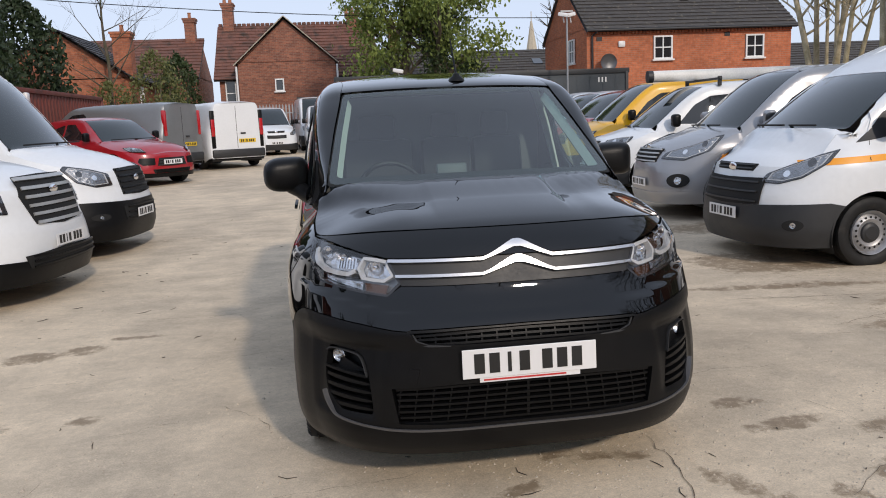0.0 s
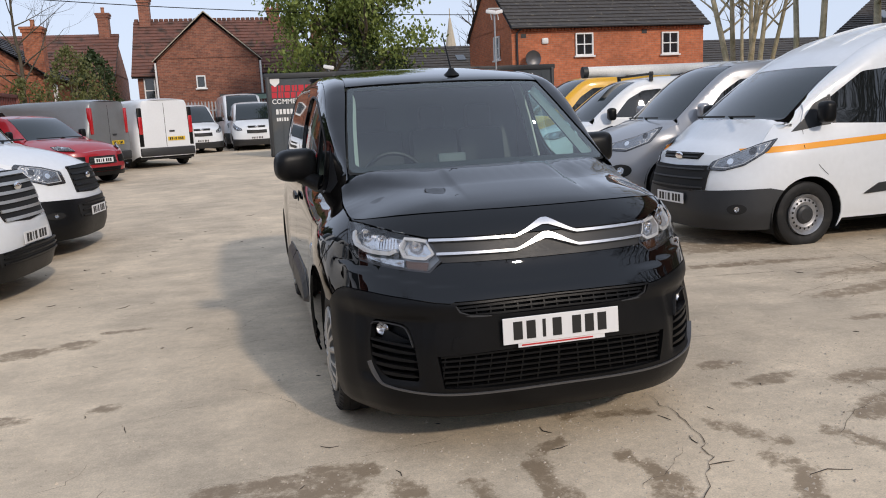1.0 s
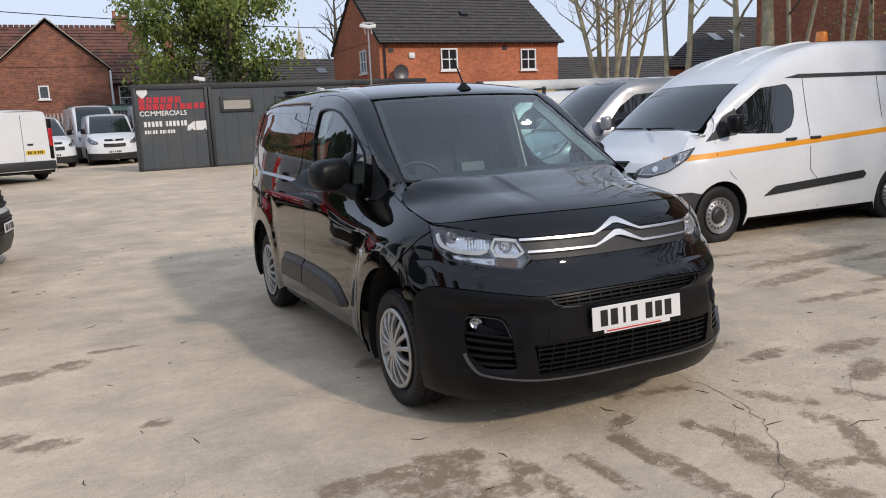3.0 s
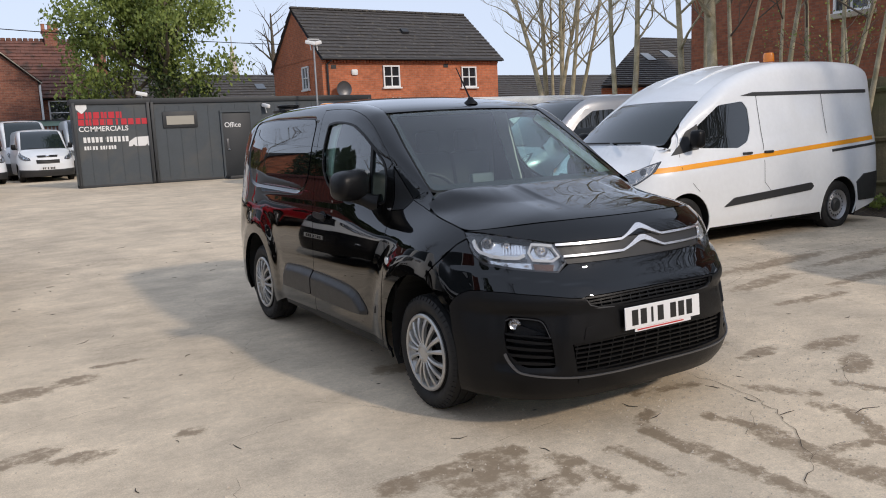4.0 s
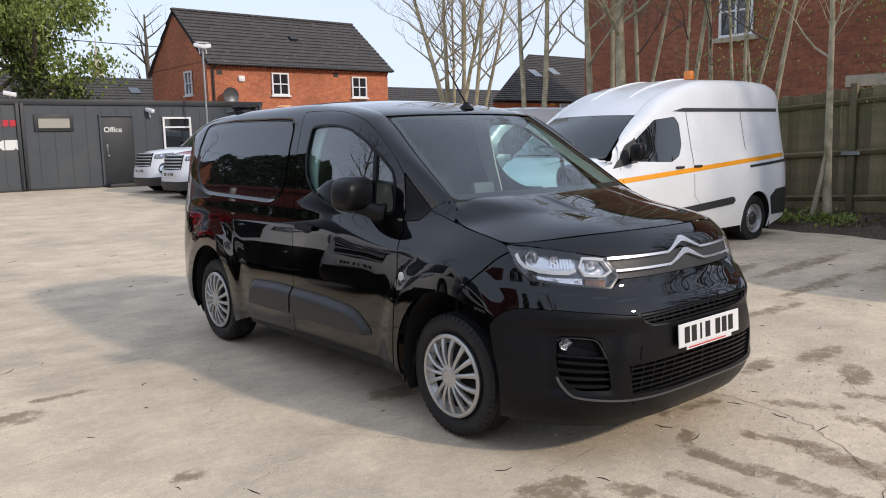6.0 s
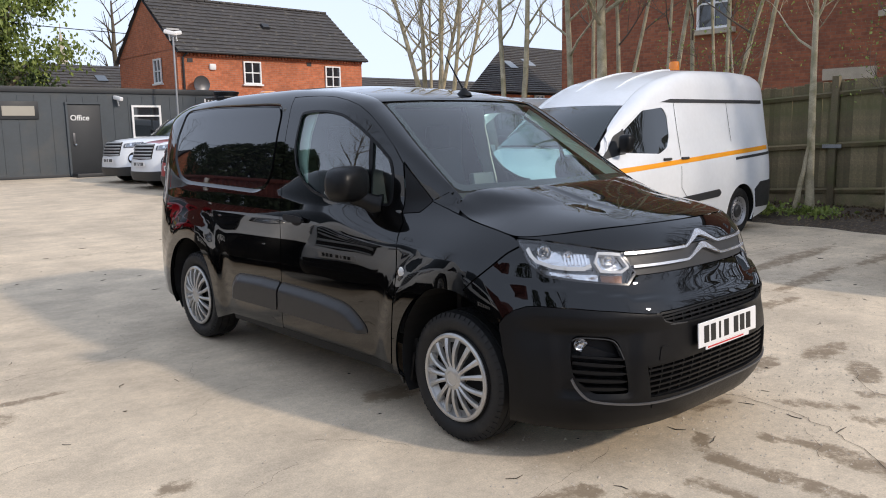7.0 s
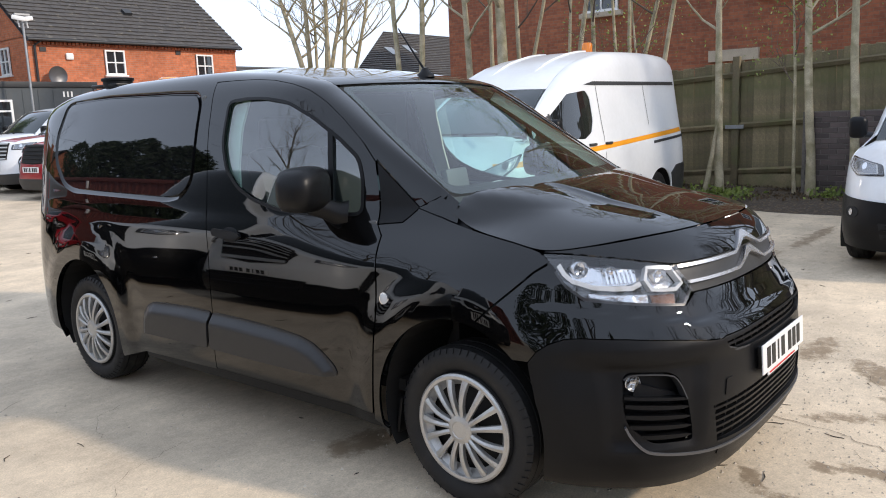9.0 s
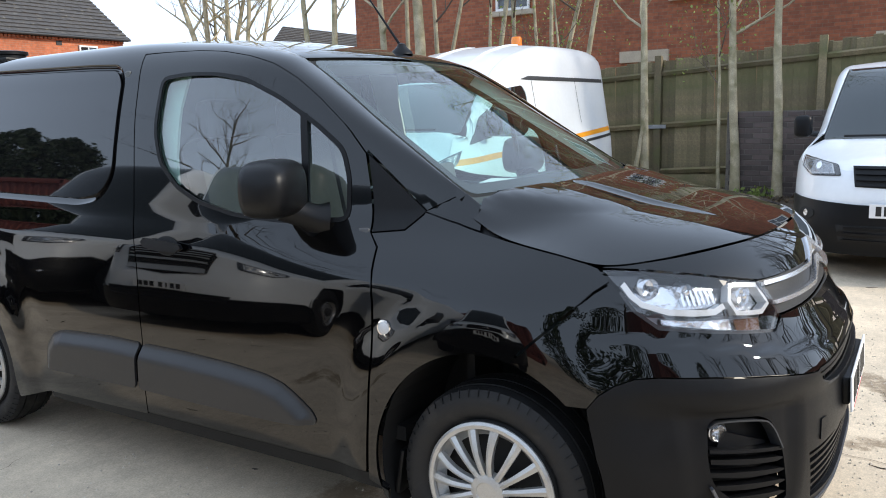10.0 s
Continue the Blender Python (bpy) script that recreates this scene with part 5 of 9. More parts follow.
def build_ground():
    xs, ys = axis(-5, 9, 0.05, 900), axis(-4, 9, 0.05, 900)
    gx, gy = np.meshgrid(xs, ys)
    gz = ground_z(gx, gy)
    near = np.exp(-((gx - 1) / 14) ** 2 - ((gy - 4) / 16) ** 2)
    bumps = np.array([[noise.noise((x * 0.35, y * 0.35, 3)) if abs(x) < 60 and abs(y) < 60 else 0 for x in xs] for y in ys])
    gz = gz + 0.012 * bumps * near
    damp = np.zeros_like(gx)
    # damp patches: centre, half sizes, turn
    spots = ((-2.80, 1.87, 0.20, 0.15, 10), (-2.48, 1.96, 0.17, 0.12, 0), (-2.17, 2.22, 0.20, 0.06, 0), (-2.06, 0.49, 0.11, 0.07, 20), (-2.85, 0.66, 0.22, 0.10, 15), (-2.60, 0.50, 0.16, 0.09, -10), (-3.3, 1.2, 0.3, 0.12, 0),
             (-0.66, 0.77, 0.20, 0.13, 0), (1.6, -0.95, 0.25, 0.10, 30), (1.35, -0.45, 0.22, 0.08, 10), (1.9, -0.6, 0.3, 0.10, 0), (2.2, -1.3, 0.35, 0.12, 20), (1.25, -0.15, 0.14, 0.08, 0), (1.55, -1.5, 0.3, 0.12, -25),
             (3.0, 2.2, 0.9, 0.10, -8), (3.6, 2.9, 0.8, 0.22, 0), (4.2, 1.55, 1.0, 0.14, 4), (3.3, 1.0, 0.6, 0.12, 10), (5.4, 1.2, 1.2, 0.12, 2), (3.2, 3.3, 0.5, 0.5, 0), (4.6, 5.4, 1.4, 0.5, 0), (4.4, 0.55, 0.9, 0.10, 3), (3.0, 0.3, 0.5, 0.08, -6), (6.2, 0.5, 0.9, 0.10, 0),
             (-1.4, -2.3, 0.4, 0.2, 10), (-4.6, 5.2, 1.2, 0.3, -15), (6.2, 3.6, 2.2, 0.6, 0), (-4.8, 7.6, 1.3, 0.4, -15))
    for x, y, a, b_, turn in spots:
        c, s = math.cos(radians(turn)), math.sin(radians(turn))
        u, w = (gx - x) * c + (gy - y) * s, -(gx - x) * s + (gy - y) * c
        damp = np.maximum(damp, np.clip(1.05 - 0.62 * ((u / a) ** 2 + (w / b_) ** 2), 0, 0.72))
    # trodden and dripped streaks: a line of points and its half width
    strokes = (([(-0.16, -0.95), (-0.17, -1.11), (-0.14, -1.32), (-0.14, -1.85)], 0.065), ([(0.77, -0.86), (0.91, -1.14)], 0.06), ([(0.77, -1.24), (0.84, -1.38), (0.58, -1.78)], 0.06), ([(0.28, -1.30), (0.20, -1.62), (0.24, -2.0)], 0.09),
               ([(0.19, -1.62), (0.54, -1.67)], 0.05), ([(-0.73, -0.92), (-0.68, -1.13), (-0.68, -1.35)], 0.07), ([(0.17, -0.52), (0.56, -0.62)], 0.05), ([(0.23, -1.0), (0.30, -1.23)], 0.05), ([(0.05, -0.78), (-0.1, -0.86)], 0.05),
               ([(-1.48, -0.77), (-1.15, -0.75), (-0.86, -0.75)], 0.10), ([(-1.20, -0.97), (-0.98, -0.93)], 0.13), ([(-1.05, -1.2), (-0.85, -1.15)], 0.10), ([(-0.45, -1.0), (-0.42, -1.4)], 0.05), ([(1.2, -1.1), (1.35, -1.6)], 0.06))
    for pts, wd in strokes:
        for (x0, y0), (x1, y1) in zip(pts, pts[1:]):
            dx, dy = x1 - x0, y1 - y0
            t = np.clip(((gx - x0) * dx + (gy - y0) * dy) / (dx * dx + dy * dy), 0, 1)
            d2 = (gx - x0 - t * dx) ** 2 + (gy - y0 - t * dy) ** 2
            edge = 1.0 if y0 < -0.9 or x0 > -0.8 else (gy < -0.62 - 0.085 * (-0.76 - gx)).astype(float)
            damp = np.maximum(damp, np.clip(1.05 - 0.62 * d2 / wd ** 2, 0, 0.72) * edge)
    # the whole side towards the parked row stays a little damp
    damp = np.maximum(damp, 0.26 * smooth((gx - 1.6) / 1.8) * smooth((gy + 1.5) / 1.5) * smooth((6 - gy) / 3))
    damp = np.maximum(damp, 0.30 * np.exp(-((gy - 7.4 - 0.06 * gx) / 0.16) ** 2) * (gx < 2) * (gx > -7))
    damp = np.maximum(damp, 0.33 * smooth((gx - 8.0) / 0.8) * smooth((6 - np.abs(gy - 2)) / 2))
    n, k = len(xs), len(ys)
    verts = np.stack([gx, gy, gz], -1).reshape(-1, 3)
    i = np.arange(n * k).reshape(k, n)
    faces = np.stack([i[:-1, :-1], i[:-1, 1:], i[1:, 1:], i[1:, :-1]], -1).reshape(-1, 4)
    me = bpy.data.meshes.new("ground")
    me.from_pydata(verts.tolist(), [], faces.tolist())
    me.polygons.foreach_set("use_smooth", [True] * len(me.polygons))
    a = me.attributes.new("damp", "FLOAT", "POINT")
    a.data.foreach_set("value", damp.reshape(-1).astype(np.float32))
    me.materials.append(CONCRETE)
    return tagged(new("ground", me), "worn sandy concrete yard with damp stains and cracks", "ground", kind="structure")


ground = build_ground()
CRACK = material("crack_dirt", (0.085, 0.066, 0.05), 0.95)
rng = random.Random(5)


def crack(points, width):
    """A jagged open crack in the concrete."""
    path = []
    for (x0, y0), (x1, y1) in zip(points, points[1:]):
        n = max(2, int(math.hypot(x1 - x0, y1 - y0) / 0.05))
        for i in range(n):
            t = i / n
            path.append((x0 + (x1 - x0) * t + rng.uniform(-0.016, 0.016), y0 + (y1 - y0) * t + rng.uniform(-0.016, 0.016)))
    bm = bmesh.new()
    last = None
    for i, (x, y) in enumerate(path):
        j = min(i + 1, len(path) - 1)
        d = Vector((path[j][0] - path[max(i - 1, 0)][0], path[j][1] - path[max(i - 1, 0)][1])).normalized()
        w = 0.36 * width * rng.uniform(0.25, 1.0) * (0.3 if i in (0, len(path) - 1) else 1)
        z = float(ground_z(x, y)) + 0.012 * noise.noise((x * 0.35, y * 0.35, 3)) + 0.004
        cur = (bm.verts.new((x - d.y * w, y + d.x * w, z)), bm.verts.new((x + d.y * w, y - d.x * w, z)))
        if last:
            bm.faces.new((last[0], cur[0], cur[1], last[1]))
        last = cur
    part("crack", bm, CRACK, ground)


crack([(0.66, -0.42), (0.66, -0.84), (0.55, -1.18), (0.36, -1.42), (0.19, -1.62), (0.05, -1.70), (-0.12, -1.82)], 0.007)
crack([(0.51, -1.05), (0.32, -1.2), (0.10, -1.34)], 0.004)
crack([(0.19, -1.62), (0.36, -1.6), (0.54, -1.67)], 0.004)
crack([(1.19, -1.17), (1.40, -1.0), (1.66, -0.89)], 0.004)
for pts in ([(-3.1, 2.7), (-2.6, 2.62), (-2.1, 2.75), (-1.5, 2.7)], [(-2.9, 1.1), (-2.5, 1.22), (-2.2, 1.18)], [(-1.9, 0.2), (-1.6, 0.32), (-1.45, 0.28)], [(-2.4, -0.6), (-2.1, -0.45), (-2.0, -0.2)], [(-1.35, 1.9), (-1.2, 2.2), (-0.95, 2.3)],
            [(0.9, 0.2), (1.4, 0.35), (2.2, 0.3)], [(1.6, -0.2), (1.75, -0.7), (1.7, -1.3)], [(2.2, 0.9), (2.9, 0.75), (3.8, 0.85)], [(-3.8, 4.6), (-2.6, 4.4), (-1.4, 4.55)]):
    crack(pts, 0.0035)
crack([(-1.58, -0.69), (-1.19, -0.66), (-0.76, -0.62), (-0.3, -0.55)], 0.003)
crack([(4.25, 2.43), (4.02, 1.44), (4.02, 0.83), (4.21, 0.58)], 0.008)
crack([(-6.5, 7.0), (-4.0, 7.15), (-2.0, 7.35), (0.5, 7.5)], 0.010)
crack([(-1.9, 2.6), (-1.5, 2.75), (-1.2, 2.9)], 0.004)
crack([(-1.4, 0.55), (-1.15, 0.3), (-1.05, 0.05)], 0.004)
crack([(-1.7, 1.2), (-1.45, 1.45), (-1.1, 1.5)], 0.0035)
crack([(-2.3, -1.1), (-2.0, -0.8), (-1.9, -0.5)], 0.004)
crack([(2.4, 1.9), (3.6, 1.7), (5.2, 1.75), (7.8, 1.6)], 0.009)
crack([(2.6, 1.0), (3.4, 1.3), (4.2, 1.2)], 0.006)


# ---- brick, roof and timber ----
def brick(name, colour, dark, mortar, bump=0.4):
    m = bpy.data.materials.new(name)
    m.use_nodes = True
    nt, link = m.node_tree, m.node_tree.links.new
    b = nt.nodes["Principled BSDF"]
    co = nt.nodes.new("ShaderNodeTexCoord").outputs["Object"]
    sep, com, add = nt.nodes.new("ShaderNodeSeparateXYZ"), nt.nodes.new("ShaderNodeCombineXYZ"), nt.nodes.new("ShaderNodeMath")
    link(co, sep.inputs[0]), link(sep.outputs["X"], add.inputs[0]), link(sep.outputs["Y"], add.inputs[1])
    link(add.outputs[0], com.inputs["X"]), link(sep.outputs["Z"], com.inputs["Y"])
    t = node(nt, "TexBrick", Color1=(*colour, 1), Color2=(*dark, 1), Mortar=(*mortar, 1), Scale=1.0, Mortar_Size=0.006, Mortar_Smooth=0.3, Bias=0.1, Brick_Width=0.225, Row_Height=0.075)
    link(com.outputs[0], t.inputs["Vector"])
    n1, n2 = node(nt, "TexNoise", Scale=0.6, Detail=6), node(nt, "TexNoise", Scale=9, Detail=4)
    link(co, n1.inputs["Vector"]), link(co, n2.inputs["Vector"])
    s = nt.nodes.new("ShaderNodeMath")
    link(n1.outputs["Fac"], s.inputs[0]), link(n2.outputs["Fac"], s.inputs[1])
    r = nt.nodes.new("ShaderNodeMapRange")
    r.inputs["From Min"].default_value, r.inputs["From Max"].default_value, r.inputs["To Min"].default_value, r.inputs["To Max"].default_value = 0.7, 1.3, 0.72, 1.22
    link(s.outputs[0], r.inputs["Value"])
    mx = nt.nodes.new("ShaderNodeMix")
    mx.data_type, mx.blend_type = "RGBA", "MULTIPLY"
    mx.inputs["Factor"].default_value = 1
    link(t.outputs["Color"], mx.inputs["A"]), link(r.outputs["Result"], mx.inputs["B"]), link(mx.outputs["Result"], b.inputs["Base Color"])
    b.inputs["Roughness"].default_value = 0.85
    bn = node(nt, "Bump", Strength=bump, Distance=0.01)
    bn.invert = True
    link(t.outputs["Fac"], bn.inputs["Height"]), link(bn.outputs["Normal"], b.inputs["Normal"])
    return m


ORANGE_BRICK = brick("orange_brick", (0.56, 0.170, 0.074), (0.44, 0.125, 0.054), (0.34, 0.22, 0.16))
OLD_BRICK = brick("old_brick", (0.35, 0.128, 0.074), (0.20, 0.074, 0.048), (0.25, 0.19, 0.15))
RUST_BRICK = brick("rust_brick", (0.46, 0.150, 0.072), (0.33, 0.105, 0.055), (0.28, 0.18, 0.13))
DEEP_BRICK = brick("red_brick", (0.34, 0.116, 0.057), (0.23, 0.077, 0.042), (0.20, 0.122, 0.082))
TILE_DARK = material("dark_roof_tile", (0.062, 0.056, 0.052), 0.8, vary=0.3, scale=3, stain=(0.16, 0.145, 0.11), stain_scale=5, stain_at=(0.60, 0.74))
TILE_RED = material("red_roof_tile", (0.165, 0.072, 0.052), 0.85, vary=0.3, scale=3, stain=(0.06, 0.04, 0.03), stain_scale=2, stain_at=(0.5, 0.7))
SLATE = material("slate", (0.06, 0.058, 0.06), 0.7, vary=0.25, scale=4)
UPVC = material("white_frame", (0.78, 0.78, 0.77), 0.4)
PANE = material("window_pane", (0.02, 0.025, 0.03), 0.04, coat=1.0)
STONE = material("pale_stone", (0.42, 0.37, 0.29), 0.8, vary=0.15, scale=6)
POST_METAL = material("galvanised", (0.34, 0.35, 0.36), 0.5, metal=0.6, vary=0.15, scale=9)
CCTV_WHITE = material("white_casing", (0.75, 0.75, 0.74), 0.4)


def wall_mesh(name, corners, low, high, mat, parent, label=""):
    """An upright prism over a plan outline, from low to high."""
    bm = bmesh.new()
    f = bm.faces.new([bm.verts.new((x, y, low)) for x, y in corners])
    made = bmesh.ops.extrude_face_region(bm, geom=[f])
    bmesh.ops.translate(bm, vec=(0, 0, high - low), verts=[v for v in made["geom"] if isinstance(v, bmesh.types.BMVert)])
    bmesh.ops.recalc_face_normals(bm, faces=bm.faces)
    return part(name, bm, mat, parent, label)


def gable_bm(bm, pts, thick):
    """A triangular gable: three points and a thickness vector."""
    a = [bm.verts.new(p) for p in pts]
    b = [bm.verts.new(Vector(p) + Vector(thick)) for p in pts]
    bm.faces.new(a), bm.faces.new(b[::-1])
    for i in range(len(pts)):
        j = (i + 1) % len(pts)
        bm.faces.new((a[i], a[j], b[j], b[i]))


def tiled_slope(eave_l, eave_r, ridge_r, ridge_l, mat, parent, course=0.30, wide=0.32, seed=1):
    """Lapped tiles, course by course, over a roof plane."""
    el, er, rr_, rl = (Vector(p) for p in (eave_l, eave_r, ridge_r, ridge_l))
    up_n = (er - el).cross(rl - el).normalized()
    if up_n.z < 0:
        up_n = -up_n
    r = random.Random(seed)
    rows = max(3, int((rl - el).length / course))
    verts, faces = [], []
    for k in range(rows):
        a0, b0 = el.lerp(rl, k / rows), er.lerp(rr_, k / rows)
        a1, b1 = el.lerp(rl, min(1, (k + 1.25) / rows)), er.lerp(rr_, min(1, (k + 1.25) / rows))
        n = max(2, int((b0 - a0).length / wide))
        off = 0.5 * (k % 2) / n
        for i in range(n + (1 if k % 2 else 0)):
            u0, u1 = max(0, i / n - off), min(1, (i + 0.97) / n - off)
            if u1 - u0 < 0.2 / n:
                continue
            lift = 0.055 + r.uniform(-0.008, 0.008)
            p = [a0.lerp(b0, u0), a0.lerp(b0, u1), a1.lerp(b1, u1), a1.lerp(b1, u0)]
            top = [p[0] + up_n * lift, p[1] + up_n * lift, p[2] + up_n * 0.012, p[3] + up_n * 0.012]
            base = len(verts)
            verts += [tuple(q) for q in top + [p[0], p[1]]]
            faces += [(base, base + 1, base + 2, base + 3), (base + 4, base + 5, base + 1, base)]
    ob = mesh_part("roof_tiles", verts, faces, mat, parent)
    ob["kind"] = "stuff"
    bm = bmesh.new()
    bm.faces.new([bm.verts.new(p - up_n * 0.01) for p in (el, er, rr_, rl)])
    bm.faces.new([bm.verts.new(p - up_n * 0.10) for p in (rl, rr_, er, el)])
    part("roof_deck", bm, SLATE, parent)


def window(parent, c, w, h, axis_, out, rows=2, cols=2, sill=True, mat=UPVC, name="window"):
    """A framed window centred at c, its plane across axis_ and facing out (-1 or 1)."""
    win = new(name)
    win.parent = parent
    m = Matrix.Translation(c) @ (Matrix.Identity(4) if axis_ == "y" else pose(0, 0, 0, 0, 0, 90))
    d = out if axis_ == "y" else -out
    def piece(nm, size, at, mt):
        bm = bmesh.new()
        box_bm(bm, size, at)
        bmesh.ops.transform(bm, matrix=m, verts=bm.verts)
        return part(nm, bm, mt, win)
    fr = 0.06
    piece("pane", (w, 0.02, h), (0, d * 0.01, 0), PANE)
    bm = bmesh.new()
    for x in (-w / 2 + fr / 2, w / 2 - fr / 2):
        box_bm(bm, (fr, 0.07, h), (x, d * 0.035, 0))
    for z in (-h / 2 + fr / 2, h / 2 - fr / 2):
        box_bm(bm, (w - 2 * fr, 0.07, fr), (0, d * 0.035, z))
    for i in range(1, cols):
        box_bm(bm, (0.045, 0.06, h - 2 * fr), (-w / 2 + w * i / cols, d * 0.03, 0))
    for i in range(1, rows):
        box_bm(bm, (w - 2 * fr, 0.055, 0.045), (0, d * 0.0275, -h / 2 + h * i / rows))
    bmesh.ops.transform(bm, matrix=m, verts=bm.verts)
    part("frame", bm, mat, win)
    if sill:
        piece("sill", (w + 0.12, 0.12, 0.06), (0, d * 0.06, -h / 2 - 0.03), mat)
    return win


def chimney(parent, x, y, z0, z1, w, d, mat, pots=2):
    bm = bmesh.new()
    box_bm(bm, (w, d, z1 - z0), (x, y, (z0 + z1) / 2))
    box_bm(bm, (w + 0.1, d + 0.1, 0.14), (x, y, z1 - 0.16))
    box_bm(bm, (w + 0.18, d + 0.18, 0.10), (x, y, z1 - 0.04))
    ch = part("chimney", bm, mat, parent)
    for i in range(pots):
        revolve("chimney_pot", [(z1, 0.10), (z1 + 0.28, 0.085), (z1 + 0.30, 0.105), (z1 + 0.34, 0.10), (z1 + 0.34, 0.001)], 12, material("clay_pot", (0.38, 0.16, 0.09), 0.8) if i == 0 else ch.children[0].data.materials[0], ch, axis="z", at=(x + (i - (pots - 1) / 2) * 0.3, y, 0))


# orange brick house behind the office
hb = thing("house", Matrix.Identity(4), "orange brick house with dark tiled roof and white windows", "house")
wall_mesh("wall", [(9.6, 26.5), (18.15, 26.5), (18.15, 32.3), (9.6, 32.3)], 0.0, 4.72, ORANGE_BRICK, hb)
for x in (9.6, 17.9):
    bm = bmesh.new()
    gable_bm(bm, [(x, 26.5, 4.7), (x, 32.3, 4.7), (x, 29.4, 6.95)], (0.25, 0, 0))
    part("gable", bm, ORANGE_BRICK, hb)
tiled_slope((9.52, 26.25, 4.62), (18.3, 26.25, 4.62), (18.3, 29.4, 7.0), (9.52, 29.4, 7.0), TILE_DARK, hb, course=0.25, wide=0.29)
tiled_slope((18.3, 32.55, 4.62), (9.52, 32.55, 4.62), (9.52, 29.4, 7.0), (18.3, 29.4, 7.0), TILE_DARK, hb, course=0.4, wide=0.6)
for i in range(26):
    box("ridge_tile", (0.32, 0.24, 0.10), (9.66 + 0.338 * i, 29.4, 7.03), TILE_DARK, hb, bevel=0.03)
bm = bmesh.new()
for i in range(58):
    box_bm(bm, (0.10, 0.09, 0.11), (9.70 + 0.147 * i, 26.455, 4.52))
part("dentil_course", bm, ORANGE_BRICK, hb)["kind"] = "stuff"
tube("gutter", [(9.52, 26.22, 4.60), (18.3, 26.22, 4.60)], 0.05, GREY_PLASTIC, hb)
tube("downpipe", [(9.95, 26.25, 4.57), (9.80, 26.42, 4.4), (9.80, 26.44, 0.5)], 0.045, GREY_PLASTIC, hb)
window(hb, (12.70, 26.495, 3.91), 0.78, 0.90, "y", -1)
window(hb, (16.57, 26.495, 3.87), 0.78, 0.90, "y", -1)
window(hb, (9.595, 28.25, 3.98), 0.72, 0.95, "x", -1)
box("alarm_box", (0.28, 0.09, 0.24), (11.0, 26.45, 4.08), CCTV_WHITE, hb, bevel=0.05)
dish = new("satellite_dish")
dish.parent = hb
revolve("bowl", [(0.0, 0.33), (0.05, 0.28), (0.085, 0.15), (0.095, 0.001), (0.08, 0.001), (0.07, 0.14), (0.035, 0.27), (-0.008, 0.325)], 28, SATIN, dish, axis="y", at=(10.35, 26.12, 3.38))
tube("bracket", [(10.35, 26.49, 3.28), (10.35, 26.22, 3.38)], 0.02, GREY_PLASTIC, dish)
for x, z in ((10.1, 4.30), (15.4, 4.36)):
    box("air_brick", (0.22, 0.03, 0.15), (x, 26.49, z), GREY_PLASTIC, hb)
box("roof_vent", (0.32, 0.28, 0.12), (14.2, 27.9, 5.98), GREY_PLASTIC, hb, rot=pose(0, 0, 0, 37))

# gabled old house
ha = thing("house", Matrix.Translation((0.33, 0, -0.72)), "old brown brick house with steep gable and red-brown tiles", "house")
wall_mesh("wall", [(-6.1, 38.6), (1.9, 38.6), (1.9, 45.5), (-6.1, 45.5)], 0.4, 4.75, OLD_BRICK, ha)
wall_mesh("bay_wall", [(-5.05, 37.7), (-0.2, 37.7), (-0.2, 41), (-5.05, 41)], 0.4, 5.4, OLD_BRICK, ha)
for pts, thick in (([(-5.05, 37.7, 5.38), (-0.2, 37.7, 5.38), (-2.65, 37.7, 7.45)], (0, 0.25, 0)), ([(-6.1, 38.6, 4.7), (-6.1, 45.5, 4.7), (-6.1, 42, 7.55)], (0.25, 0, 0)),
                   ([(1.65, 38.6, 4.7), (1.65, 45.5, 4.7), (1.65, 42, 7.55)], (0.25, 0, 0))):
    bm = bmesh.new()
    gable_bm(bm, pts, thick)
    part("gable", bm, OLD_BRICK, ha)
tiled_slope((-6.35, 38.3, 4.62), (2.1, 38.3, 4.62), (2.1, 42, 7.68), (-6.35, 42, 7.68), TILE_RED, ha, course=0.28, wide=0.4)
tiled_slope((2.1, 45.7, 4.62), (-6.35, 45.7, 4.62), (-6.35, 42, 7.68), (2.1, 42, 7.68), TILE_RED, ha, course=0.5, wide=0.8)
tiled_slope((-5.2, 37.55, 5.30), (-5.2, 42.0, 5.30), (-2.65, 42.0, 7.58), (-2.65, 37.55, 7.58), TILE_RED, ha, course=0.28, wide=0.4)
tiled_slope((-0.05, 42.0, 5.30), (-0.05, 37.55, 5.30), (-2.65, 37.55, 7.58), (-2.65, 42.0, 7.58), TILE_RED, ha, course=0.28, wide=0.4)
for x0, x1 in ((-5.25, -2.65), (-0.02, -2.65)):
    tube("verge", [(x0, 37.53, 5.25), (x1, 37.53, 7.60)], 0.026, STONE, ha, n=6)
bm = bmesh.new()
for i in range(34):
    box_bm(bm, (0.22, 0.10, 0.16), (-6.2 + 0.25 * i, 42, 7.74), 0.03, 1)
part("ridge_crest", bm, TILE_RED, ha)
chimney(ha, -5.75, 42, 6.9, 8.85, 0.55, 0.8, OLD_BRICK)
chimney(ha, 0.95, 42, 6.9, 8.2, 0.6, 0.8, OLD_BRICK, 3)
window(ha, (-3.05, 37.695, 4.25), 0.45, 0.62, "y", -1, 1, 1)
window(ha, (-5.55, 38.595, 3.95), 0.55, 1.5, "y", -1, 2, 1)
window(ha, (0.75, 38.595, 3.95), 1.05, 1.15, "y", -1, 2, 1)
tube("downpipe", [(-5.12, 37.6, 5.2), (-5.12, 37.62, 0.8)], 0.05, UPVC, ha)
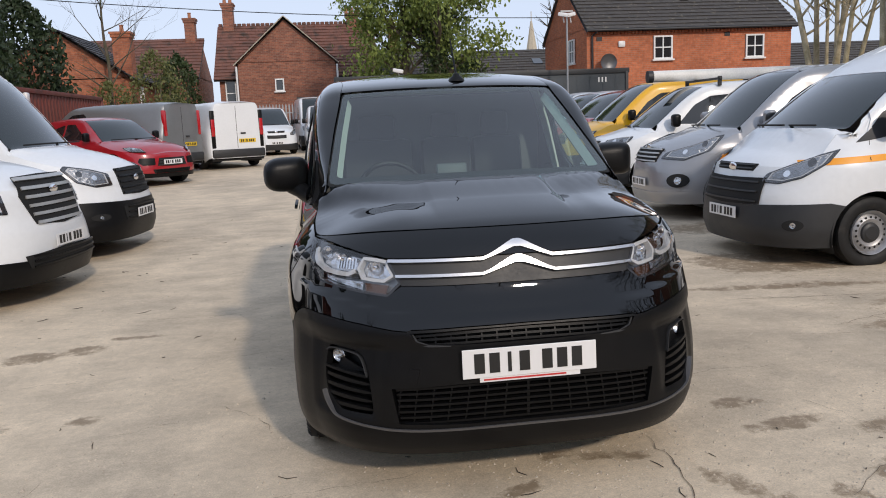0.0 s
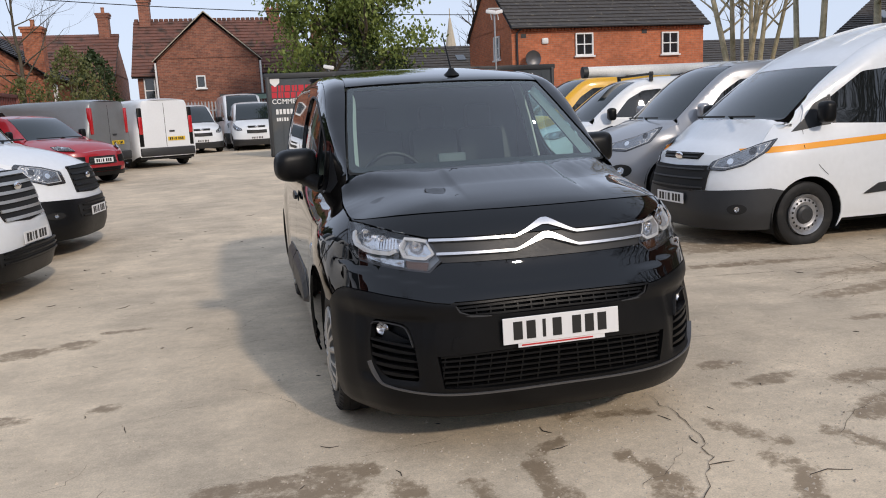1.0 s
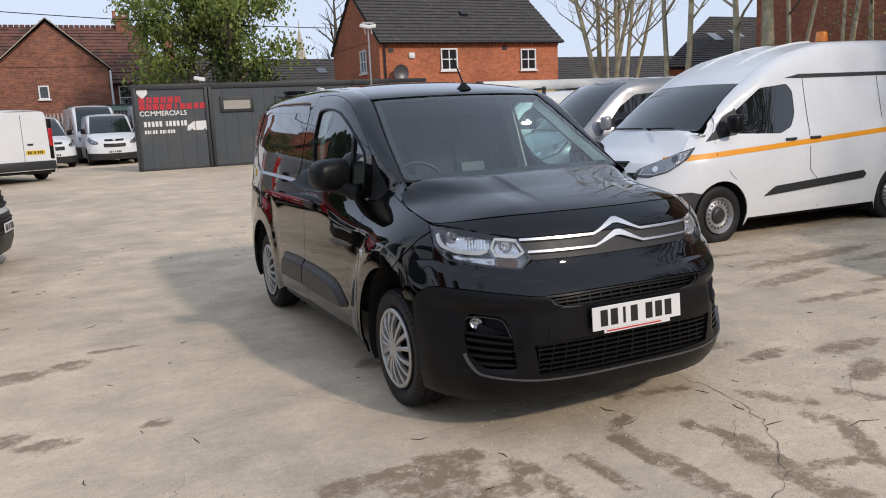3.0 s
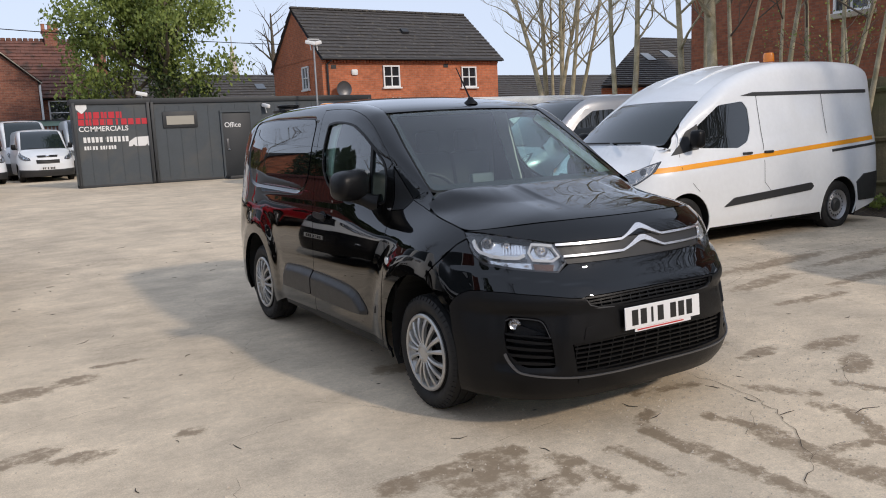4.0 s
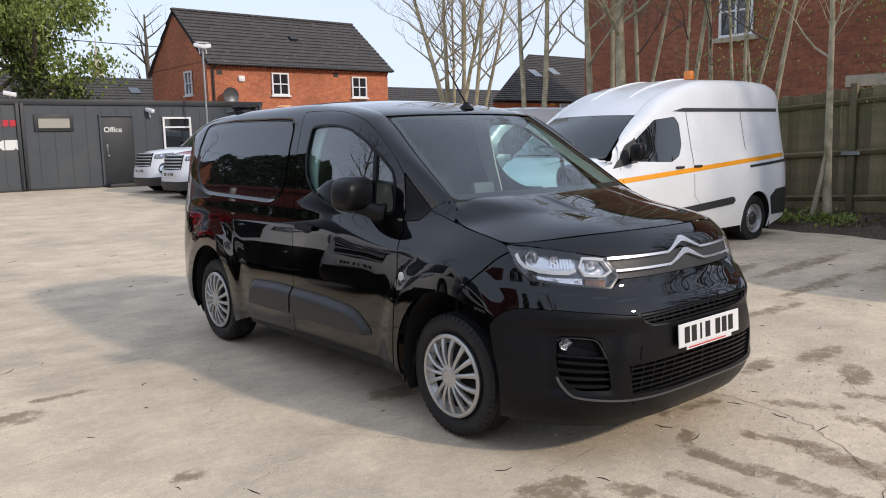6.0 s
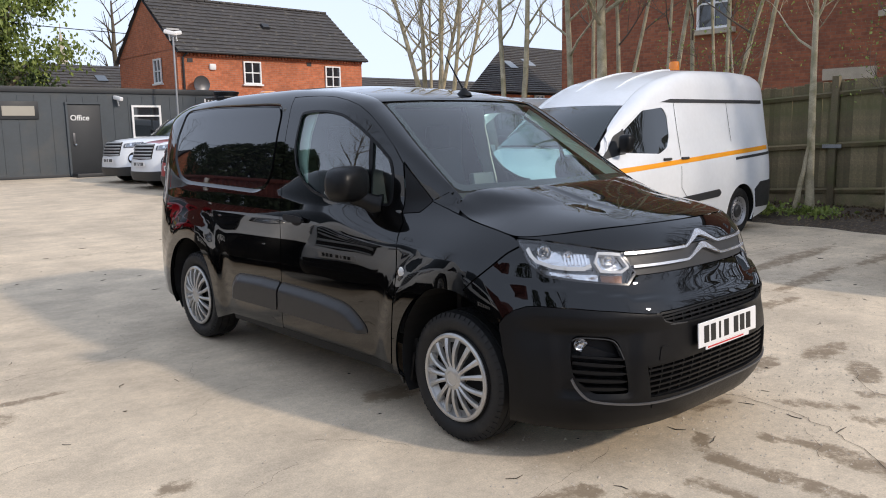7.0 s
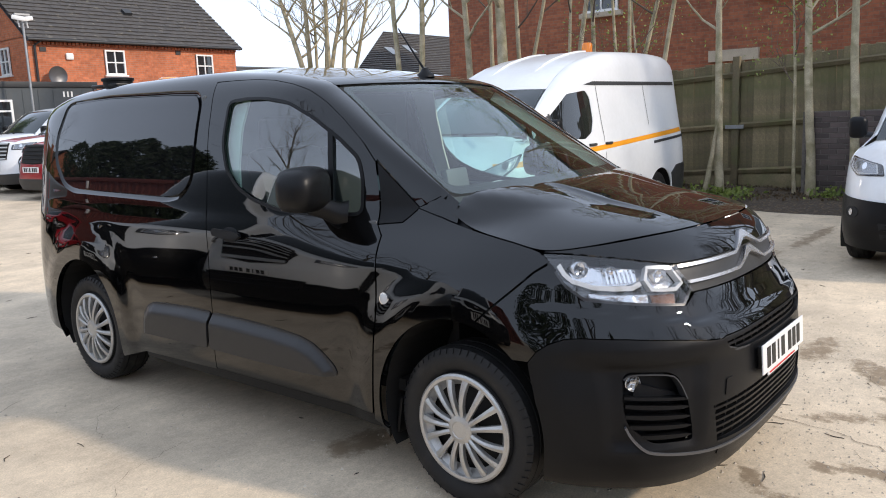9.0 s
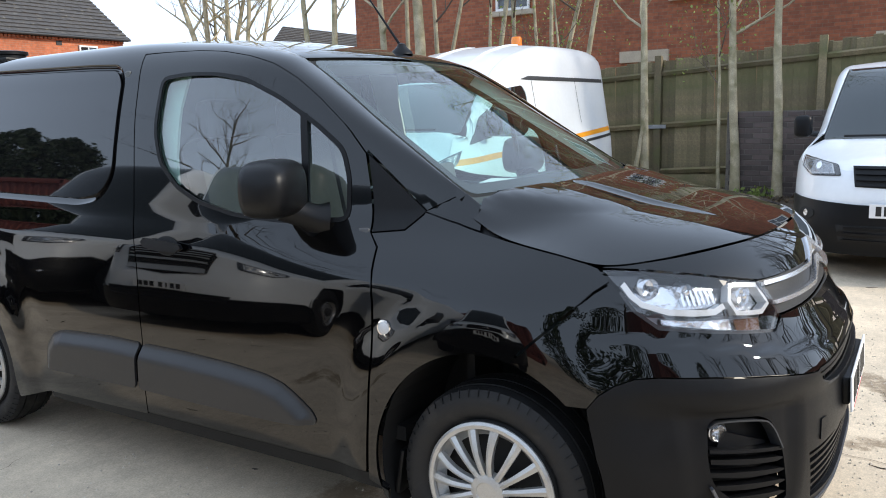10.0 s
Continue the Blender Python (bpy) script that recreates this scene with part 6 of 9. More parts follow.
tube("downpipe", [(-0.12, 37.6, 5.2), (-0.12, 37.62, 0.8)], 0.05, UPVC, ha)
GREEN_TRIM = material("green_trim", (0.30, 0.42, 0.34), 0.6)
lean = thing("lean_to", Matrix.Translation((0.33, 0, -0.6)), "low flat-roofed brick lean-to with pale green fascia", "outbuilding")
wall_mesh("wall", [(-2.0, 36.2), (1.8, 36.2), (1.8, 37.65), (-2.0, 37.65)], 0.4, 3.15, OLD_BRICK, lean)
box("fascia", (4.1, 1.7, 0.22), (-0.1, 36.9, 3.26), GREEN_TRIM, lean)
box("flat_roof", (4.2, 1.8, 0.06), (-0.1, 36.9, 3.40), SLATE, lean)

# small gabled end beside it
he = thing("house", Matrix.Translation((0.33, 0, -0.7)), "narrow brick house end with dark roof", "house")
wall_mesh("wall", [(2.6, 40), (6.0, 40), (6.0, 46), (2.6, 46)], 0.4, 4.4, OLD_BRICK, he)
tiled_slope((2.3, 39.7, 4.3), (6.3, 39.7, 4.3), (6.3, 43, 6.3), (2.3, 43, 6.3), TILE_DARK, he, course=0.35, wide=0.5)
window(he, (3.3, 39.995, 3.6), 0.5, 1.1, "y", -1, 2, 1)
chimney(he, 3.3, 42.8, 5.5, 7.4, 0.55, 0.6, OLD_BRICK, 1)

# brick houses to the far left
hc = thing("house", Matrix.Translation((0.42, 0, -0.66)), "red brick house with blind gable wall and tall chimneys", "house")
wall_mesh("wall", [(-17.5, 33.6), (-9.4, 33.6), (-9.4, 40), (-17.5, 40)], 0.3, 4.55, RUST_BRICK, hc)
bm = bmesh.new()
gable_bm(bm, [(-15.6, 33.6, 4.5), (-9.4, 33.6, 4.5), (-12.4, 33.6, 6.6)], (0, 0.25, 0))
part("gable", bm, RUST_BRICK, hc)
tiled_slope((-9.2, 40, 4.42), (-9.2, 33.4, 4.42), (-12.4, 33.4, 6.72), (-12.4, 40, 6.72), SLATE, hc, course=0.3, wide=0.4)
tiled_slope((-15.8, 33.4, 4.42), (-15.8, 40, 4.42), (-12.4, 40, 6.72), (-12.4, 33.4, 6.72), SLATE, hc, course=0.3, wide=0.4)
chimney(hc, -9.75, 34.4, 4.2, 6.55, 0.75, 0.8, RUST_BRICK, 1)
window(hc, (-9.395, 35.4, 3.6), 0.7, 1.2, "x", 1, 2, 1)
hd = thing("house", Matrix.Translation((0.42, 0, -0.72)), "brick house with long red-brown tiled roof", "house")
wall_mesh("wall", [(-15, 40.5), (-7.6, 40.5), (-7.6, 47), (-15, 47)], 0.4, 5.0, OLD_BRICK, hd)
tiled_slope((-15.2, 40.2, 4.9), (-7.4, 40.2, 4.9), (-7.4, 43.5, 7.25), (-15.2, 43.5, 7.25), TILE_RED, hd, course=0.3, wide=0.45)
bm = bmesh.new()
gable_bm(bm, [(-7.85, 40.5, 4.95), (-7.85, 47, 4.95), (-7.85, 43.5, 7.2)], (0.25, 0, 0))
part("gable", bm, OLD_BRICK, hd)
chimney(hd, -8.1, 43.4, 6.2, 8.3, 0.55, 0.7, OLD_BRICK, 1)

# low dark roofs beyond
for nm, x0, x1, y0, zt, rise, lab in (("house", 6.2, 12.0, 36.5, 3.9, 1.75, "low house with mossy dark tiled roof"), ("house", 20.3, 35, 33, 3.7, 1.6, "long low house with dark tiled roof")):
    hl_ = thing(nm, Matrix.Translation((0.5, 0, -0.6)), lab, "house")
    wall_mesh("wall", [(x0, y0), (x1, y0), (x1, y0 + 6), (x0, y0 + 6)], 0.2, zt, OLD_BRICK, hl_)
    tiled_slope((x0 - 0.2, y0 - 0.2, zt - 0.05), (x1 + 0.2, y0 - 0.2, zt - 0.05), (x1 + 0.2, y0 + 3, zt + rise), (x0 - 0.2, y0 + 3, zt + rise), TILE_DARK, hl_, course=0.3, wide=0.4)
    tiled_slope((x1 + 0.2, y0 + 6.2, zt - 0.05), (x0 - 0.2, y0 + 6.2, zt - 0.05), (x0 - 0.2, y0 + 3, zt + rise), (x1 + 0.2, y0 + 3, zt + rise), TILE_DARK, hl_, course=0.5, wide=0.8)
    if x0 < 10:
        box("roof_window", (0.5, 0.6, 0.06), (10.3, y0 + 1.6, zt + 1.02), PANE, hl_, rot=pose(0, 0, 0, 29))
spire = thing("church_spire", Matrix.Translation((1.2, 0, -1.6)), "slender pale stone church spire on the skyline", "spire")
revolve("shaft", [(1.0, 1.3), (7.5, 1.0), (12.9, 0.10), (13.0, 0.001)], 8, STONE, spire, axis="z", at=(20.6, 80, 0), smooth_=False)
tube("finial", [(20.6, 80, 12.8), (20.6, 80, 13.9)], 0.05, STONE, spire, n=6)

# house with roof lights to the right
h3 = thing("house", Matrix.Translation((0.6, 0, -0.33)), "orange brick house with dark roof and roof lights", "house")
wall_mesh("wall", [(18.1, 20.2), (35.8, 20.2), (35.8, 27), (27.0, 27)], 0.0, 3.36, ORANGE_BRICK, h3)
tiled_slope((17.8, 19.9, 3.32), (36.0, 19.9, 3.32), (36.0, 23.6, 5.72), (23.7, 23.6, 5.72), TILE_DARK, h3, course=0.28, wide=0.34)
for x, y, z in ((22.3, 21.85, 4.65), (23.75, 22.1, 4.81)):
    box("roof_light", (0.5, 0.62, 0.06), (x, y, z), GREY_PAINT, h3, rot=pose(0, 0, 0, 33))
window(h3, (22.3, 20.195, 2.95), 0.6, 0.62, "y", -1, 1, 2)
box("alarm_box", (0.25, 0.08, 0.3), (21.55, 20.16, 3.33), YELLOW_PAINT, h3, bevel=0.03)

# large brick building behind the fence
bb = thing("brick_building", Matrix.Identity(4), "tall red brick building with white windows behind the fence", "building")
wall_mesh("wall", [(16, -3.2), (16, 13.25), (26, 13.25), (26, -3.2)], -0.2, 9.0, DEEP_BRICK, bb)
box("flat_roof", (10.6, 17.0, 0.3), (21, 5.02, 9.15), SLATE, bb)
for y, z in ((8.2, 4.62), (3.6, 4.6), (-1.0, 4.6)):
    window(bb, (15.995, y, z), 0.95, 1.3, "x", -1, 2, 2)
    box("stone_sill", (0.16, 1.2, 0.12), (15.94, y, z - 0.72), STONE, bb)
box("stone_lintel", (0.14, 1.15, 0.26), (15.94, 4.77, 2.62), STONE, bb)
box("stone_lintel", (0.14, 1.15, 0.26), (15.94, -0.6, 2.70), STONE, bb)

# ---- office containers ----
ANTHRACITE = material("anthracite_paint", (0.050, 0.062, 0.072), 0.55, vary=0.12, scale=1.5, stain=(0.085, 0.085, 0.08), stain_scale=1.2, stain_at=(0.52, 0.8))
CONT_DARK = material("container_trim", (0.026, 0.029, 0.032), 0.55, vary=0.1, scale=4)
SIGN_RED = material("sign_red", (0.50, 0.015, 0.03), 0.5)
SIGN_WHITE = material("sign_white", (0.72, 0.72, 0.71), 0.5)
CY = 22.0


def container(x0, x1, y0, depth, z0, z1, label, mat=ANTHRACITE, trim=CONT_DARK, pitch=0.42):
    c = thing("cabin", Matrix.Identity(4), label, "container cabin")
    box("shell", (x1 - x0, depth, z1 - z0 - 0.1), ((x0 + x1) / 2, y0 + depth / 2, (z0 + z1) / 2), mat, c)
    box("roof_rim", (x1 - x0 + 0.08, depth + 0.10, 0.16), ((x0 + x1) / 2, y0 + depth / 2, z1 - 0.02), trim, c, bevel=0.01)
    box("base_rail", (x1 - x0, depth + 0.04, 0.10), ((x0 + x1) / 2, y0 + depth / 2, z0 + 0.05), trim, c, bevel=0.01)
    for x in (x0 + 0.05, x1 - 0.05):
        box("corner_post", (0.10, 0.10, z1 - z0 - 0.1), (x, y0 - 0.01, (z0 + z1) / 2), trim, c, bevel=0.01)
        box("lock_rod", (0.04, 0.06, 0.3), (x, y0 - 0.06, z0 + 0.25), trim, c)
    n = int((x1 - x0) / pitch)
    for i in range(1, n):
        box("panel_rib", (0.022, 0.016, z1 - z0 - 0.36), (x0 + (x1 - x0) * i / n, y0 - 0.006, (z0 + z1) / 2), mat, c)
    return c


z0, z1 = 0.30, 2.87
sign_box = container(-0.22, 1.97, CY, 0.5, z0, z1, "dark grey container end with painted company lettering")
office = container(2.0, 9.5, CY + 0.05, 2.5, z0, z1, "long dark grey office container with door and windows")
front = lambda x, z, y=CY - 0.012: Matrix.Translation((x, y, z)) @ pose(0, 0, 0, 90)
for i in range(6):
    bars("name_bar", [(0.21 * i, 0.0, 0.165, 0.19)], front(0.02, 2.455) @ pose(0, 0, 0, -90), SIGN_RED, sign_box)
for i in range(10):
    bars("name_bar", [(0.198 * i, 0.0, 0.06 if i == 5 else 0.16, 0.18)], front(0.01, 2.25) @ pose(0, 0, 0, -90), SIGN_RED, sign_box)
lettering("lettering", "COMMERCIALS", 0.205, front(-0.08, 1.985), SIGN_WHITE, sign_box, bold=0.004)
for i in range(11):
    bars("phone_bar", [(0.112 * i + (0.06 if i > 4 else 0), 0, 0.08, 0.16)], front(0.06, 1.735) @ pose(0, 0, 0, -90), SIGN_WHITE, sign_box)
for i in range(11):
    bars("phone_bar", [(0.078 * i + (0.05 if i > 4 else 0), 0, 0.054, 0.11)], front(0.05, 1.495) @ pose(0, 0, 0, -90), SIGN_WHITE, sign_box)
for i in range(6):
    bars("side_bar", [(0, -0.1 * i, 0.04, 0.06)], front(-0.145, 2.30) @ pose(0, 0, 0, -90), SIGN_WHITE, sign_box)
extruded("shield", rounded([(-0.15, 0.13), (0.15, 0.13), (0.15, -0.02), (0.0, -0.16), (-0.15, -0.02)], 0.03, 3), -0.01, Matrix.Translation((0.05, CY - 0.004, 2.66)), SIGN_WHITE, sign_box)
van_sign = [(0.0, 0.0), (0.02, 0.12), (0.09, 0.17), (0.18, 0.23), (0.52, 0.24), (0.54, 0.0), (0.46, 0.0), (0.43, 0.05), (0.39, 0.0), (0.16, 0.0), (0.12, 0.05), (0.08, 0.0)]
extruded("van_emblem", van_sign, -0.008, Matrix.Translation((1.27, CY - 0.004, 1.50)) @ Matrix.Diagonal((1.25, 1, 1.2, 1)), SIGN_WHITE, sign_box)
box("floor_bracket", (0.12, 0.1, 0.10), (0.9, CY + 0.1, 0.26), CCTV_WHITE, sign_box)


def casing(parent, x, y, z, turn):
    cv = new("security_camera")
    cv.parent = parent
    rot = pose(0, 0, 0, 12, 0, turn)
    box("housing", (0.12, 0.34, 0.12), (x, y, z), CCTV_WHITE, cv, bevel=0.03, rot=rot)
    tube("bracket", [(x, y + 0.05, z - 0.05), (x + 0.05, y + 0.12, z - 0.22)], 0.02, CCTV_WHITE, cv, n=6)


casing(sign_box, 1.78, CY - 0.05, 3.06, 70)
for i in range(3):
    bars("wall_bar", [(0.12 * i, 0, 0.05, 0.16)], front(8.48, 2.567, CY + 0.03) @ pose(0, 0, 0, -90), SIGN_WHITE, office)
casing(office, 5.62, CY - 0.12, 2.62, 20)
wn_ = new("window")
wn_.parent = office
BLIND = material("pale_blind", (0.36, 0.34, 0.29), 0.8)
box("frame", (1.06, 0.05, 0.50), (2.87, CY + 0.03, 2.26), CONT_DARK, wn_, bevel=0.01)
box("pane", (0.84, 0.03, 0.27), (2.87, CY + 0.005, 2.24), BLIND, wn_)
dr_ = new("office_door")
dr_.parent = office
box("leaf", (0.92, 0.05, 2.06), (4.64, CY + 0.02, 1.38), CONT_DARK, dr_, bevel=0.006)
bm = bmesh.new()
for x in (4.15, 5.13):
    box_bm(bm, (0.06, 0.07, 2.16), (x, CY + 0.02, 1.42))
box_bm(bm, (1.06, 0.09, 0.06), (4.64, CY + 0.02, 2.47))
part("frame", bm, ANTHRACITE, dr_)
box("lock_plate", (0.07, 0.03, 0.32), (4.30, CY - 0.02, 1.44), SATIN, dr_, bevel=0.006)
box("door_handle", (0.05, 0.06, 0.04), (4.32, CY - 0.04, 1.26), CHROME, dr_)
lettering("lettering", "Office", 0.22, front(4.230, 1.970, CY - 0.015), SIGN_WHITE, dr_, bold=0.003)
box("door_step", (1.3, 0.5, 0.16), (4.8, CY - 0.3, 0.34), GREY_PLASTIC, office, bevel=0.01)
window(office, (6.50, CY + 0.045, 1.91), 0.92, 1.02, "y", -1, 1, 1)
bm = bmesh.new()
box_bm(bm, (0.8, 0.06, 0.05), (6.50, CY - 0.0, 2.10))
part("window_bar", bm, UPVC, office)
pole = thing("camera_pole", Matrix.Identity(4), "slim grey metal pole carrying white security cameras", "pole")
tube("pole", [(7.08, CY - 1.0, 0.2), (7.08, CY - 1.0, 4.6)], 0.03, POST_METAL, pole, n=12)
casing(pole, 6.96, CY - 1.05, 4.55, 60)
casing(pole, 7.20, CY - 1.01, 4.55, -70)
box("bracket", (0.40, 0.05, 0.05), (7.08, CY - 1.0, 4.66), POST_METAL, pole)
# red container to the left
CONT_RED = material("oxide_red", (0.17, 0.042, 0.030), 0.6, vary=0.15, scale=2, stain=(0.10, 0.035, 0.025), stain_scale=2, stain_at=(0.55, 0.75))


def corrugated(x, y0, y1, depth, z0, z1, label):
    c = thing("shipping_container", Matrix.Identity(4), label, "container")
    pts, y, k = [], y0 + 0.1, 0
    while y < y1 - 0.1:
        pts += [(x, y), (x, y + 0.07), (x - 0.036, y + 0.105), (x - 0.036, y + 0.175), (x, y + 0.21)]
        y += 0.28
    bm = bmesh.new()
    a = [bm.verts.new((px, py, z0)) for px, py in pts]
    b = [bm.verts.new((px, py, z1)) for px, py in pts]
    for i in range(len(pts) - 1):
        bm.faces.new((a[i], a[i + 1], b[i + 1], b[i]))
    part("side", bm, CONT_RED, c)
    box("core", (depth - 0.1, y1 - y0, z1 - z0 - 0.02), (x - depth / 2 - 0.04, (y0 + y1) / 2, (z0 + z1) / 2), CONT_RED, c)
    for z in (z0 + 0.06, z1 - 0.05):
        box("rail", (0.10, y1 - y0, 0.12), (x, (y0 + y1) / 2, z), CONT_RED, c, bevel=0.01)
    for y in (y0 + 0.06, y1 - 0.06):
        box("corner_post", (0.14, 0.14, z1 - z0), (x - 0.02, y, (z0 + z1) / 2), CONT_RED, c, bevel=0.01)
    return c


rc = corrugated(-8.3, 13.6, 25.8, 2.4, 0.12, 2.72, "oxide red shipping container with corrugated sides")
box("flood_light", (0.12, 0.22, 0.3), (-8.2, 18.3, 2.45), CCTV_WHITE, rc, bevel=0.04)
corrugated(-8.6, 0.5, 12.7, 2.4, -0.05, 2.55, "oxide red shipping container at the edge of the yard")
corrugated(-8.7, -12.3, -6.2, 2.4, -0.05, 2.55, "oxide red shipping container at the edge of the yard")
# palisade behind the far vans
pal = thing("palisade_fence", Matrix.Identity(4), "grey steel palisade fence behind the parked vans", "fence")
proto = None
for i in range(52):
    x = -5.2 + 0.155 * i
    if proto is None:
        proto = extruded("pale", [(-0.035, 0.0), (0.035, 0.0), (0.035, 2.15), (0.0, 2.25), (-0.035, 2.15)], 0.02, Matrix.Identity(4), POST_METAL, pal)
        ob = proto
    else:
        ob = new("pale", proto.data)
        ob.parent = pal
    ob.location = (x + 0.3, 36.0, 0.3)
for z in (0.8, 2.1):
    box("rail", (8.2, 0.05, 0.05), (-0.8, 36.05, z), POST_METAL, pal)
# overhead line
tube("overhead_cable", [(-16 + 32 * t, 30 + 2 * t, 7.2 - 1.4 * t - 3.6 * t * (1 - t) * 0.55) for t in np.linspace(0, 1, 24)], 0.018, DARK, None, n=5)
tagged(bpy.data.objects["overhead_cable"], "thin black overhead cable strung between the houses", "cable")

# ---- timber fence, planting bed and low brick wall ----
FENCE_WOOD = material("weathered_wood", (0.20, 0.160, 0.092), 0.85, vary=0.3, scale=5, random=0.3, stain=(0.125, 0.132, 0.050), stain_scale=2.2, stain_at=(0.45, 0.75), bump=0.4, bump_scale=30)
fence = thing("timber_fence", Matrix.Identity(4), "weathered brown board fence with posts and rails", "fence")
fx = lambda y: 10.25 + 0.10 * (y - 2.4)
ft = lambda y: 2.34 - 0.055 * (y - 0)
r = random.Random(9)
protos = []
for k in range(5):
    bm = bmesh.new()
    h = 2.0
    box_bm(bm, (0.02, 0.112 + 0.003 * k, h), (0, 0, h / 2), 0.003, 1)
    for v in bm.verts:
        if v.co.z > 1:
            v.co.z += r.uniform(-0.012, 0.012)
    protos.append(part("board", bm, FENCE_WOOD, fence))
boards = 0
y = -5.0
while y < 8.5:
    if boards < 5:
        ob = protos[boards]
    else:
        ob = new("board", protos[boards % 5].data)
        ob.parent = fence
    ob.location = (fx(y) + r.uniform(-0.006, 0.006), y, 0.10 + (ft(y) - 2.12) + r.uniform(-0.02, 0.02))
    ob.rotation_euler = (radians(r.uniform(-0.5, 0.5)), 0, radians(-5.7 + 9 + r.uniform(-1.5, 1.5)))
    boards += 1
    y += 0.1045
for yy in np.arange(-4.6, 8.5, 2.45):
    box("post", (0.10, 0.11, 2.25), (fx(yy) - 0.06, yy, ft(yy) - 1.06), FENCE_WOOD, fence, bevel=0.006)
for dz in (-0.22, -1.05, -1.80):
    for ya, yb in zip(np.arange(-4.6, 6.1, 2.45), np.arange(-4.6, 6.1, 2.45) + 2.45):
        bm = bmesh.new()
        p0, p1 = Vector((fx(ya) - 0.045, ya, ft(ya) + dz)), Vector((fx(yb) - 0.045, yb, ft(yb) + dz))
        tube_bm(bm, [p0, p1], 0.045, 4)
        part("rail", bm, FENCE_WOOD, fence)
for ya in np.arange(-4.6, 8.0, 2.45):
    box("gravel_board", (0.035, 2.44, 0.30), (fx(ya + 1.22) - 0.02, ya + 1.22, 0.10 + 0.10), FENCE_WOOD, fence, bevel=0.004, rot=pose(0, 0, 0, 0, 0, -5.7))
box("bracket", (0.03, 0.30, 0.06), (fx(2.75) - 0.12, 2.75, 1.12), POST_METAL, fence)
BLUE_BRICK = material("dark_brick", (0.070, 0.052, 0.048), 0.7, vary=0.25, scale=12, random=0.45)
MORTAR = material("mortar", (0.115, 0.103, 0.09), 0.9, vary=0.5, scale=9)
low_wall = thing("brick_wall", Matrix.Identity(4), "low dark brick wall in front of the board fence", "wall")
wx = lambda y: 9.25 + 0.10 * (y - 1.4)
bm = bmesh.new()
box_bm(bm, (0.19, 4.6, 1.22), (0, 0, 0.61))
core = part("mortar_bed", bm, MORTAR, low_wall)
core.matrix_local = Matrix.Translation((wx(-0.85) + 0.09, -0.85, 0.12)) @ pose(0, 0, 0, 0, 0, -5.7)
bm = bmesh.new()
box_bm(bm, (0.205, 0.215, 0.065), (0, 0, 0), 0.004, 1)
bproto = part("brick", bm, BLUE_BRICK, low_wall)
n = 0
for row in range(16):
    for i in range(20):
        yy = 1.40 - 0.11 - 0.225 * i - (0.1125 if row % 2 else 0)
        ob = bproto if n == 0 else new("brick", bproto.data)
        ob.parent = low_wall
        ob.location = (wx(yy) + 0.09 + r.uniform(-0.003, 0.003), yy, 0.155 + 0.076 * row)
        ob.rotation_euler = (0, 0, radians(-5.7 + r.uniform(-0.6, 0.6)))
        n += 1
SOIL = material("bed_soil", (0.055, 0.040, 0.028), 0.95, vary=0.4, scale=14, bump=0.8, bump_scale=30, stain=(0.12, 0.085, 0.05), stain_scale=22, stain_at=(0.5, 0.65))
bm = bmesh.new()
rows = []
for j in range(110):
    yy = -5 + 0.125 * j
    row = []
    for i in range(16):
        t = i / 15
        x = 8.15 + 0.10 * (yy - 2.4) + 2.3 * t + 0.08 * noise.noise((yy * 1.3, i * 0.2, 7)) * (1 - t)
        row.append(bm.verts.new((x, yy, -0.02 + 0.16 * smooth(t * 4) * 1.0 + 0.05 * noise.noise((x * 2.5, yy * 2.5, 1)) * (1 if i else 0))))
    rows.append(row)
for p, q in zip(rows, rows[1:]):
    for i in range(15):
        bm.faces.new((p[i], p[i + 1], q[i + 1], q[i]))
tagged(part("planting_bed", bm, SOIL, None, smooth_=True), "bare soil bed with leaf litter along the fence", "planting bed", kind="structure")

# unseen brick wall, added behind the first camera place to bound the paint's reflections
bw = thing("boundary_wall", Matrix.Identity(4), "unseen plain brick wall added to close off the reflections", "wall", kind="structure")
wall_mesh("wall", [(-16, -13.3), (16, -13.3), (16, -13.0), (-16, -13.0)], -0.1, 2.3, OLD_BRICK, bw)
box("coping", (32.0, 0.38, 0.08), (0, -13.15, 2.34), STONE, bw)
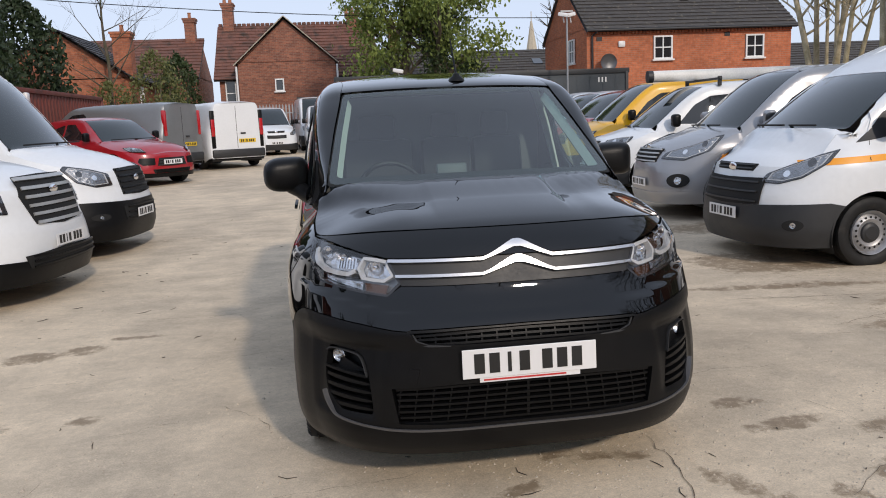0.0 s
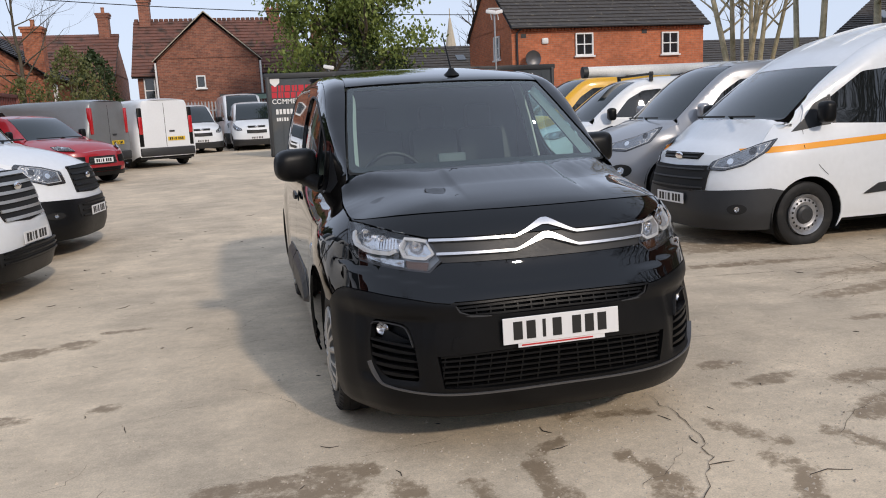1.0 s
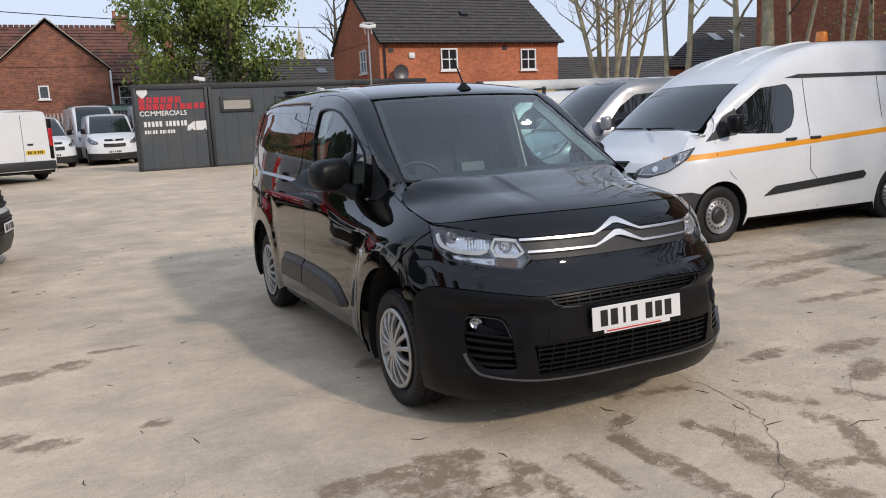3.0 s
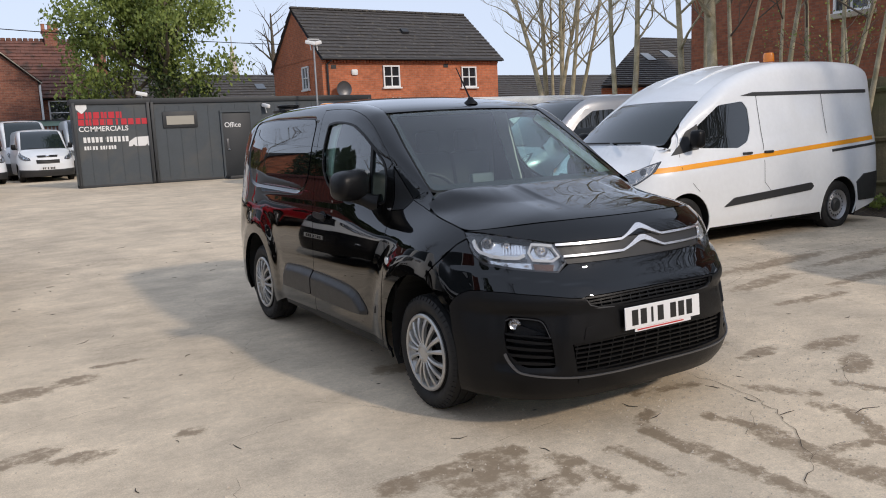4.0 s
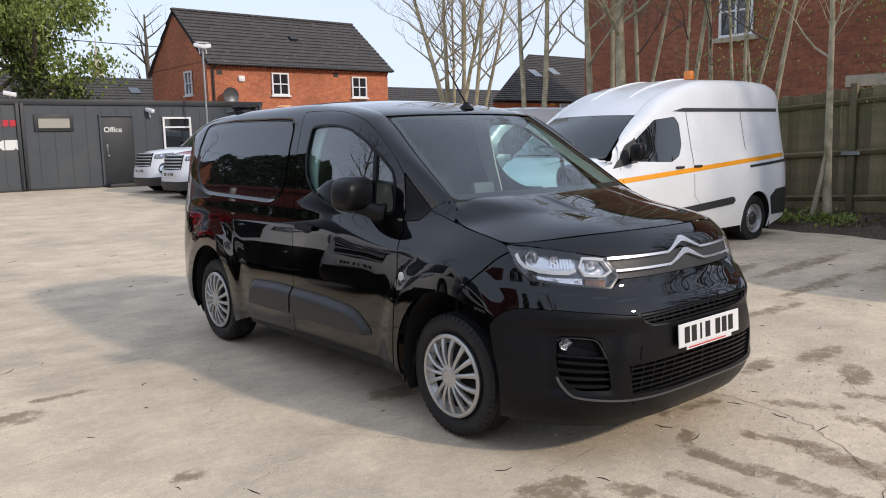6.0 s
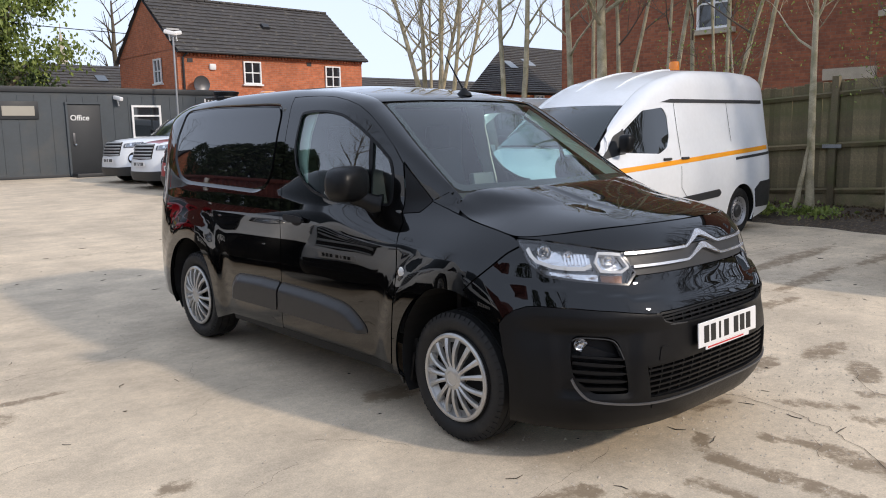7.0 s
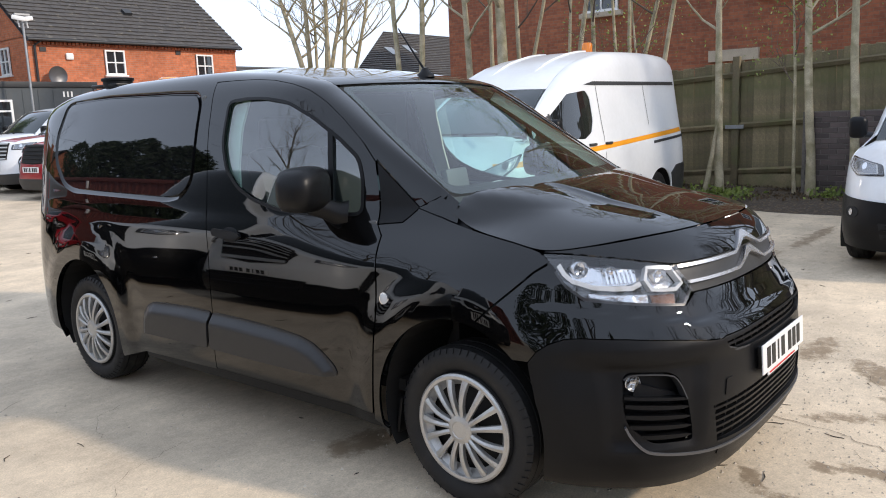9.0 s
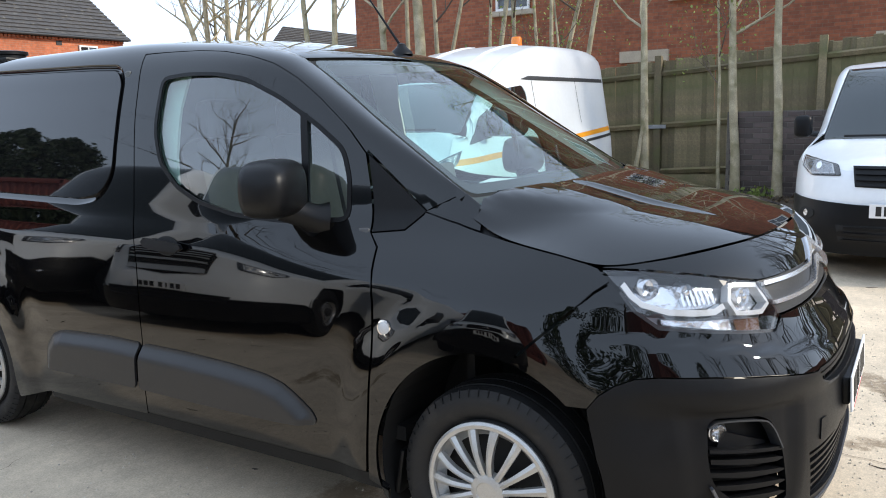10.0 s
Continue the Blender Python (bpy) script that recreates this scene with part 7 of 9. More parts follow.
# ---- parked vehicles ----
def van_shell(half, high, over, by, ty, cowl, nose_top, tail, tum=0.82, roof=None, zc=None, bow=(0.16, 0.10)):
    top = high - 0.2
    return Shell(
        wide=Curve((0.2, half * 0.95), (0.4, half * 0.988), (0.7, half), (1.0, half * 0.985), (1.0 + 0.35 * (top - 1.0), half * (0.985 - 0.35 * (1 - tum))), (top, half * tum), (top + 0.2, half * (tum - 0.03))),
        nose=Curve((0.2, 0.06 - over), (0.4, -over), (0.62, 0.005 - over), (0.8, 0.05 - over), (nose_top - 0.05, 0.13 - over), (nose_top + 0.04, 0.22 - over), (cowl + 0.1, 0.65 - over)),
        taper=(0.10 * half, 0.0, ty + 0.4, 0.9, cowl + 0.05), tail=tail,
        zc=zc or Curve((by - 0.3, cowl - 0.02), (by, cowl - 0.06), (ty, top - 0.03), (ty + 0.4, top), (tail - 0.4, top), (tail, top - 0.06)),
        xr=Curve((by, half * 0.79), (ty, half * 0.66), (ty + 0.4, half * 0.63), (tail, half * 0.62)),
        zr=roof or Curve((by, cowl), (ty - 0.12, high - 0.14), (ty, high - 0.085), (ty + 0.3, high - 0.035), (ty + 0.9, high - 0.02), (tail - 0.5, high - 0.02), (tail, high - 0.07)),
        screen=(by, ty), bow=bow, crown=0.03,
        spine=Curve((0.08 - over, nose_top - 0.10), (0.22 - over, nose_top), (0.45 - over, nose_top + 0.4 * (cowl + 0.03 - nose_top)), (by - 0.1, cowl + 0.03)),
        fall=Curve((0.1 - over, 0.20), (0.45 - over, 0.13), (by, 0.07)))


def flat_tail(sh, y, mat, parent, bulge=0.03, low=0.3):
    bm = bmesh.new()
    cols = []
    for q in np.linspace(low, float(sh.zc(y)) + 0.297, 16):
        x, yy, z = sh.P(sh.sc + y - sh.yc, q)
        cols.append([bm.verts.new((x * k, yy + bulge * (1 - abs(k) ** 6), z)) for k in np.linspace(-1, 1, 13)])
    for p, q in zip(cols, cols[1:]):
        for i in range(12):
            bm.faces.new((p[i], p[i + 1], q[i + 1], q[i]))
    bmesh.ops.recalc_face_normals(bm, faces=bm.faces)
    return part("tail_door", bm, mat, parent, smooth_=True)


def parked(name, label, category, m, sh, paint, wb, windows, lamp, grille, bumper_top=0.5, bumper=GREY_PLASTIC, r=0.33, rows=5, plate_z=0.5,
           cladding=None, stripe=None, badge=None, group="parked vehicles", plate=PLATE_WHITE, slat=GREY_PLASTIC, fog=None, h=0.08, intake=None, doors=(), handles=(), mirror=True):
    """A van, pick-up or car that faces -y, front axle at the origin."""
    v = thing(name, m, label, category, group)
    sc, yc, tail = sh.sc, sh.yc, sh.tail - 0.03
    half = float(sh.wide(0.7))
    S = lambda y: sc + y - yc
    hood = [(s, hood_edge(sh, s)) for s in np.linspace(0, S(sh.screen[0]) - 0.01, 26)]
    A1 = [(sh.side(y, z), z) for y, z in arch(0, r, r + 0.055, 205, -22, 20)]
    A2 = [(sh.side(y, z), z) for y, z in arch(wb, r, r + 0.055, 205, -22, 20)]
    low = [(0.0, 0.24), (A1[0][0] - 0.02, 0.24)] + A1 + [(A1[-1][0] + 0.05, 0.27), (A2[0][0] - 0.05, 0.27)] + A2 + [(S(tail), 0.33)]
    high = [(S(y), float(sh.zc(y)) + 0.297) for y in np.linspace(tail, sh.screen[0] + 0.01, 28)]
    half_line = low + high + hood[::-1]
    outline = half_line + [(-s, z) for s, z in half_line[::-1] if s > 1e-6]
    holes = []
    for wdw in windows:
        pts = rounded([(S(y), z) for y, z in wdw], 0.04, 3)
        holes += [pts, [(-s, z) for s, z in pts]]
    sheet("body", sh.P, outline, paint, v, holes=holes, h=h)
    for pts in holes:
        sheet("side_window", sh.P, inset(pts, -0.006), TINT, v, h=0.12, lift=-0.006, depth=0)
    edge = [sh.P(s, z) for s, z in hood]
    right = [(float(p[0]) - 0.004, float(p[1]) + 0.003) for p in edge]
    base_line = [sh.G(a, 0.006) for a in np.linspace(0.98, -0.98, 19)]
    rear = [(float(p[0]), float(p[1]) - 0.012) for p in base_line]
    lift = settled(sh, right, [float(p[2]) for p in edge], base_line, 0.30)
    hood_skin = lambda x, y: sh.B(x, y) + np.stack([0 * np.asarray(x), 0 * np.asarray(x), lift(x, y)], -1)
    sheet("bonnet", hood_skin, right + rear + [(-x, y) for x, y in right[::-1][:-1]], paint, v, h=h * 0.6, depth=0.02, centre=(0, 0, 0))
    sheet("windscreen", sh.G, rounded([(-0.99, 0.0), (0.99, 0.0), (0.985, 0.985), (-0.985, 0.985)], 0.05), SCREEN_TINT, v, h=0.1, depth=0)
    sheet("roof", sh.R, [(-1, sh.screen[1]), (0, sh.screen[1]), (1, sh.screen[1]), (1, tail), (-1, tail)], paint, v, h=0.1, lift=0.0)
    flat_tail(sh, tail, paint, v)
    for sg in (-1, 1):
        y0 = sh.screen[0]
        sheet("cowl_panel", lambda u, w, k=sg: sh.P(k * np.asarray(u), w), [(S(y0 - 0.22), 1.0), (S(y0 + 0.22), 1.0), (S(y0 + 0.22), float(sh.zc(y0 + 0.22)) + 0.27), (S(y0 + 0.02), float(sh.zc(y0)) + 0.27), (S(y0 - 0.10), hood[-3][1] - 0.01), (S(y0 - 0.22), hood[-6][1] - 0.02)], paint, v, h=0.08, lift=-0.014, depth=0)
    # nose
    skirt = [(0.0, bumper_top), (0.35, bumper_top)] + [(A1[0][0] - 0.10, bumper_top + 0.03)]
    lowp = [p for p in A1 if p[1] < bumper_top + 0.03 and p[0] < sc]
    lowp = sorted(lowp, key=lambda p: -p[1])
    half_line = skirt + [(p[0] - 0.004, p[1]) for p in lowp] + [(A1[0][0] - 0.03, 0.215), (0.0, 0.205)]
    bp = sheet("bumper", sh.P, half_line + [(-s, z) for s, z in half_line[::-1] if s > 1e-6], bumper, v, h=h, lift=0.012, depth=0.02)
    g = rounded(grille, 0.02, 2) if len(grille) > 2 else grille
    g = grille + [(-s, z) for s, z in grille[::-1] if s > 1e-6]
    gr = sheet("grille", sh.P, g, DARK, v, h=0.08, lift=0.008, depth=0.01)
    zs = [z for _, z in grille]
    for k in range(rows):
        q = min(zs) + (max(zs) - min(zs)) * (k + 0.5) / rows
        wide = max(np.interp(q, [min(zs), max(zs)], [max(s for s, z in grille if z < np.mean(zs)), max(s for s, z in grille if z > np.mean(zs))]) - 0.02, 0.05)
        t = (max(zs) - min(zs)) / rows * 0.18
        sheet("grille_slat", sh.P, [(-wide, q - t), (wide, q - t), (wide, q + t), (-wide, q + t)], slat, gr, h=0.1, lift=0.022, depth=0.014)
    if intake:
        it = sheet("intake", sh.P, intake + [(-s, z) for s, z in intake[::-1] if s > 1e-6], DARK, v, h=0.1, lift=0.018)
        zi = [z for _, z in intake]
        for k in range(3):
            q = min(zi) + (max(zi) - min(zi)) * (k + 0.5) / 3
            wide = min(s for s, _ in intake if s > 0) - 0.03
            sheet("grille_slat", sh.P, [(-wide, q - 0.008), (wide, q - 0.008), (wide, q + 0.008), (-wide, q + 0.008)], bumper, it, h=0.1, lift=0.030, depth=0.012)
    if badge:
        c = sh.P(0.0, badge)
        bm = bmesh.new()
        bmesh.ops.create_uvsphere(bm, u_segments=20, v_segments=10, radius=1, matrix=Matrix.Translation((0, c[1] - 0.024, badge)) @ Matrix.Diagonal((0.075, 0.012, 0.04, 1)))
        part("badge", bm, CHROME, v, smooth_=True)
    for sg in (-1, 1):
        f = (lambda u, w, k=sg: sh.P(k * np.asarray(u), w))
        pts = rounded(lamp, 0.02, 3)
        hl = sheet("headlamp", f, pts, LAMP_DARK, v, h=0.06, lift=0.005, depth=0.01)
        c = np.mean(lamp, 0)
        sheet("reflector", f, [tuple(c + (np.array(p) - c) * 0.84) for p in lamp], DULL_REFLECTOR, hl, h=0.06, lift=0.009, depth=0)
        scaled = lambda k: [tuple(c + (np.array(p) - c) * k) for p in lamp]
        sheet("bezel", f, scaled(0.93), LAMP_DARK, hl, holes=[scaled(0.80)], h=0.06, lift=0.012, depth=0.004)
        sheet("light_strip", f, scaled(0.80), LIGHT_GUIDE, hl, holes=[scaled(0.74)], h=0.06, lift=0.0115, depth=0.003)
        for k, rb in ((0.32, 0.036), (-0.25, 0.030)):
            sb, qb = c + (np.array(lamp[4 if len(lamp) > 4 else 2]) - c) * k
            sheet("bulb", f, [(sb + rb * math.cos(a), qb + rb * math.sin(a)) for a in np.linspace(0, 2 * math.pi, 14, endpoint=False)], LAMP_DARK if k > 0 else CHROME, hl, h=0.05, lift=0.012, depth=0.003)
        sheet("lens", f, inset(pts, 0.004), LENS, hl, h=0.06, lift=0.018, depth=0.008)
        if fog:
            c = f(np.array(fog[0]), np.array(fog[1]))
            fg = sheet("fog_lamp", f, [(fog[0] + fog[2] * math.cos(a), fog[1] + fog[3] * math.sin(a)) for a in np.linspace(0, 2 * math.pi, 16, endpoint=False)], DARK, bp, h=0.08, lift=0.016, depth=0.006)
            sheet("lens", f, [(fog[0] + fog[3] * 0.55 * math.cos(a), fog[1] + fog[3] * 0.55 * math.sin(a)) for a in np.linspace(0, 2 * math.pi, 16, endpoint=False)], LAMP_BODY, fg, h=0.08, lift=0.021, depth=0.003)
        if cladding:
            sheet("cladding", f, rounded([(S(y), z) for y, z in cladding], 0.015, 2), GREY_PLASTIC, v, h=0.1, lift=0.014, depth=0.016)
        if stripe:
            for y0, y1, z0, z1, rise in stripe:
                ys = np.linspace(y0, y1, 16)
                sheet("stripe", f, [(sh.side(y, z0), z0 + rise * (y - y0)) for y in ys] + [(sh.side(y, z1), z1 + rise * (y - y0)) for y in ys[::-1]], ORANGE, v, h=0.12, lift=0.003, depth=0)
        for seam in doors:
            sp = [(S(y), z) for y, z in seam]
            a = np.array(sp)
            sheet("door_seam", f, [tuple(p + (0.004, 0)) for p in a] + [tuple(p - (0.004, 0)) for p in a[::-1]], DARK, v, h=0.2, lift=0.003, depth=0)
        for y, z in handles:
            c = f(np.array(S(y)), np.array(z))
            box("door_handle", (0.03, 0.16, 0.03), tuple(map(float, (c[0] + sg * 0.012, c[1], c[2]))), GREY_PLASTIC, v, bevel=0.008)
        if mirror:
            y, z = sh.screen[0] + 0.38, min(float(sh.zr(sh.screen[0])) + 0.10, 1.31)
            c = sh.P(sg * S(y), z)
            mi = new("wing_mirror")
            mi.parent = v
            box("mirror_cap", (0.16, 0.14, 0.21), (c[0] + sg * 0.15, y - 0.06, z + 0.02), BLACK_PLASTIC if paint is not SILVER_PAINT else paint, mi, bevel=0.05, segments=4)
            tube("mirror_arm", [(c[0] - sg * 0.02, y, z - 0.06), (c[0] + sg * 0.12, y - 0.04, z - 0.05)], 0.03, GREY_PLASTIC, mi)
        for y in (0, wb):
            w = steel_wheel(v, (sg * (half - 0.15), y, r), r=r)
            if sg > 0:
                w.matrix_local = Matrix.Translation((half - 0.15, y, r)) @ pose(0, 0, 0, 0, 0, 180)
            bm = bmesh.new()
            pts = arch(y, r, r + 0.08, 205, -25, 16)
            a = [bm.verts.new((sg * (half - 0.035), py, pz)) for py, pz in pts]
            b = [bm.verts.new((sg * (half - 0.42), py, pz)) for py, pz in pts]
            for i in range(len(pts) - 1):
                bm.faces.new((a[i], a[i + 1], b[i + 1], b[i]))
            bm.faces.new(b)
            part("wheel_housing", bm, DARK, v)
    bm = bmesh.new()
    box_bm(bm, (half * 1.7, tail + 0.3, 0.08), (0, tail / 2 - 0.2, 0.26), 0.01)
    part("underbody", bm, DARK, v)
    c = sh.P(0.0, plate_z)
    number_plate(v, Matrix.Translation((0, c[1] - 0.03, plate_z)), plate)
    bmw = [sh.G(a, 0.02) for a in (0.1, -0.35, -0.75)]
    for k in (1, 0.45):
        tube("wiper", [(q[0] + (0 if k == 1 else 0.55 * half), q[1] - 0.02 - (0.02 if k != 1 else 0), q[2] + 0.02) for q in bmw], 0.010, DARK, v, n=6)
    return v


def face(x, y, heading, z=None):
    """A pose on the ground for a vehicle whose nose points to that heading, in degrees from +x."""
    return pose(x, y, float(ground_z(x, y)) if z is None else z, 0, 0, heading + 90)


cab_window = lambda by, cowl, end, top: [(by + 0.42, cowl + 0.06), (end, cowl + 0.03), (end + 0.02, top - 0.10), (end - 0.08, top), (by + 0.98, top - 0.02), (by + 0.70, cowl + 0.36)]

# white high-roofed van with an orange stripe and beacon
roof = Curve((-0.16, 1.27), (0.42, 1.70), (0.55, 1.775), (0.85, 1.95), (1.30, 2.12), (2.0, 2.235), (3.0, 2.255), (3.6, 2.225), (3.9, 2.14))
zcs = Curve((-0.45, 1.25), (-0.16, 1.22), (0.42, 1.58), (0.55, 1.65), (0.90, 1.82), (1.45, 1.96), (2.1, 2.01), (3.6, 2.0), (3.9, 1.95))
tall = van_shell(0.985, 2.265, 0.93, -0.16, 0.55, 1.27, 1.03, 3.93, tum=0.80, roof=roof, zc=zcs, bow=(0.20, 0.10))
H_LAMP = [(0.50, 0.80), (0.54, 0.88), (0.74, 0.965), (0.96, 1.055), (1.13, 1.10), (1.06, 0.98), (0.87, 0.845), (0.68, 0.79)]
W_LAMP = [(0.60, 0.80), (0.64, 0.89), (0.86, 0.985), (1.12, 1.085), (1.30, 1.13), (1.22, 1.00), (1.00, 0.85), (0.80, 0.79)]
high_van = parked("high_roof_van", "white high-roof panel van with orange side stripe", "van", face(4.15, 3.66, 180, -0.03), tall, WHITE_PAINT, 2.933,
    [[(0.03, 1.23), (0.92, 1.19), (1.10, 1.26), (1.18, 1.40), (1.18, 1.66), (1.10, 1.75), (0.68, 1.71), (0.34, 1.48)]],
    H_LAMP, [(0.0, 0.965), (0.40, 0.965), (0.36, 0.90), (0.0, 0.90)], 0.59, badge=0.932, rows=2, plate_z=0.50, intake=[(0.0, 0.83), (0.55, 0.84), (0.52, 0.60), (0.0, 0.58)],
    cladding=[(0.62, 0.50), (0.80, 0.60), (2.28, 0.68), (2.33, 0.63), (2.28, 0.585)], stripe=[(-0.60, 3.86, 0.949, 1.006, 0.052)], fog=(0.86, 0.42, 0.10, 0.05), h=0.07,
    doors=([(-0.14, 1.20), (-0.12, 1.0), (0.10, 0.80), (0.20, 0.72)], [(1.36, 1.85), (1.38, 1.2), (1.36, 0.75), (1.50, 0.62), (1.52, 0.30)], [(2.66, 1.85), (2.68, 1.30)]), handles=((1.06, 1.12), (1.46, 1.12)))
for sg in (-1, 1):
    f = (lambda u, w, k=sg: tall.P(k * np.asarray(u), w))
    S_ = lambda y: tall.sc + y - tall.yc
    sheet("roof_trim", f, [(S_(1.08), 1.815), (S_(1.30), 1.855), (S_(3.70), 1.865), (S_(3.70), 1.820), (S_(1.30), 1.810)], GREY_PLASTIC, high_van, h=0.1, lift=0.008)
    sheet("slide_rail", f, [(S_(2.75), 1.085), (S_(3.85), 1.14), (S_(3.85), 1.105), (S_(2.75), 1.05)], GREY_PLASTIC, high_van, h=0.1, lift=0.006)
    sheet("rear_bumper", f, [(S_(3.28), 0.62), (S_(3.45), 0.72), (S_(3.88), 0.74), (S_(3.88), 0.36), (S_(3.36), 0.36)], GREY_PLASTIC, high_van, h=0.1, lift=0.012)
    for x in (0.30,):
        p = [(sg * 0.30, y, float(tall.R(0.45, y)[2]) + 0.006) for y in np.linspace(0.75, 2.1, 9)]
        tube("roof_rib", p, 0.012, WHITE_PAINT, high_van, n=6)
    sheet("sail_panel", f, [(S_(-0.30), 1.15), (S_(0.02), 1.37), (S_(0.30), 1.48), (S_(0.30), 1.205)], GREY_PLASTIC, high_van, h=0.05, lift=0.004)
    sheet("scuttle_corner", f, [(S_(-0.48), 1.0), (S_(0.10), 1.0), (S_(0.10), 1.52), (S_(-0.16), 1.535), (S_(-0.34), 1.50), (S_(-0.48), 1.20)], WHITE_PAINT, high_van, h=0.04, lift=-0.02, depth=0)
    sheet("window_bar", f, [(S_(0.30), 1.49), (S_(0.33), 1.50), (S_(0.36), 1.22), (S_(0.33), 1.22)], GREY_PLASTIC, high_van, h=0.1, lift=0.002)
beacon = new("beacon")
beacon.parent = high_van
BEACON_ORANGE = material("beacon_orange", (0.85, 0.22, 0.005), 0.25, coat=0.6)
revolve("dome", [(0.0, 0.075), (0.10, 0.072), (0.125, 0.06), (0.13, 0.001)], 24, BEACON_ORANGE, beacon, axis="z", at=(0.0, 2.70, 2.305))
revolve("foot", [(-0.04, 0.08), (0.0, 0.08), (0.001, 0.001)], 24, GREY_PLASTIC, beacon, axis="z", at=(0.0, 2.70, 2.305))
bars("screen_bar", [(x, 0, 0.035, 0.10) for x in (-0.09, -0.045, 0.0, 0.06)], Matrix.Translation((-0.40, 0.33, 1.62)) @ pose(0, 0, 0, -35), PLATE_WHITE, high_van)

# silver van
mid = van_shell(0.955, 1.97, 0.93, 0.12, 1.05, 1.17, 0.98, 4.0, tum=0.80)
parked("silver_van", "metallic silver panel van parked beside the white one", "van", face(4.58, 6.8, 177), mid, SILVER_PAINT, 3.1,
    [cab_window(0.12, 1.17, 1.60, 1.72)], [(0.50, 0.80), (0.55, 0.88), (0.9, 0.98), (1.2, 1.09), (1.30, 1.10), (1.15, 0.90), (0.85, 0.78)],
    [(0.0, 0.94), (0.48, 0.93), (0.42, 0.76), (0.0, 0.74)], 0.36, bumper=SILVER_PAINT, rows=4, badge=0.95, slat=SILVER, plate_z=0.48, fog=(0.82, 0.52, 0.16, 0.09), handles=((1.5, 1.02),))
# white van with a pipe carrier
small = van_shell(0.915, 1.84, 0.90, 0.05, 0.95, 1.10, 0.96, 3.5, tum=0.80)
P_LAMP = [(0.52, 0.84), (0.56, 0.93), (0.80, 0.97), (1.05, 0.99), (1.0, 0.90), (0.82, 0.83)]
piped = parked("white_van", "white van carrying a long pale pipe tube on its roof rack", "van", face(4.7, 9.6, 176), small, WHITE_PAINT, 2.785,
    [cab_window(0.05, 1.10, 1.45, 1.62)], P_LAMP, [(0.0, 0.92), (0.40, 0.92), (0.36, 0.74), (0.0, 0.73)], 0.5, rows=4, plate_z=0.48)
for y in (1.2, 2.3, 3.2):
    bm = bmesh.new()
    box_bm(bm, (1.5, 0.05, 0.04), (0, y, 1.88), 0.008)
    for x in (-0.7, 0.7):
        box_bm(bm, (0.05, 0.06, 0.16), (x, y, 1.84), 0.008)
    part("rack_bar", bm, GREY_PLASTIC, piped)
PIPE = material("pale_tube", (0.70, 0.69, 0.65), 0.5, vary=0.1, scale=4)
revolve("pipe_tube", [(0.35, 0.001), (0.35, 0.10), (3.9, 0.10), (3.9, 0.001)], 24, PIPE, piped, axis="y", at=(-0.35, 0, 1.99))
revolve("tube_cap", [(0.33, 0.001), (0.33, 0.108), (0.42, 0.108), (0.42, 0.10)], 24, GREY_PLASTIC, piped, axis="y", at=(-0.35, 0, 1.99))
# yellow van
parked("yellow_van", "bright yellow panel van in the parked row", "van", face(5.0, 12.3, 178), van_shell(0.92, 1.95, 0.90, 0.05, 0.95, 1.15, 0.97, 3.8, tum=0.82), YELLOW_PAINT, 2.9,
    [cab_window(0.05, 1.15, 1.50, 1.70)], P_LAMP, [(0.0, 0.92), (0.40, 0.92), (0.36, 0.74), (0.0, 0.73)], 0.5, rows=3, plate_z=0.48)
# white small van at the other end of the row
parked("white_van", "white compact van with dark plastic bumper beside the fence", "van", face(5.15, -0.96, 180, 0.0), small, WHITE_PAINT, 2.785,
    [cab_window(0.05, 1.10, 1.45, 1.62)], P_LAMP, [(0.0, 0.92), (0.44, 0.92), (0.40, 0.76), (0.0, 0.75)], 0.62, bumper=BLACK_PLASTIC, rows=4, slat=BLACK_PLASTIC, plate_z=0.58,
    intake=[(0.0, 0.46), (0.48, 0.45), (0.44, 0.32), (0.0, 0.31)], fog=(0.80, 0.52, 0.10, 0.05), h=0.06)
# the row that faces it from the other side
big = van_shell(1.0, 2.45, 0.98, 0.20, 1.15, 1.33, 1.10, 4.7, tum=0.84)
B_LAMP = [(0.56, 0.86), (0.58, 1.00), (0.80, 1.07), (1.06, 1.12), (1.12, 1.08), (0.98, 0.92), (0.78, 0.85)]
ford = parked("white_van", "large white van with black bumper and grille", "van", face(-4.0, 6.85, -8), big, WHITE_PAINT, 3.3,
    [cab_window(0.2, 1.33, 1.75, 2.0)], B_LAMP, [(0.0, 1.06), (0.46, 1.05), (0.44, 0.74), (0.0, 0.72)], 0.66, bumper=BLACK_PLASTIC, rows=5, slat=BLACK_PLASTIC, badge=0.92, plate_z=0.50,
    intake=[(0.0, 0.62), (0.5, 0.60), (0.45, 0.44), (0.0, 0.43)], fog=(0.82, 0.50, 0.12, 0.04), h=0.07, r=0.34)
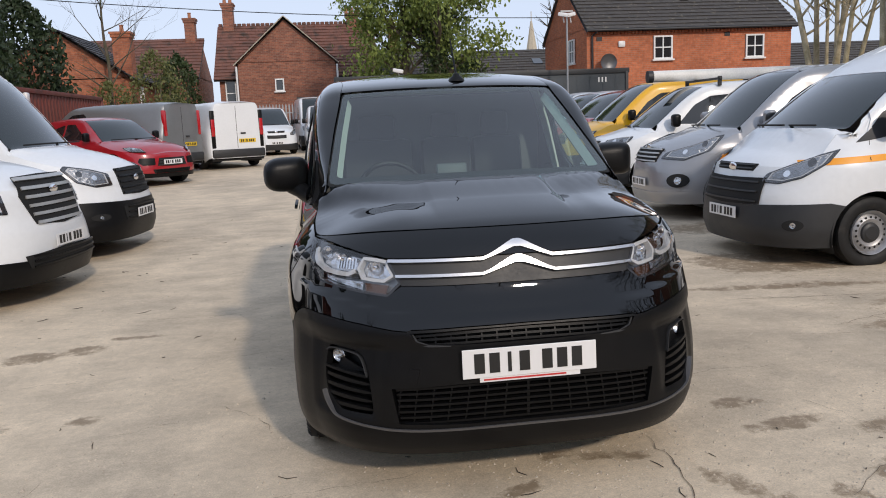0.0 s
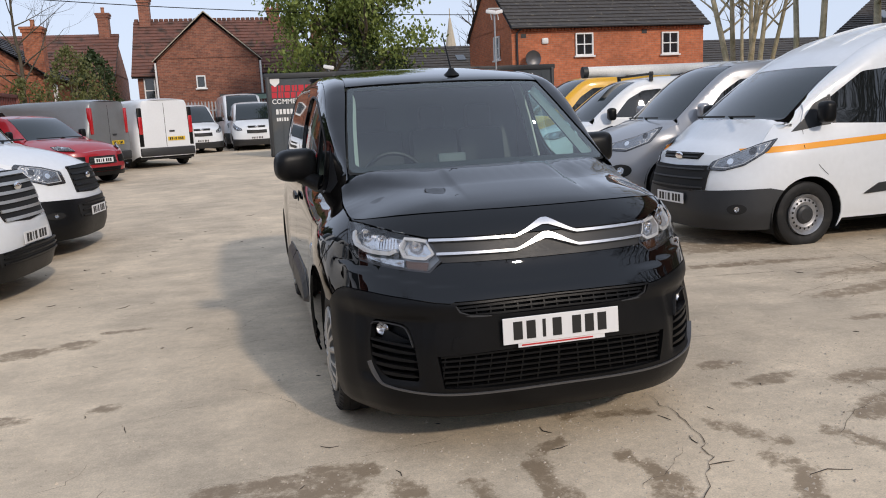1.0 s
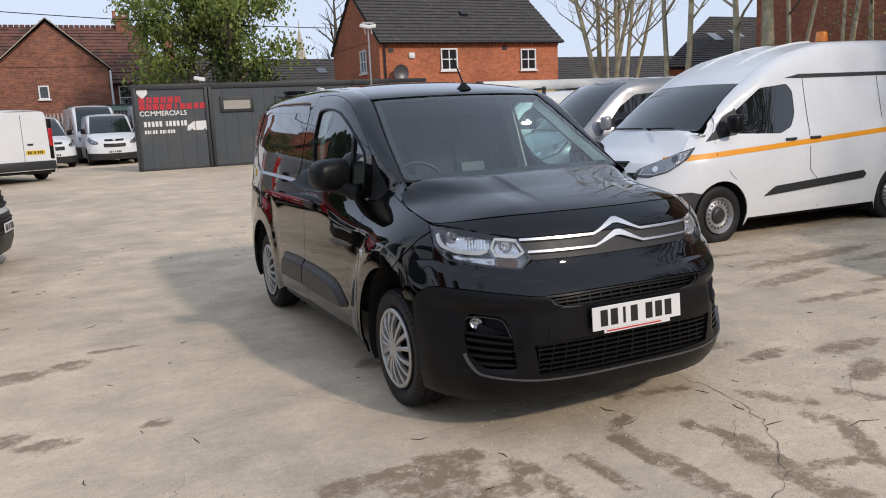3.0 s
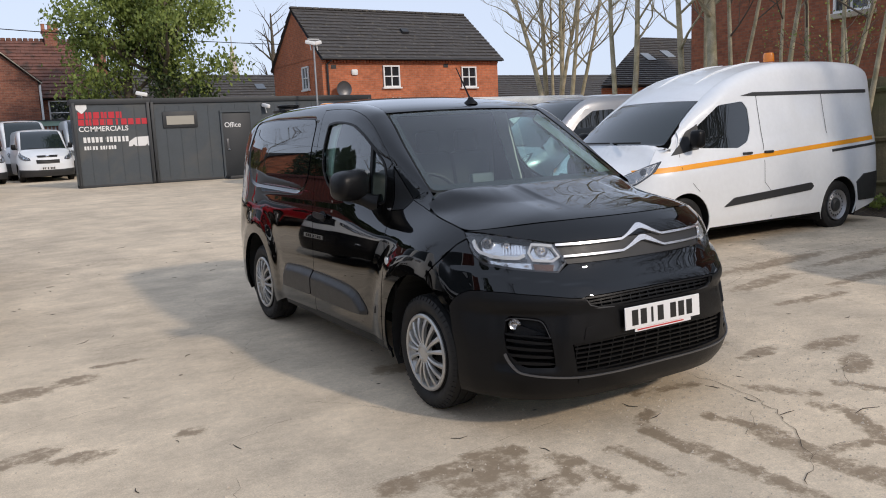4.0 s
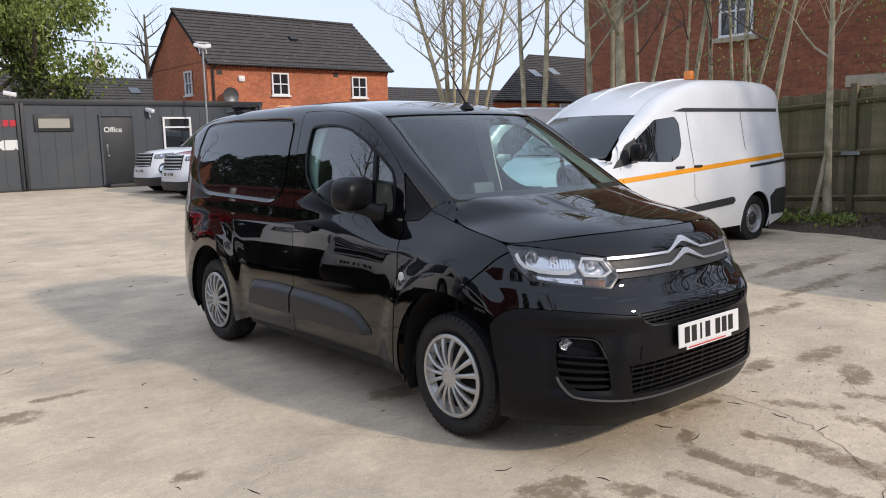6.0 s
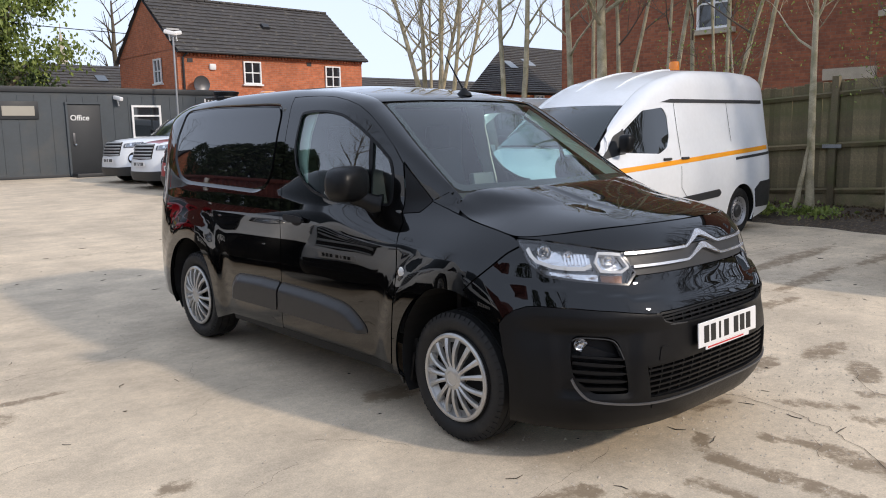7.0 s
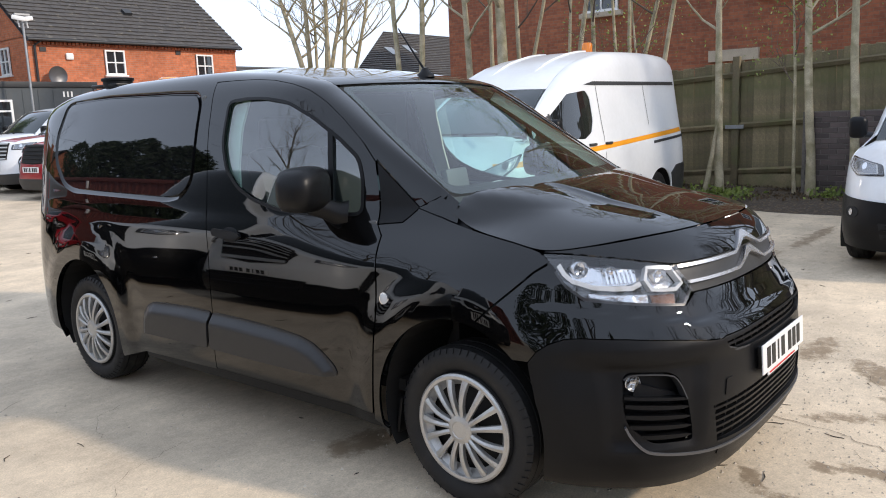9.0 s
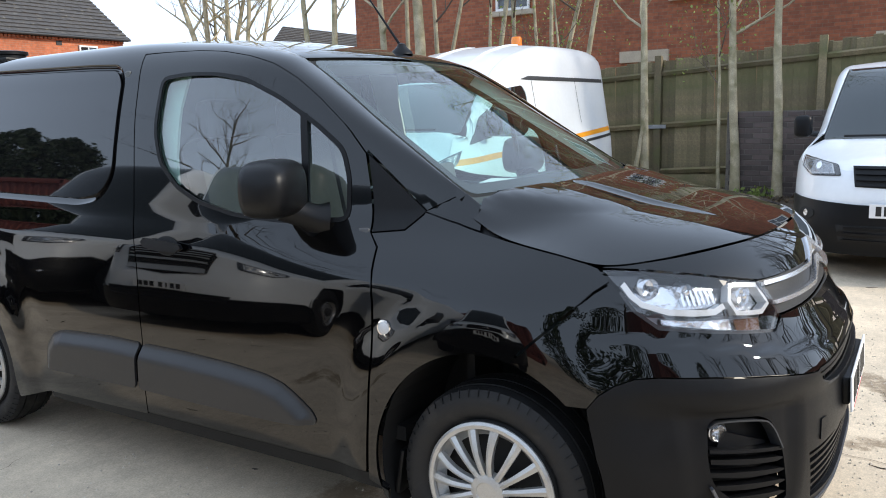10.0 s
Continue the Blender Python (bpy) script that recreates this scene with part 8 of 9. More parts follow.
parked("white_van", "large white van with a wide silver-barred grille", "van", face(-4.15, 4.30, -10), van_shell(1.02, 2.5, 1.0, 0.20, 1.15, 1.33, 1.12, 4.7, tum=0.84), WHITE_PAINT, 3.4,
    [cab_window(0.2, 1.33, 1.75, 2.0)], [(0.66, 0.84), (0.68, 1.02), (0.90, 1.08), (1.10, 1.10), (1.08, 1.0), (0.94, 0.86)], [(0.0, 1.16), (0.48, 1.15), (0.52, 0.98), (0.42, 0.73), (0.0, 0.70)], 0.42, bumper=BLACK_PLASTIC, rows=6, slat=SILVER, badge=1.02,
    plate_z=0.56, intake=[(0.0, 0.49), (0.6, 0.47), (0.55, 0.36), (0.0, 0.35)], h=0.07, r=0.34)
# a third one farther along, mirrored in the black paint
copy_thing(ford, face(-5.5, 1.75, -20))
# red car
low_car = van_shell(0.98, 1.68, 0.92, 0.62, 1.45, 1.10, 0.88, 3.85, tum=0.74,
    roof=Curve((0.62, 1.08), (1.35, 1.56), (1.45, 1.60), (2.0, 1.66), (2.9, 1.62), (3.5, 1.42), (3.85, 1.15)), zc=Curve((0.3, 1.06), (0.62, 1.03), (1.45, 1.40), (2.0, 1.44), (2.9, 1.40), (3.5, 1.22), (3.85, 1.0)))
red_car = parked("red_car", "glossy red sports utility car with black air intakes", "car", face(-4.98, 16.5, -42), low_car, RED_PAINT, 2.895,
    [[(1.10, 1.13), (2.10, 1.13), (2.10, 1.50), (1.75, 1.50)], [(2.16, 1.13), (3.05, 1.14), (2.95, 1.36), (2.16, 1.50)]], [(0.62, 0.80), (0.66, 0.89), (0.9, 0.93), (1.1, 0.92), (0.95, 0.82)],
    [(0.0, 0.66), (0.36, 0.66), (0.38, 0.48), (0.0, 0.46)], 0.30, bumper=BLACK_PLASTIC, rows=3, plate_z=0.56, intake=[(0.0, 0.40), (0.5, 0.40), (0.45, 0.32), (0.0, 0.31)], r=0.37)
for sg in (-1, 1):
    sheet("side_intake", lambda u, w, k=sg: low_car.P(k * np.asarray(u), w), rounded([(0.46, 0.66), (0.80, 0.67), (0.84, 0.58), (0.74, 0.50), (0.44, 0.50)], 0.02, 2), BLACK_PLASTIC, red_car, h=0.08, lift=0.012)
# vans seen from behind
def rear_kit(v, sh, plate, lamp_z, door_mat, trim=None):
    y = sh.tail - 0.03
    for sg in (-1, 1):
        x = float(sh.P(sh.sc + y - sh.yc, np.mean(lamp_z))[0])
        box("rear_lamp", (0.11, 0.10, lamp_z[1] - lamp_z[0]), (sg * (x - 0.045), y - 0.005, np.mean(lamp_z)), RED_LENS, v, bevel=0.02)
        if trim:
            box("corner_trim", (0.13, 0.07, 1.1), (sg * (x - 0.05), y - 0.01, 1.15), trim, v, bevel=0.02)
    box("rear_bumper", (2 * x + 0.04, 0.20, 0.24), (0, y - 0.02, 0.44), GREY_PLASTIC, v, bevel=0.04)
    box("door_gap", (0.012, 0.012, 1.25), (0.03, y + 0.026, 1.2), DARK, v)
    number_plate(v, Matrix.Translation((-0.28, y + 0.04, 0.80)) @ pose(0, 0, 0, 0, 0, 180), PLATE_YELLOW)
    box("door_handle", (0.16, 0.03, 0.05), (-0.16, y + 0.04, 1.02), GREY_PLASTIC, v, bevel=0.01)


long_mid = van_shell(0.985, 1.98, 0.95, 0.12, 1.05, 1.2, 1.0, 4.2, tum=0.82)
grey = parked("grey_van", "dusty grey van backed towards the yard", "van", face(-8.3, 21.5, 152), long_mid, GREY_PAINT, 3.2, [cab_window(0.12, 1.2, 1.6, 1.75)], W_LAMP,
    [(0.0, 0.975), (0.40, 0.975), (0.36, 0.90), (0.0, 0.90)], 0.56, rows=2)
rear_kit(grey, long_mid, PLATE_YELLOW, (1.05, 1.75), GREY_PAINT)
trafic = parked("white_van", "white van with black rear corners backed towards the yard", "van", face(-5.1, 24.2, 118), mid, WHITE_PAINT, 3.1, [cab_window(0.12, 1.17, 1.60, 1.72)], W_LAMP,
    [(0.0, 0.94), (0.48, 0.93), (0.42, 0.76), (0.0, 0.74)], 0.5, rows=3)
rear_kit(trafic, mid, PLATE_YELLOW, (0.95, 1.45), WHITE_PAINT, BLACK_PLASTIC)
# vans at the far end, facing the yard
far_van = parked("white_van", "white van with dark bumper parked by the palisade", "van", face(-2.8, 30.0, -75), long_mid, WHITE_PAINT, 3.2, [cab_window(0.12, 1.2, 1.6, 1.75)], W_LAMP,
    [(0.0, 0.975), (0.40, 0.975), (0.36, 0.90), (0.0, 0.90)], 0.44, rows=2, badge=0.937, plate_z=0.5, intake=[(0.0, 0.80), (0.42, 0.81), (0.40, 0.68), (0.0, 0.67)], h=0.1)
copy_thing(far_van, face(-0.48, 30.0, -88))
tall_van = parked("white_van", "tall white van behind the others at the palisade", "van", face(-0.8, 33.2, -84), big, WHITE_PAINT, 3.3, [cab_window(0.2, 1.33, 1.75, 2.0)], B_LAMP,
    [(0.0, 1.06), (0.46, 1.05), (0.44, 0.74), (0.0, 0.72)], 0.66, rows=5, badge=0.92, h=0.12)
copy_thing(tall_van, face(1.6, 33.6, -88))
# pick-ups beside the office
pick_shell = van_shell(0.95, 1.80, 0.92, 0.62, 1.40, 1.18, 1.08, 3.3, tum=0.76, roof=Curve((0.62, 1.18), (1.3, 1.68), (1.4, 1.72), (1.9, 1.78), (2.7, 1.76), (3.3, 1.70)), zc=Curve((0.3, 1.15), (0.62, 1.12), (1.4, 1.55), (1.9, 1.60), (2.7, 1.58), (3.3, 1.52)))
K_LAMP = [(0.52, 0.92), (0.54, 1.02), (0.80, 1.05), (1.05, 1.06), (0.98, 0.96), (0.76, 0.92)]
for name_, lab, paint, x, y in (("white_pickup", "white pick-up with a broad chrome-barred grille", WHITE_PAINT, 4.9, 18.5), ("white_pickup", "white pick-up with a red bonnet stripe", WHITE_PAINT, 4.8, 16.2), ("red_pickup", "dark red pick-up at the end of the row", RED_PAINT, 4.65, 14.05)):
    k = parked(name_, lab, "pick-up", face(x, y, -172), pick_shell, paint, 3.1, [[(1.05, 1.22), (2.05, 1.22), (2.05, 1.60), (1.65, 1.60)], [(2.1, 1.22), (2.95, 1.22), (2.9, 1.55), (2.1, 1.60)]], K_LAMP,
        [(0.0, 1.08), (0.46, 1.06), (0.44, 0.72), (0.0, 0.70)], 0.42, rows=5, slat=SILVER if paint is WHITE_PAINT else DARK, plate_z=0.60, r=0.38, h=0.1, fog=(0.80, 0.66, 0.10, 0.14), bumper=GREY_PLASTIC)
    if "stripe" in lab:
        sheet("bonnet_stripe", pick_shell.B, [(-0.1, -0.68), (0.42, -0.62), (0.42, 0.45), (-0.1, 0.42)], RED_PAINT, k, h=0.1, lift=0.004, depth=0, centre=(0, 0, 0))
# ---- trees and plants ----
BARK_PALE = material("pale_bark", (0.40, 0.345, 0.235), 0.85, vary=0.3, scale=7, stain=(0.22, 0.20, 0.11), stain_scale=5, stain_at=(0.45, 0.7), bump=0.3, bump_scale=25)
BARK = material("brown_bark", (0.10, 0.078, 0.055), 0.9, vary=0.35, scale=6, stain=(0.05, 0.06, 0.025), stain_scale=3, stain_at=(0.5, 0.7), bump=0.5, bump_scale=20)
TWIG = material("twig", (0.11, 0.085, 0.065), 0.85)


def leaf_material(name, a, b):
    m = bpy.data.materials.new(name)
    m.use_nodes = True
    nt = m.node_tree
    bs = nt.nodes["Principled BSDF"]
    geo = nt.nodes.new("ShaderNodeNewGeometry")
    ramp = nt.nodes.new("ShaderNodeValToRGB")
    ramp.color_ramp.elements[0].color, ramp.color_ramp.elements[1].color = (*a, 1), (*b, 1)
    nt.links.new(geo.outputs["Random Per Island"], ramp.inputs["Fac"])
    nt.links.new(ramp.outputs["Color"], bs.inputs["Base Color"])
    bs.inputs["Roughness"].default_value = 0.55
    tr = nt.nodes.new("ShaderNodeBsdfTranslucent")
    nt.links.new(ramp.outputs["Color"], tr.inputs["Color"])
    mix = nt.nodes.new("ShaderNodeMixShader")
    mix.inputs[0].default_value = 0.3
    nt.links.new(bs.outputs[0], mix.inputs[1]), nt.links.new(tr.outputs[0], mix.inputs[2])
    nt.links.new(mix.outputs[0], nt.nodes["Material Output"].inputs["Surface"])
    return m


SPRING = leaf_material("spring_leaf", (0.12, 0.17, 0.035), (0.27, 0.33, 0.08))
CONIFER = leaf_material("conifer_leaf", (0.018, 0.035, 0.014), (0.045, 0.07, 0.028))
SHRUB = leaf_material("shrub_leaf", (0.10, 0.12, 0.035), (0.19, 0.19, 0.07))
IVY = leaf_material("ivy_leaf", (0.03, 0.055, 0.018), (0.07, 0.10, 0.035))


def leaves(name, spots, size, mat, parent, seed, kind="stuff"):
    """Many small folded leaves at the given places."""
    r = random.Random(seed)
    verts, faces = [], []
    for p in spots:
        s = size * r.uniform(0.6, 1.35)
        q = Euler((r.uniform(0, 6.3), r.uniform(0, 6.3), r.uniform(0, 6.3))).to_matrix()
        k = len(verts)
        for v in ((-0.5, 0, 0), (0, -0.32, 0.08), (0.55, 0, 0), (0, 0.32, 0.08)):
            w = q @ Vector(v) * s
            verts.append((p[0] + w.x, p[1] + w.y, p[2] + w.z))
        faces += [(k, k + 1, k + 2), (k, k + 2, k + 3)]
    ob = mesh_part(name, verts, faces, mat, parent)
    return ob


def grow(base, height, radius, seed, lean=(0, 0), spread=0.5, limbs=10, first=0.35, depth=3, twist=0.05, up=0.5, limb_len=0.38):
    """The limbs of a tree: lists of (path, radii), and the tips."""
    r = random.Random(seed)
    out, tips = [], []
    trunk = []
    n = 10
    dx = dy = 0
    for i in range(n + 1):
        t = i / n
        if i:
            dx += r.uniform(-twist, twist) * height / n * 2
            dy += r.uniform(-twist, twist) * height / n * 2
        trunk.append(Vector((base[0] + lean[0] * t + dx, base[1] + lean[1] * t + dy, base[2] + height * t)))
    rad = [radius * (1.18 if i == 0 else 1) * (1 - 0.85 * (i / n) ** 1.1) for i in range(n + 1)]
    out.append((trunk, rad, 8))

    def shoot(p, d, length, rd, level):
        pts, radii = [p], [rd]
        m = 4 if level < depth else 3
        for i in range(m):
            d = (d + Vector((r.uniform(-1, 1), r.uniform(-1, 1), r.uniform(-0.5, 1) * up)) * 0.28).normalized()
            p = p + d * length / m
            pts.append(p)
            radii.append(max(0.003, rd * (1 - 0.8 * (i + 1) / m)))
        out.append((pts, radii, 5 if level < depth else 3))
        tips.append((pts[-1], level))
        if level < depth:
            for i in range(r.randint(3, 5)):
                k = r.randint(1, m)
                a = Vector((r.uniform(-1, 1), r.uniform(-1, 1), r.uniform(-0.2, 1))).normalized()
                shoot(pts[k], (d * 0.7 + a * 0.75).normalized(), length * r.uniform(0.4, 0.65), max(0.004, radii[k] * 0.6), level + 1)
    for i in range(limbs):
        t = first + (0.98 - first) * (i + r.random()) / limbs
        k = t * n
        j = min(int(k), n - 1)
        p = trunk[j].lerp(trunk[j + 1], k - j)
        a = r.uniform(0, 2 * math.pi)
        d = Vector((math.cos(a) * spread, math.sin(a) * spread, up + r.uniform(0, 0.4))).normalized()
        shoot(p, d, height * limb_len * (1.15 - 0.7 * t) * r.uniform(0.7, 1.2), rad[j] * 0.5, 2)
    return out, tips


def tree(name, label, base, height, radius, seed, bark, leaf=None, count=0, size=0.12, cloud=0.5, category="tree", group="", **kw):
    ob = thing(name, Matrix.Identity(4), label, category, group)
    limbs, tips = grow(base, height, radius, seed, **kw)
    bm = bmesh.new()
    tube_bm(bm, limbs[0][0], limbs[0][1], 10)
    part("trunk", bm, bark, ob, smooth_=True, angle=80)
    bm = bmesh.new()
    for path, rad, n in limbs[1:]:
        tube_bm(bm, path, rad, n, cap=False)
    part("twig_mass", bm, bark if radius > 0.06 else TWIG, ob, smooth_=True, angle=80)["kind"] = "stuff"
    if leaf:
        r = random.Random(seed + 1)
        spots = []
        for _ in range(count):
            p, level = r.choice(tips)
            spots.append((p.x + r.gauss(0, cloud), p.y + r.gauss(0, cloud), p.z + r.gauss(0, cloud * 0.8)))
        leaves("crown", spots, size, leaf, ob, seed + 2)
    return ob


# big tree behind the office
tree("tree", "tall broadleaf tree in fresh green spring leaf", (4.4, 31, 0.3), 9.6, 0.34, 11, BARK, SPRING, 22000, 0.17, 0.42, limbs=18, first=0.28, spread=0.9, limb_len=0.34)
tree("tree", "ivy-covered stem beside the leafing tree", (3.2, 32, 0.3), 8.2, 0.26, 12, BARK, SPRING, 12000, 0.16, 0.4, limbs=14, first=0.25, spread=0.8, limb_len=0.3)
r = random.Random(77)
ivy = thing("ivy", Matrix.Identity(4), "dark ivy climbing the tree stems behind the cabin", "ivy", kind="stuff")
leaves("ivy_leaves", [(4.4 + r.gauss(0, 0.30), 31 + r.gauss(0, 0.3), r.uniform(2.6, 6.8)) for _ in range(3500)], 0.15, IVY, ivy, 5)
# slim bare trees along the fence
stems = ((8.98, 2.55, 6.2, 0.068, 0.25, 0.2), (9.2, 1.3, 6.5, 0.07, 0.05, 0.25), (9.15, 0.72, 7.0, 0.068, 0.1, 0.35), (9.4, 3.9, 4.2, 0.035, 0.3, 0.5), (9.3, 1.55, 4.6, 0.03, -0.2, 0.15),
         (10.6, 12.73, 7.6, 0.096, -0.12, 2.64), (10.8, 13.6, 7.8, 0.088, -0.1, 0.09), (11.2, 13.93, 7.3, 0.056, -0.03, -0.2), (11.4, 14.0, 8.7, 0.064, 0.09, -0.39), (11.0, 13.25, 8.4, 0.072, -0.08, -0.36),
         (10.9, 13.87, 8.1, 0.072, -0.07, -2.62), (10.7, 12.65, 7.5, 0.072, -0.12, -1.01), (10.8, 12.95, 7.5, 0.064, 0.13, -2.03), (8.9, 8.76, 8.5, 0.068, 0.09, 0.79), (9.1, 8.75, 8.5, 0.073, -0.09, -0.56),
         (9.5, 7.48, 7.7, 0.082, 0.04, 0.43), (9.8, 7.29, 8.4, 0.054, 0.11, 0.23), (9.4, 6.66, 8.6, 0.125, -0.12, 0.4), (9.7, 6.52, 8.2, 0.054, 0.05, 0.41), (9.9, 6.97, 8.0, 0.05, -0.1, -1.72),
         (9.8, 5.7, 8.0, 0.04, -0.12, -0.42), (9.6, 5.68, 8.7, 0.055, 0.11, -1.28), (9.9, 5.17, 8.1, 0.05, -0.06, 0.14), (10.0, 4.64, 8.7, 0.035, 0.02, 0.6), (9.8, 4.43, 8.6, 0.045, 0.1, -0.16),
         (9.7, 4.79, 8.0, 0.05, -0.03, -2.25), (9.6, 4.12, 8.2, 0.05, -0.02, -1.59))
for i, (x, y, hgt, rad, lx, ly) in enumerate(stems):
    tree("tree", "slim pale-barked tree, almost bare, by the fence", (x, y, 0.05), hgt, rad, 40 + i, BARK_PALE, SPRING if i < 5 or i > 17 else None, 900 if i < 5 or i > 17 else 0, 0.045, 0.25, group="trees along the fence",
         lean=(lx, ly), limbs=13 if rad > 0.05 else 9, first=0.36, spread=0.85, up=0.5, depth=4, limb_len=0.25, twist=0.018)
tree("sucker", "thin leaning side stem at the tree foot", (8.85, 2.75, 0.05), 1.5, 0.05, 61, BARK_PALE, lean=(0.12, -0.2), limbs=0, category="tree")
# the row of trees goes on past the corner of the building
r = random.Random(31)
for i in range(13):
    tree("tree", "slim bare tree, the fence row going on", (9.3 + r.uniform(-0.4, 1.6), -1.9 - 0.62 * i + r.uniform(-0.25, 0.25), 0.05), r.uniform(6.5, 8.5), r.uniform(0.06, 0.12), 210 + i, BARK, group="trees along the fence",
         lean=(r.uniform(-0.3, 0.3), r.uniform(-0.6, 0.6)), limbs=13, first=0.25, spread=0.85, up=0.5, depth=4, limb_len=0.27, twist=0.02)
# bare trees at the far edge
tree("tree", "bare spreading tree against the sky", (-9.4, 31.9, 0.2), 8.6, 0.11, 21, BARK, limbs=14, first=0.3, spread=0.9, depth=4)
tree("tree", "bare spreading tree beyond the containers", (-11.5, 11.0, 0.0), 9.0, 0.15, 22, BARK, limbs=20, first=0.25, spread=1.0, depth=4, limb_len=0.45)
tree("tree", "distant bare tree behind the low roofs", (14.0, 45, 0.2), 9.0, 0.3, 23, BARK, limbs=14, first=0.35, spread=0.9, depth=3)
tree("tree", "bare tree at the open end of the yard", (3.0, -16.0, 0.0), 9.5, 0.2, 24, BARK, limbs=14, first=0.3, spread=0.8, depth=4)
for i, (x, y, hgt) in enumerate(((-6.5, -17.0, 8.5), (-1.5, -17.5, 10.0), (7.0, -17.0, 9.0), (10.0, -13.8, 8.0), (-12.0, -6.5, 8.0))):
    tree("tree", "bare tree at the open end of the yard", (x, y, 0.0), hgt, 0.17, 160 + i, BARK, limbs=16, first=0.22, spread=0.9, depth=4, limb_len=0.42)
tree("tree", "bare tree near the yard's entrance", (12.0, -9.0, 0.0), 9.5, 0.2, 25, BARK, limbs=14, first=0.3, spread=0.8, depth=4)


def mound(name, label, centre, size, count, leaf, mat, seed, category, pointed=False):
    """A dense evergreen or shrub: stems inside, leaves through its whole ragged outline."""
    ob = thing(name, Matrix.Identity(4), label, category)
    r = random.Random(seed)
    spots = []
    while len(spots) < count:
        a, t = r.uniform(0, 2 * math.pi), r.random()
        prof = (1 - t) ** 0.75 if pointed else math.sqrt(max(0.0, 1 - (t * 1.02) ** 3))
        k = prof * (0.72 + 0.4 * noise.noise((math.cos(a) * 1.4 + seed, math.sin(a) * 1.4, t * 4))) * math.sqrt(r.uniform(0.35, 1))
        spots.append((centre[0] + size[0] * k * math.cos(a) + r.gauss(0, 0.08), centre[1] + size[1] * k * math.sin(a) + r.gauss(0, 0.08), centre[2] + size[2] * t + r.gauss(0, 0.10)))
    bm = bmesh.new()
    for i in range(7):
        a = r.uniform(0, 6.28)
        tube_bm(bm, [(centre[0], centre[1], centre[2] - 0.2), (centre[0] + size[0] * 0.35 * math.cos(a), centre[1] + size[1] * 0.35 * math.sin(a), centre[2] + size[2] * r.uniform(0.5, 0.85))], [0.07, 0.02], 5)
    part("trunk", bm, BARK, ob)
    leaves("crown", spots, leaf, mat, ob, seed + 3)
    return ob


for i, (x, y, sx, hgt) in enumerate(((-11.9, 29.2, 2.5, 6.6), (-12.3, 25.6, 2.4, 6.6), (-11.9, 22.6, 2.2, 6.6), (-11.8, 19.6, 2.1, 5.6))):
    mound("conifer", "dark dense evergreen behind the red container", (x, y, 0.1), (sx, 1.9, hgt), 7000, 0.20, CONIFER, 100 + i, "conifer")
mound("shrub", "tall twiggy yellow-green shrub before the houses", (-7.6, 31.5, 0.3), (2.0, 1.2, 4.4), 3000, 0.13, SHRUB, 130, "shrub")
mound("shrub", "tall twiggy yellow-green shrub before the houses", (-9.2, 30.5, 0.3), (1.5, 1.2, 3.2), 1800, 0.13, SHRUB, 131, "shrub")
mound("tree", "dense green tree between the houses", (-7.6, 37.5, 0.3), (1.6, 1.5, 4.8), 3500, 0.17, IVY, 132, "tree")
mound("shrub", "dark green growth at the foot of the leafing tree", (5.8, 30.5, 0.3), (1.6, 1.0, 3.6), 2500, 0.16, IVY, 133, "shrub")
# growth behind the closing wall, mirrored in the bonnet
for i, (x, y, sx, hgt) in enumerate(((-12.6, -11.0, 2.2, 5.4), (-11.0, -4.2, 1.8, 4.4), (-11.2, -1.4, 1.8, 4.0), (-9.5, -15.5, 2.2, 5.6), (-5.2, -16.0, 2.2, 5.0), (1.0, -15.8, 2.0, 4.6), (5.5, -15.5, 2.1, 4.8), (13.5, -8.0, 2.1, 4.6))):
    mound("bush", "broad dark green bush at the edge of the yard", (x, y, 0.0), (sx, 1.6, hgt), 2600, 0.17, IVY, 150 + i, "bush")
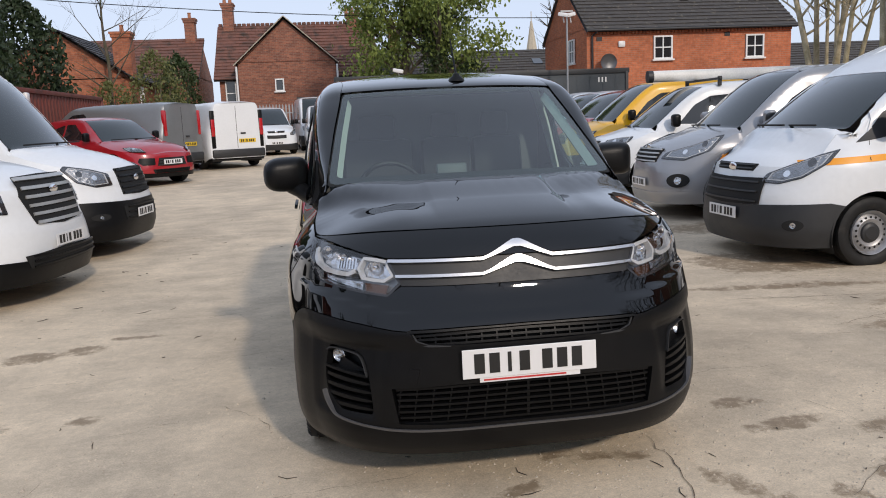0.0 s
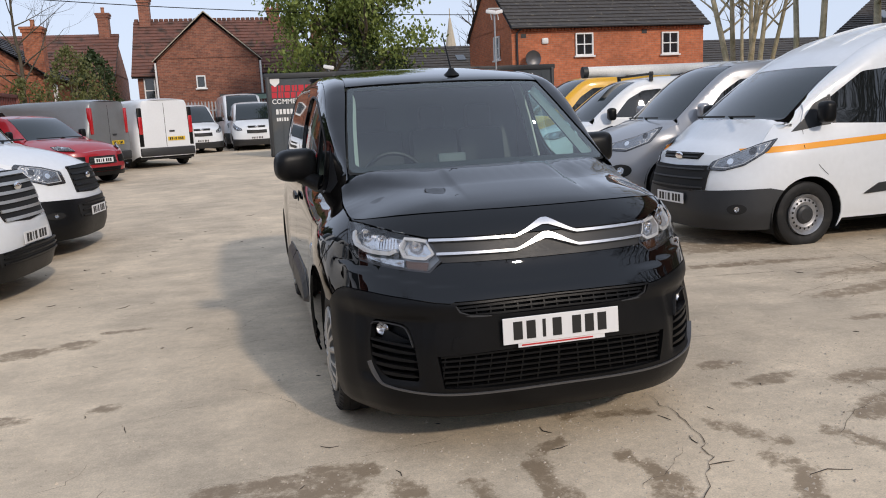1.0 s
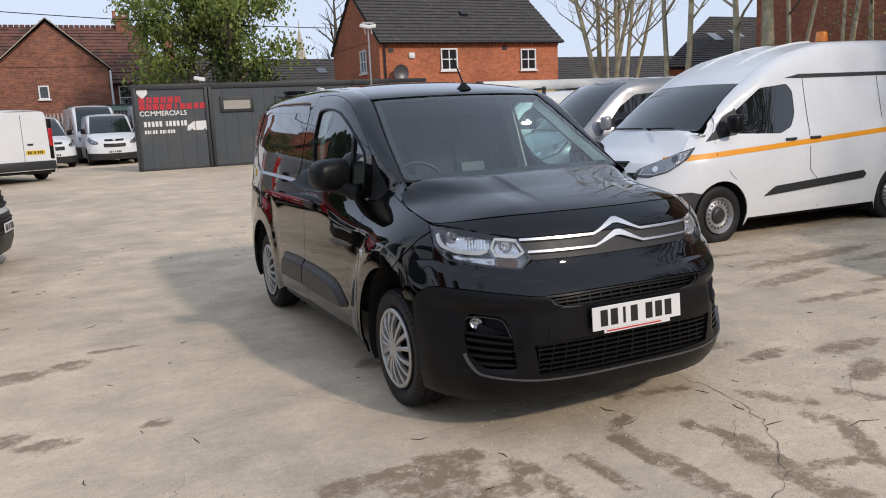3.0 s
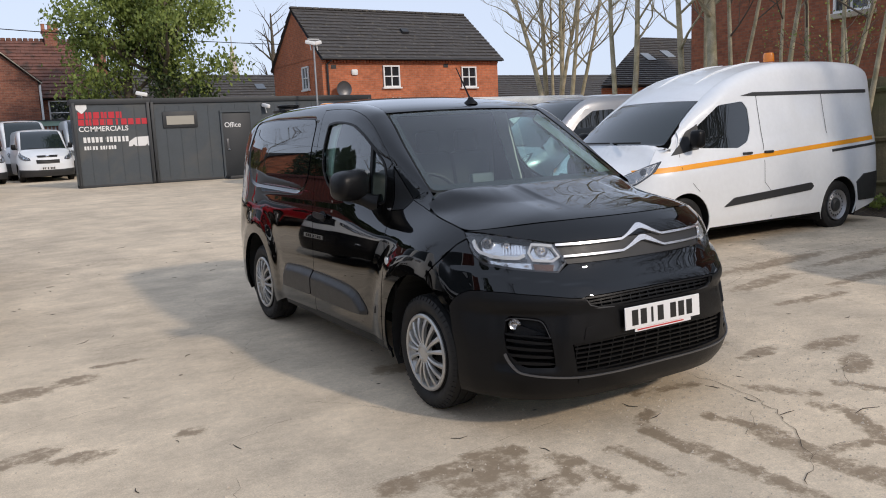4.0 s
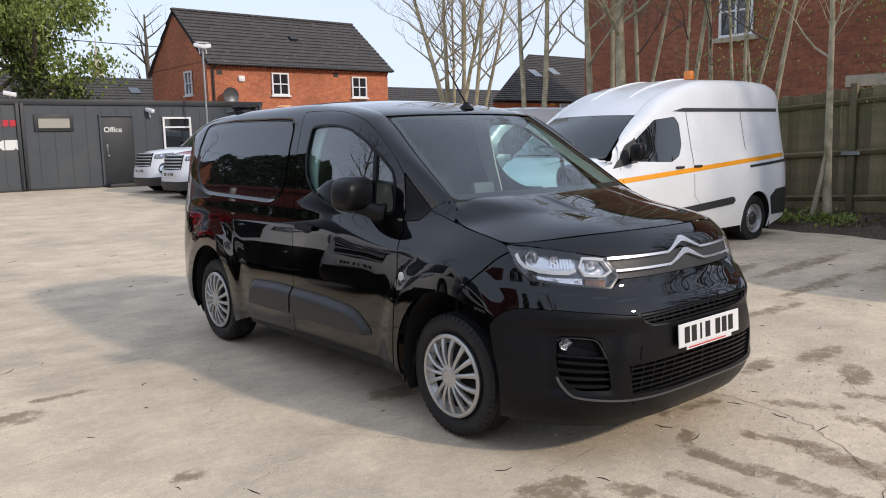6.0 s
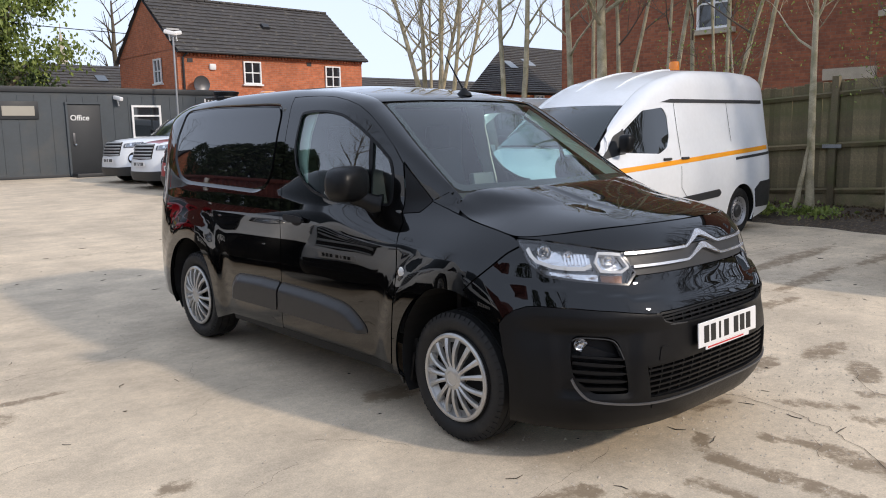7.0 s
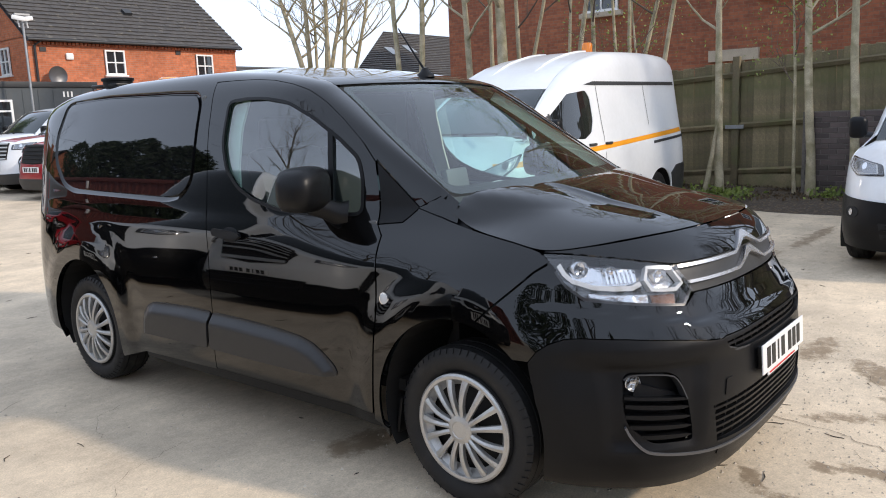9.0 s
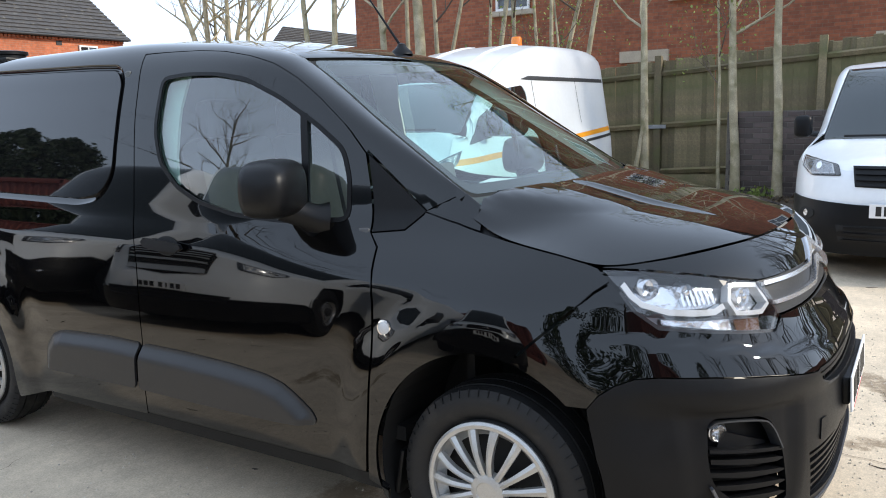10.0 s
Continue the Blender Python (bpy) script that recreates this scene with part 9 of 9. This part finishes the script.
# ground plants and litter on the bed
r = random.Random(3)
litter = thing("leaf_litter", Matrix.Identity(4), "dry brown leaves and twigs scattered on the soil", "leaf litter", kind="stuff")
LITTER = leaf_material("dry_leaf", (0.06, 0.04, 0.022), (0.17, 0.12, 0.07))
leaves("dry_leaves", [(r.uniform(8.5, 10.2), r.uniform(-1, 6), 0.13 + r.uniform(0, 0.03)) for _ in range(2600)], 0.055, LITTER, litter, 8)
weeds = thing("weeds", Matrix.Identity(4), "small green weeds at the foot of the trees", "weeds", kind="stuff")
spots = []
for cx, cy in ((8.75, 2.75), (8.8, 2.45), (8.65, 3.1), (8.9, 3.5), (8.7, 2.2), (8.95, 1.0)):
    spots += [(cx + r.gauss(0, 0.14), cy + r.gauss(0, 0.14), 0.12 + abs(r.gauss(0, 0.07))) for _ in range(150)]
leaves("weed_leaves", spots, 0.07, SPRING, weeds, 9)
grit = thing("grit", Matrix.Identity(4), "loose stone chips strewn over the concrete", "gravel", kind="stuff")
STONE_CHIP = material("stone_chip", (0.50, 0.43, 0.345), 0.9, vary=0.4, scale=40)
verts, faces = [], []
for _ in range(5500):
    x, y = r.uniform(-4.4, 4.0), r.uniform(-2.4, 4.2)
    if r.random() < 0.4:
        x, y = r.gauss(0.6, 1.4), r.gauss(-1.0, 0.8)
    s = r.uniform(0.003, 0.008) * (1.6 if r.random() < 0.06 else 1)
    z = float(ground_z(x, y)) + 0.012 * noise.noise((x * 0.35, y * 0.35, 3))
    k = len(verts)
    a = r.uniform(0, 6.28)
    for j in range(3):
        verts.append((x + s * math.cos(a + 2.1 * j), y + s * math.sin(a + 2.1 * j), z))
    verts.append((x + s * 0.2, y, z + s * 0.9))
    faces += [(k, k + 1, k + 3), (k + 1, k + 2, k + 3), (k + 2, k, k + 3)]
mesh_part("chips", verts, faces, STONE_CHIP, grit)

debris = thing("debris", Matrix.Identity(4), "dark bits of twig and grit lying about the yard", "debris", kind="stuff")
bm = bmesh.new()
for _ in range(220):
    x, y = r.uniform(-4.5, 7.0), r.uniform(-2.8, 9.0)
    z = float(ground_z(x, y)) + 0.012 * noise.noise((x * 0.35, y * 0.35, 3)) + 0.003
    a, n = r.uniform(0, 6.28), r.uniform(0.01, 0.05) * (2.2 if r.random() < 0.12 else 1)
    d = Vector((math.cos(a), math.sin(a), 0)) * n
    p = Vector((x, y, z))
    tube_bm(bm, [p - d, p + Vector((-d.y, d.x, 0)) * r.uniform(-0.4, 0.4), p + d], [0.0015, r.uniform(0.0015, 0.0035), 0.001], 4, cap=False)
part("bits", bm, material("dark_twig", (0.05, 0.04, 0.03), 0.9, vary=0.3, scale=30), debris)
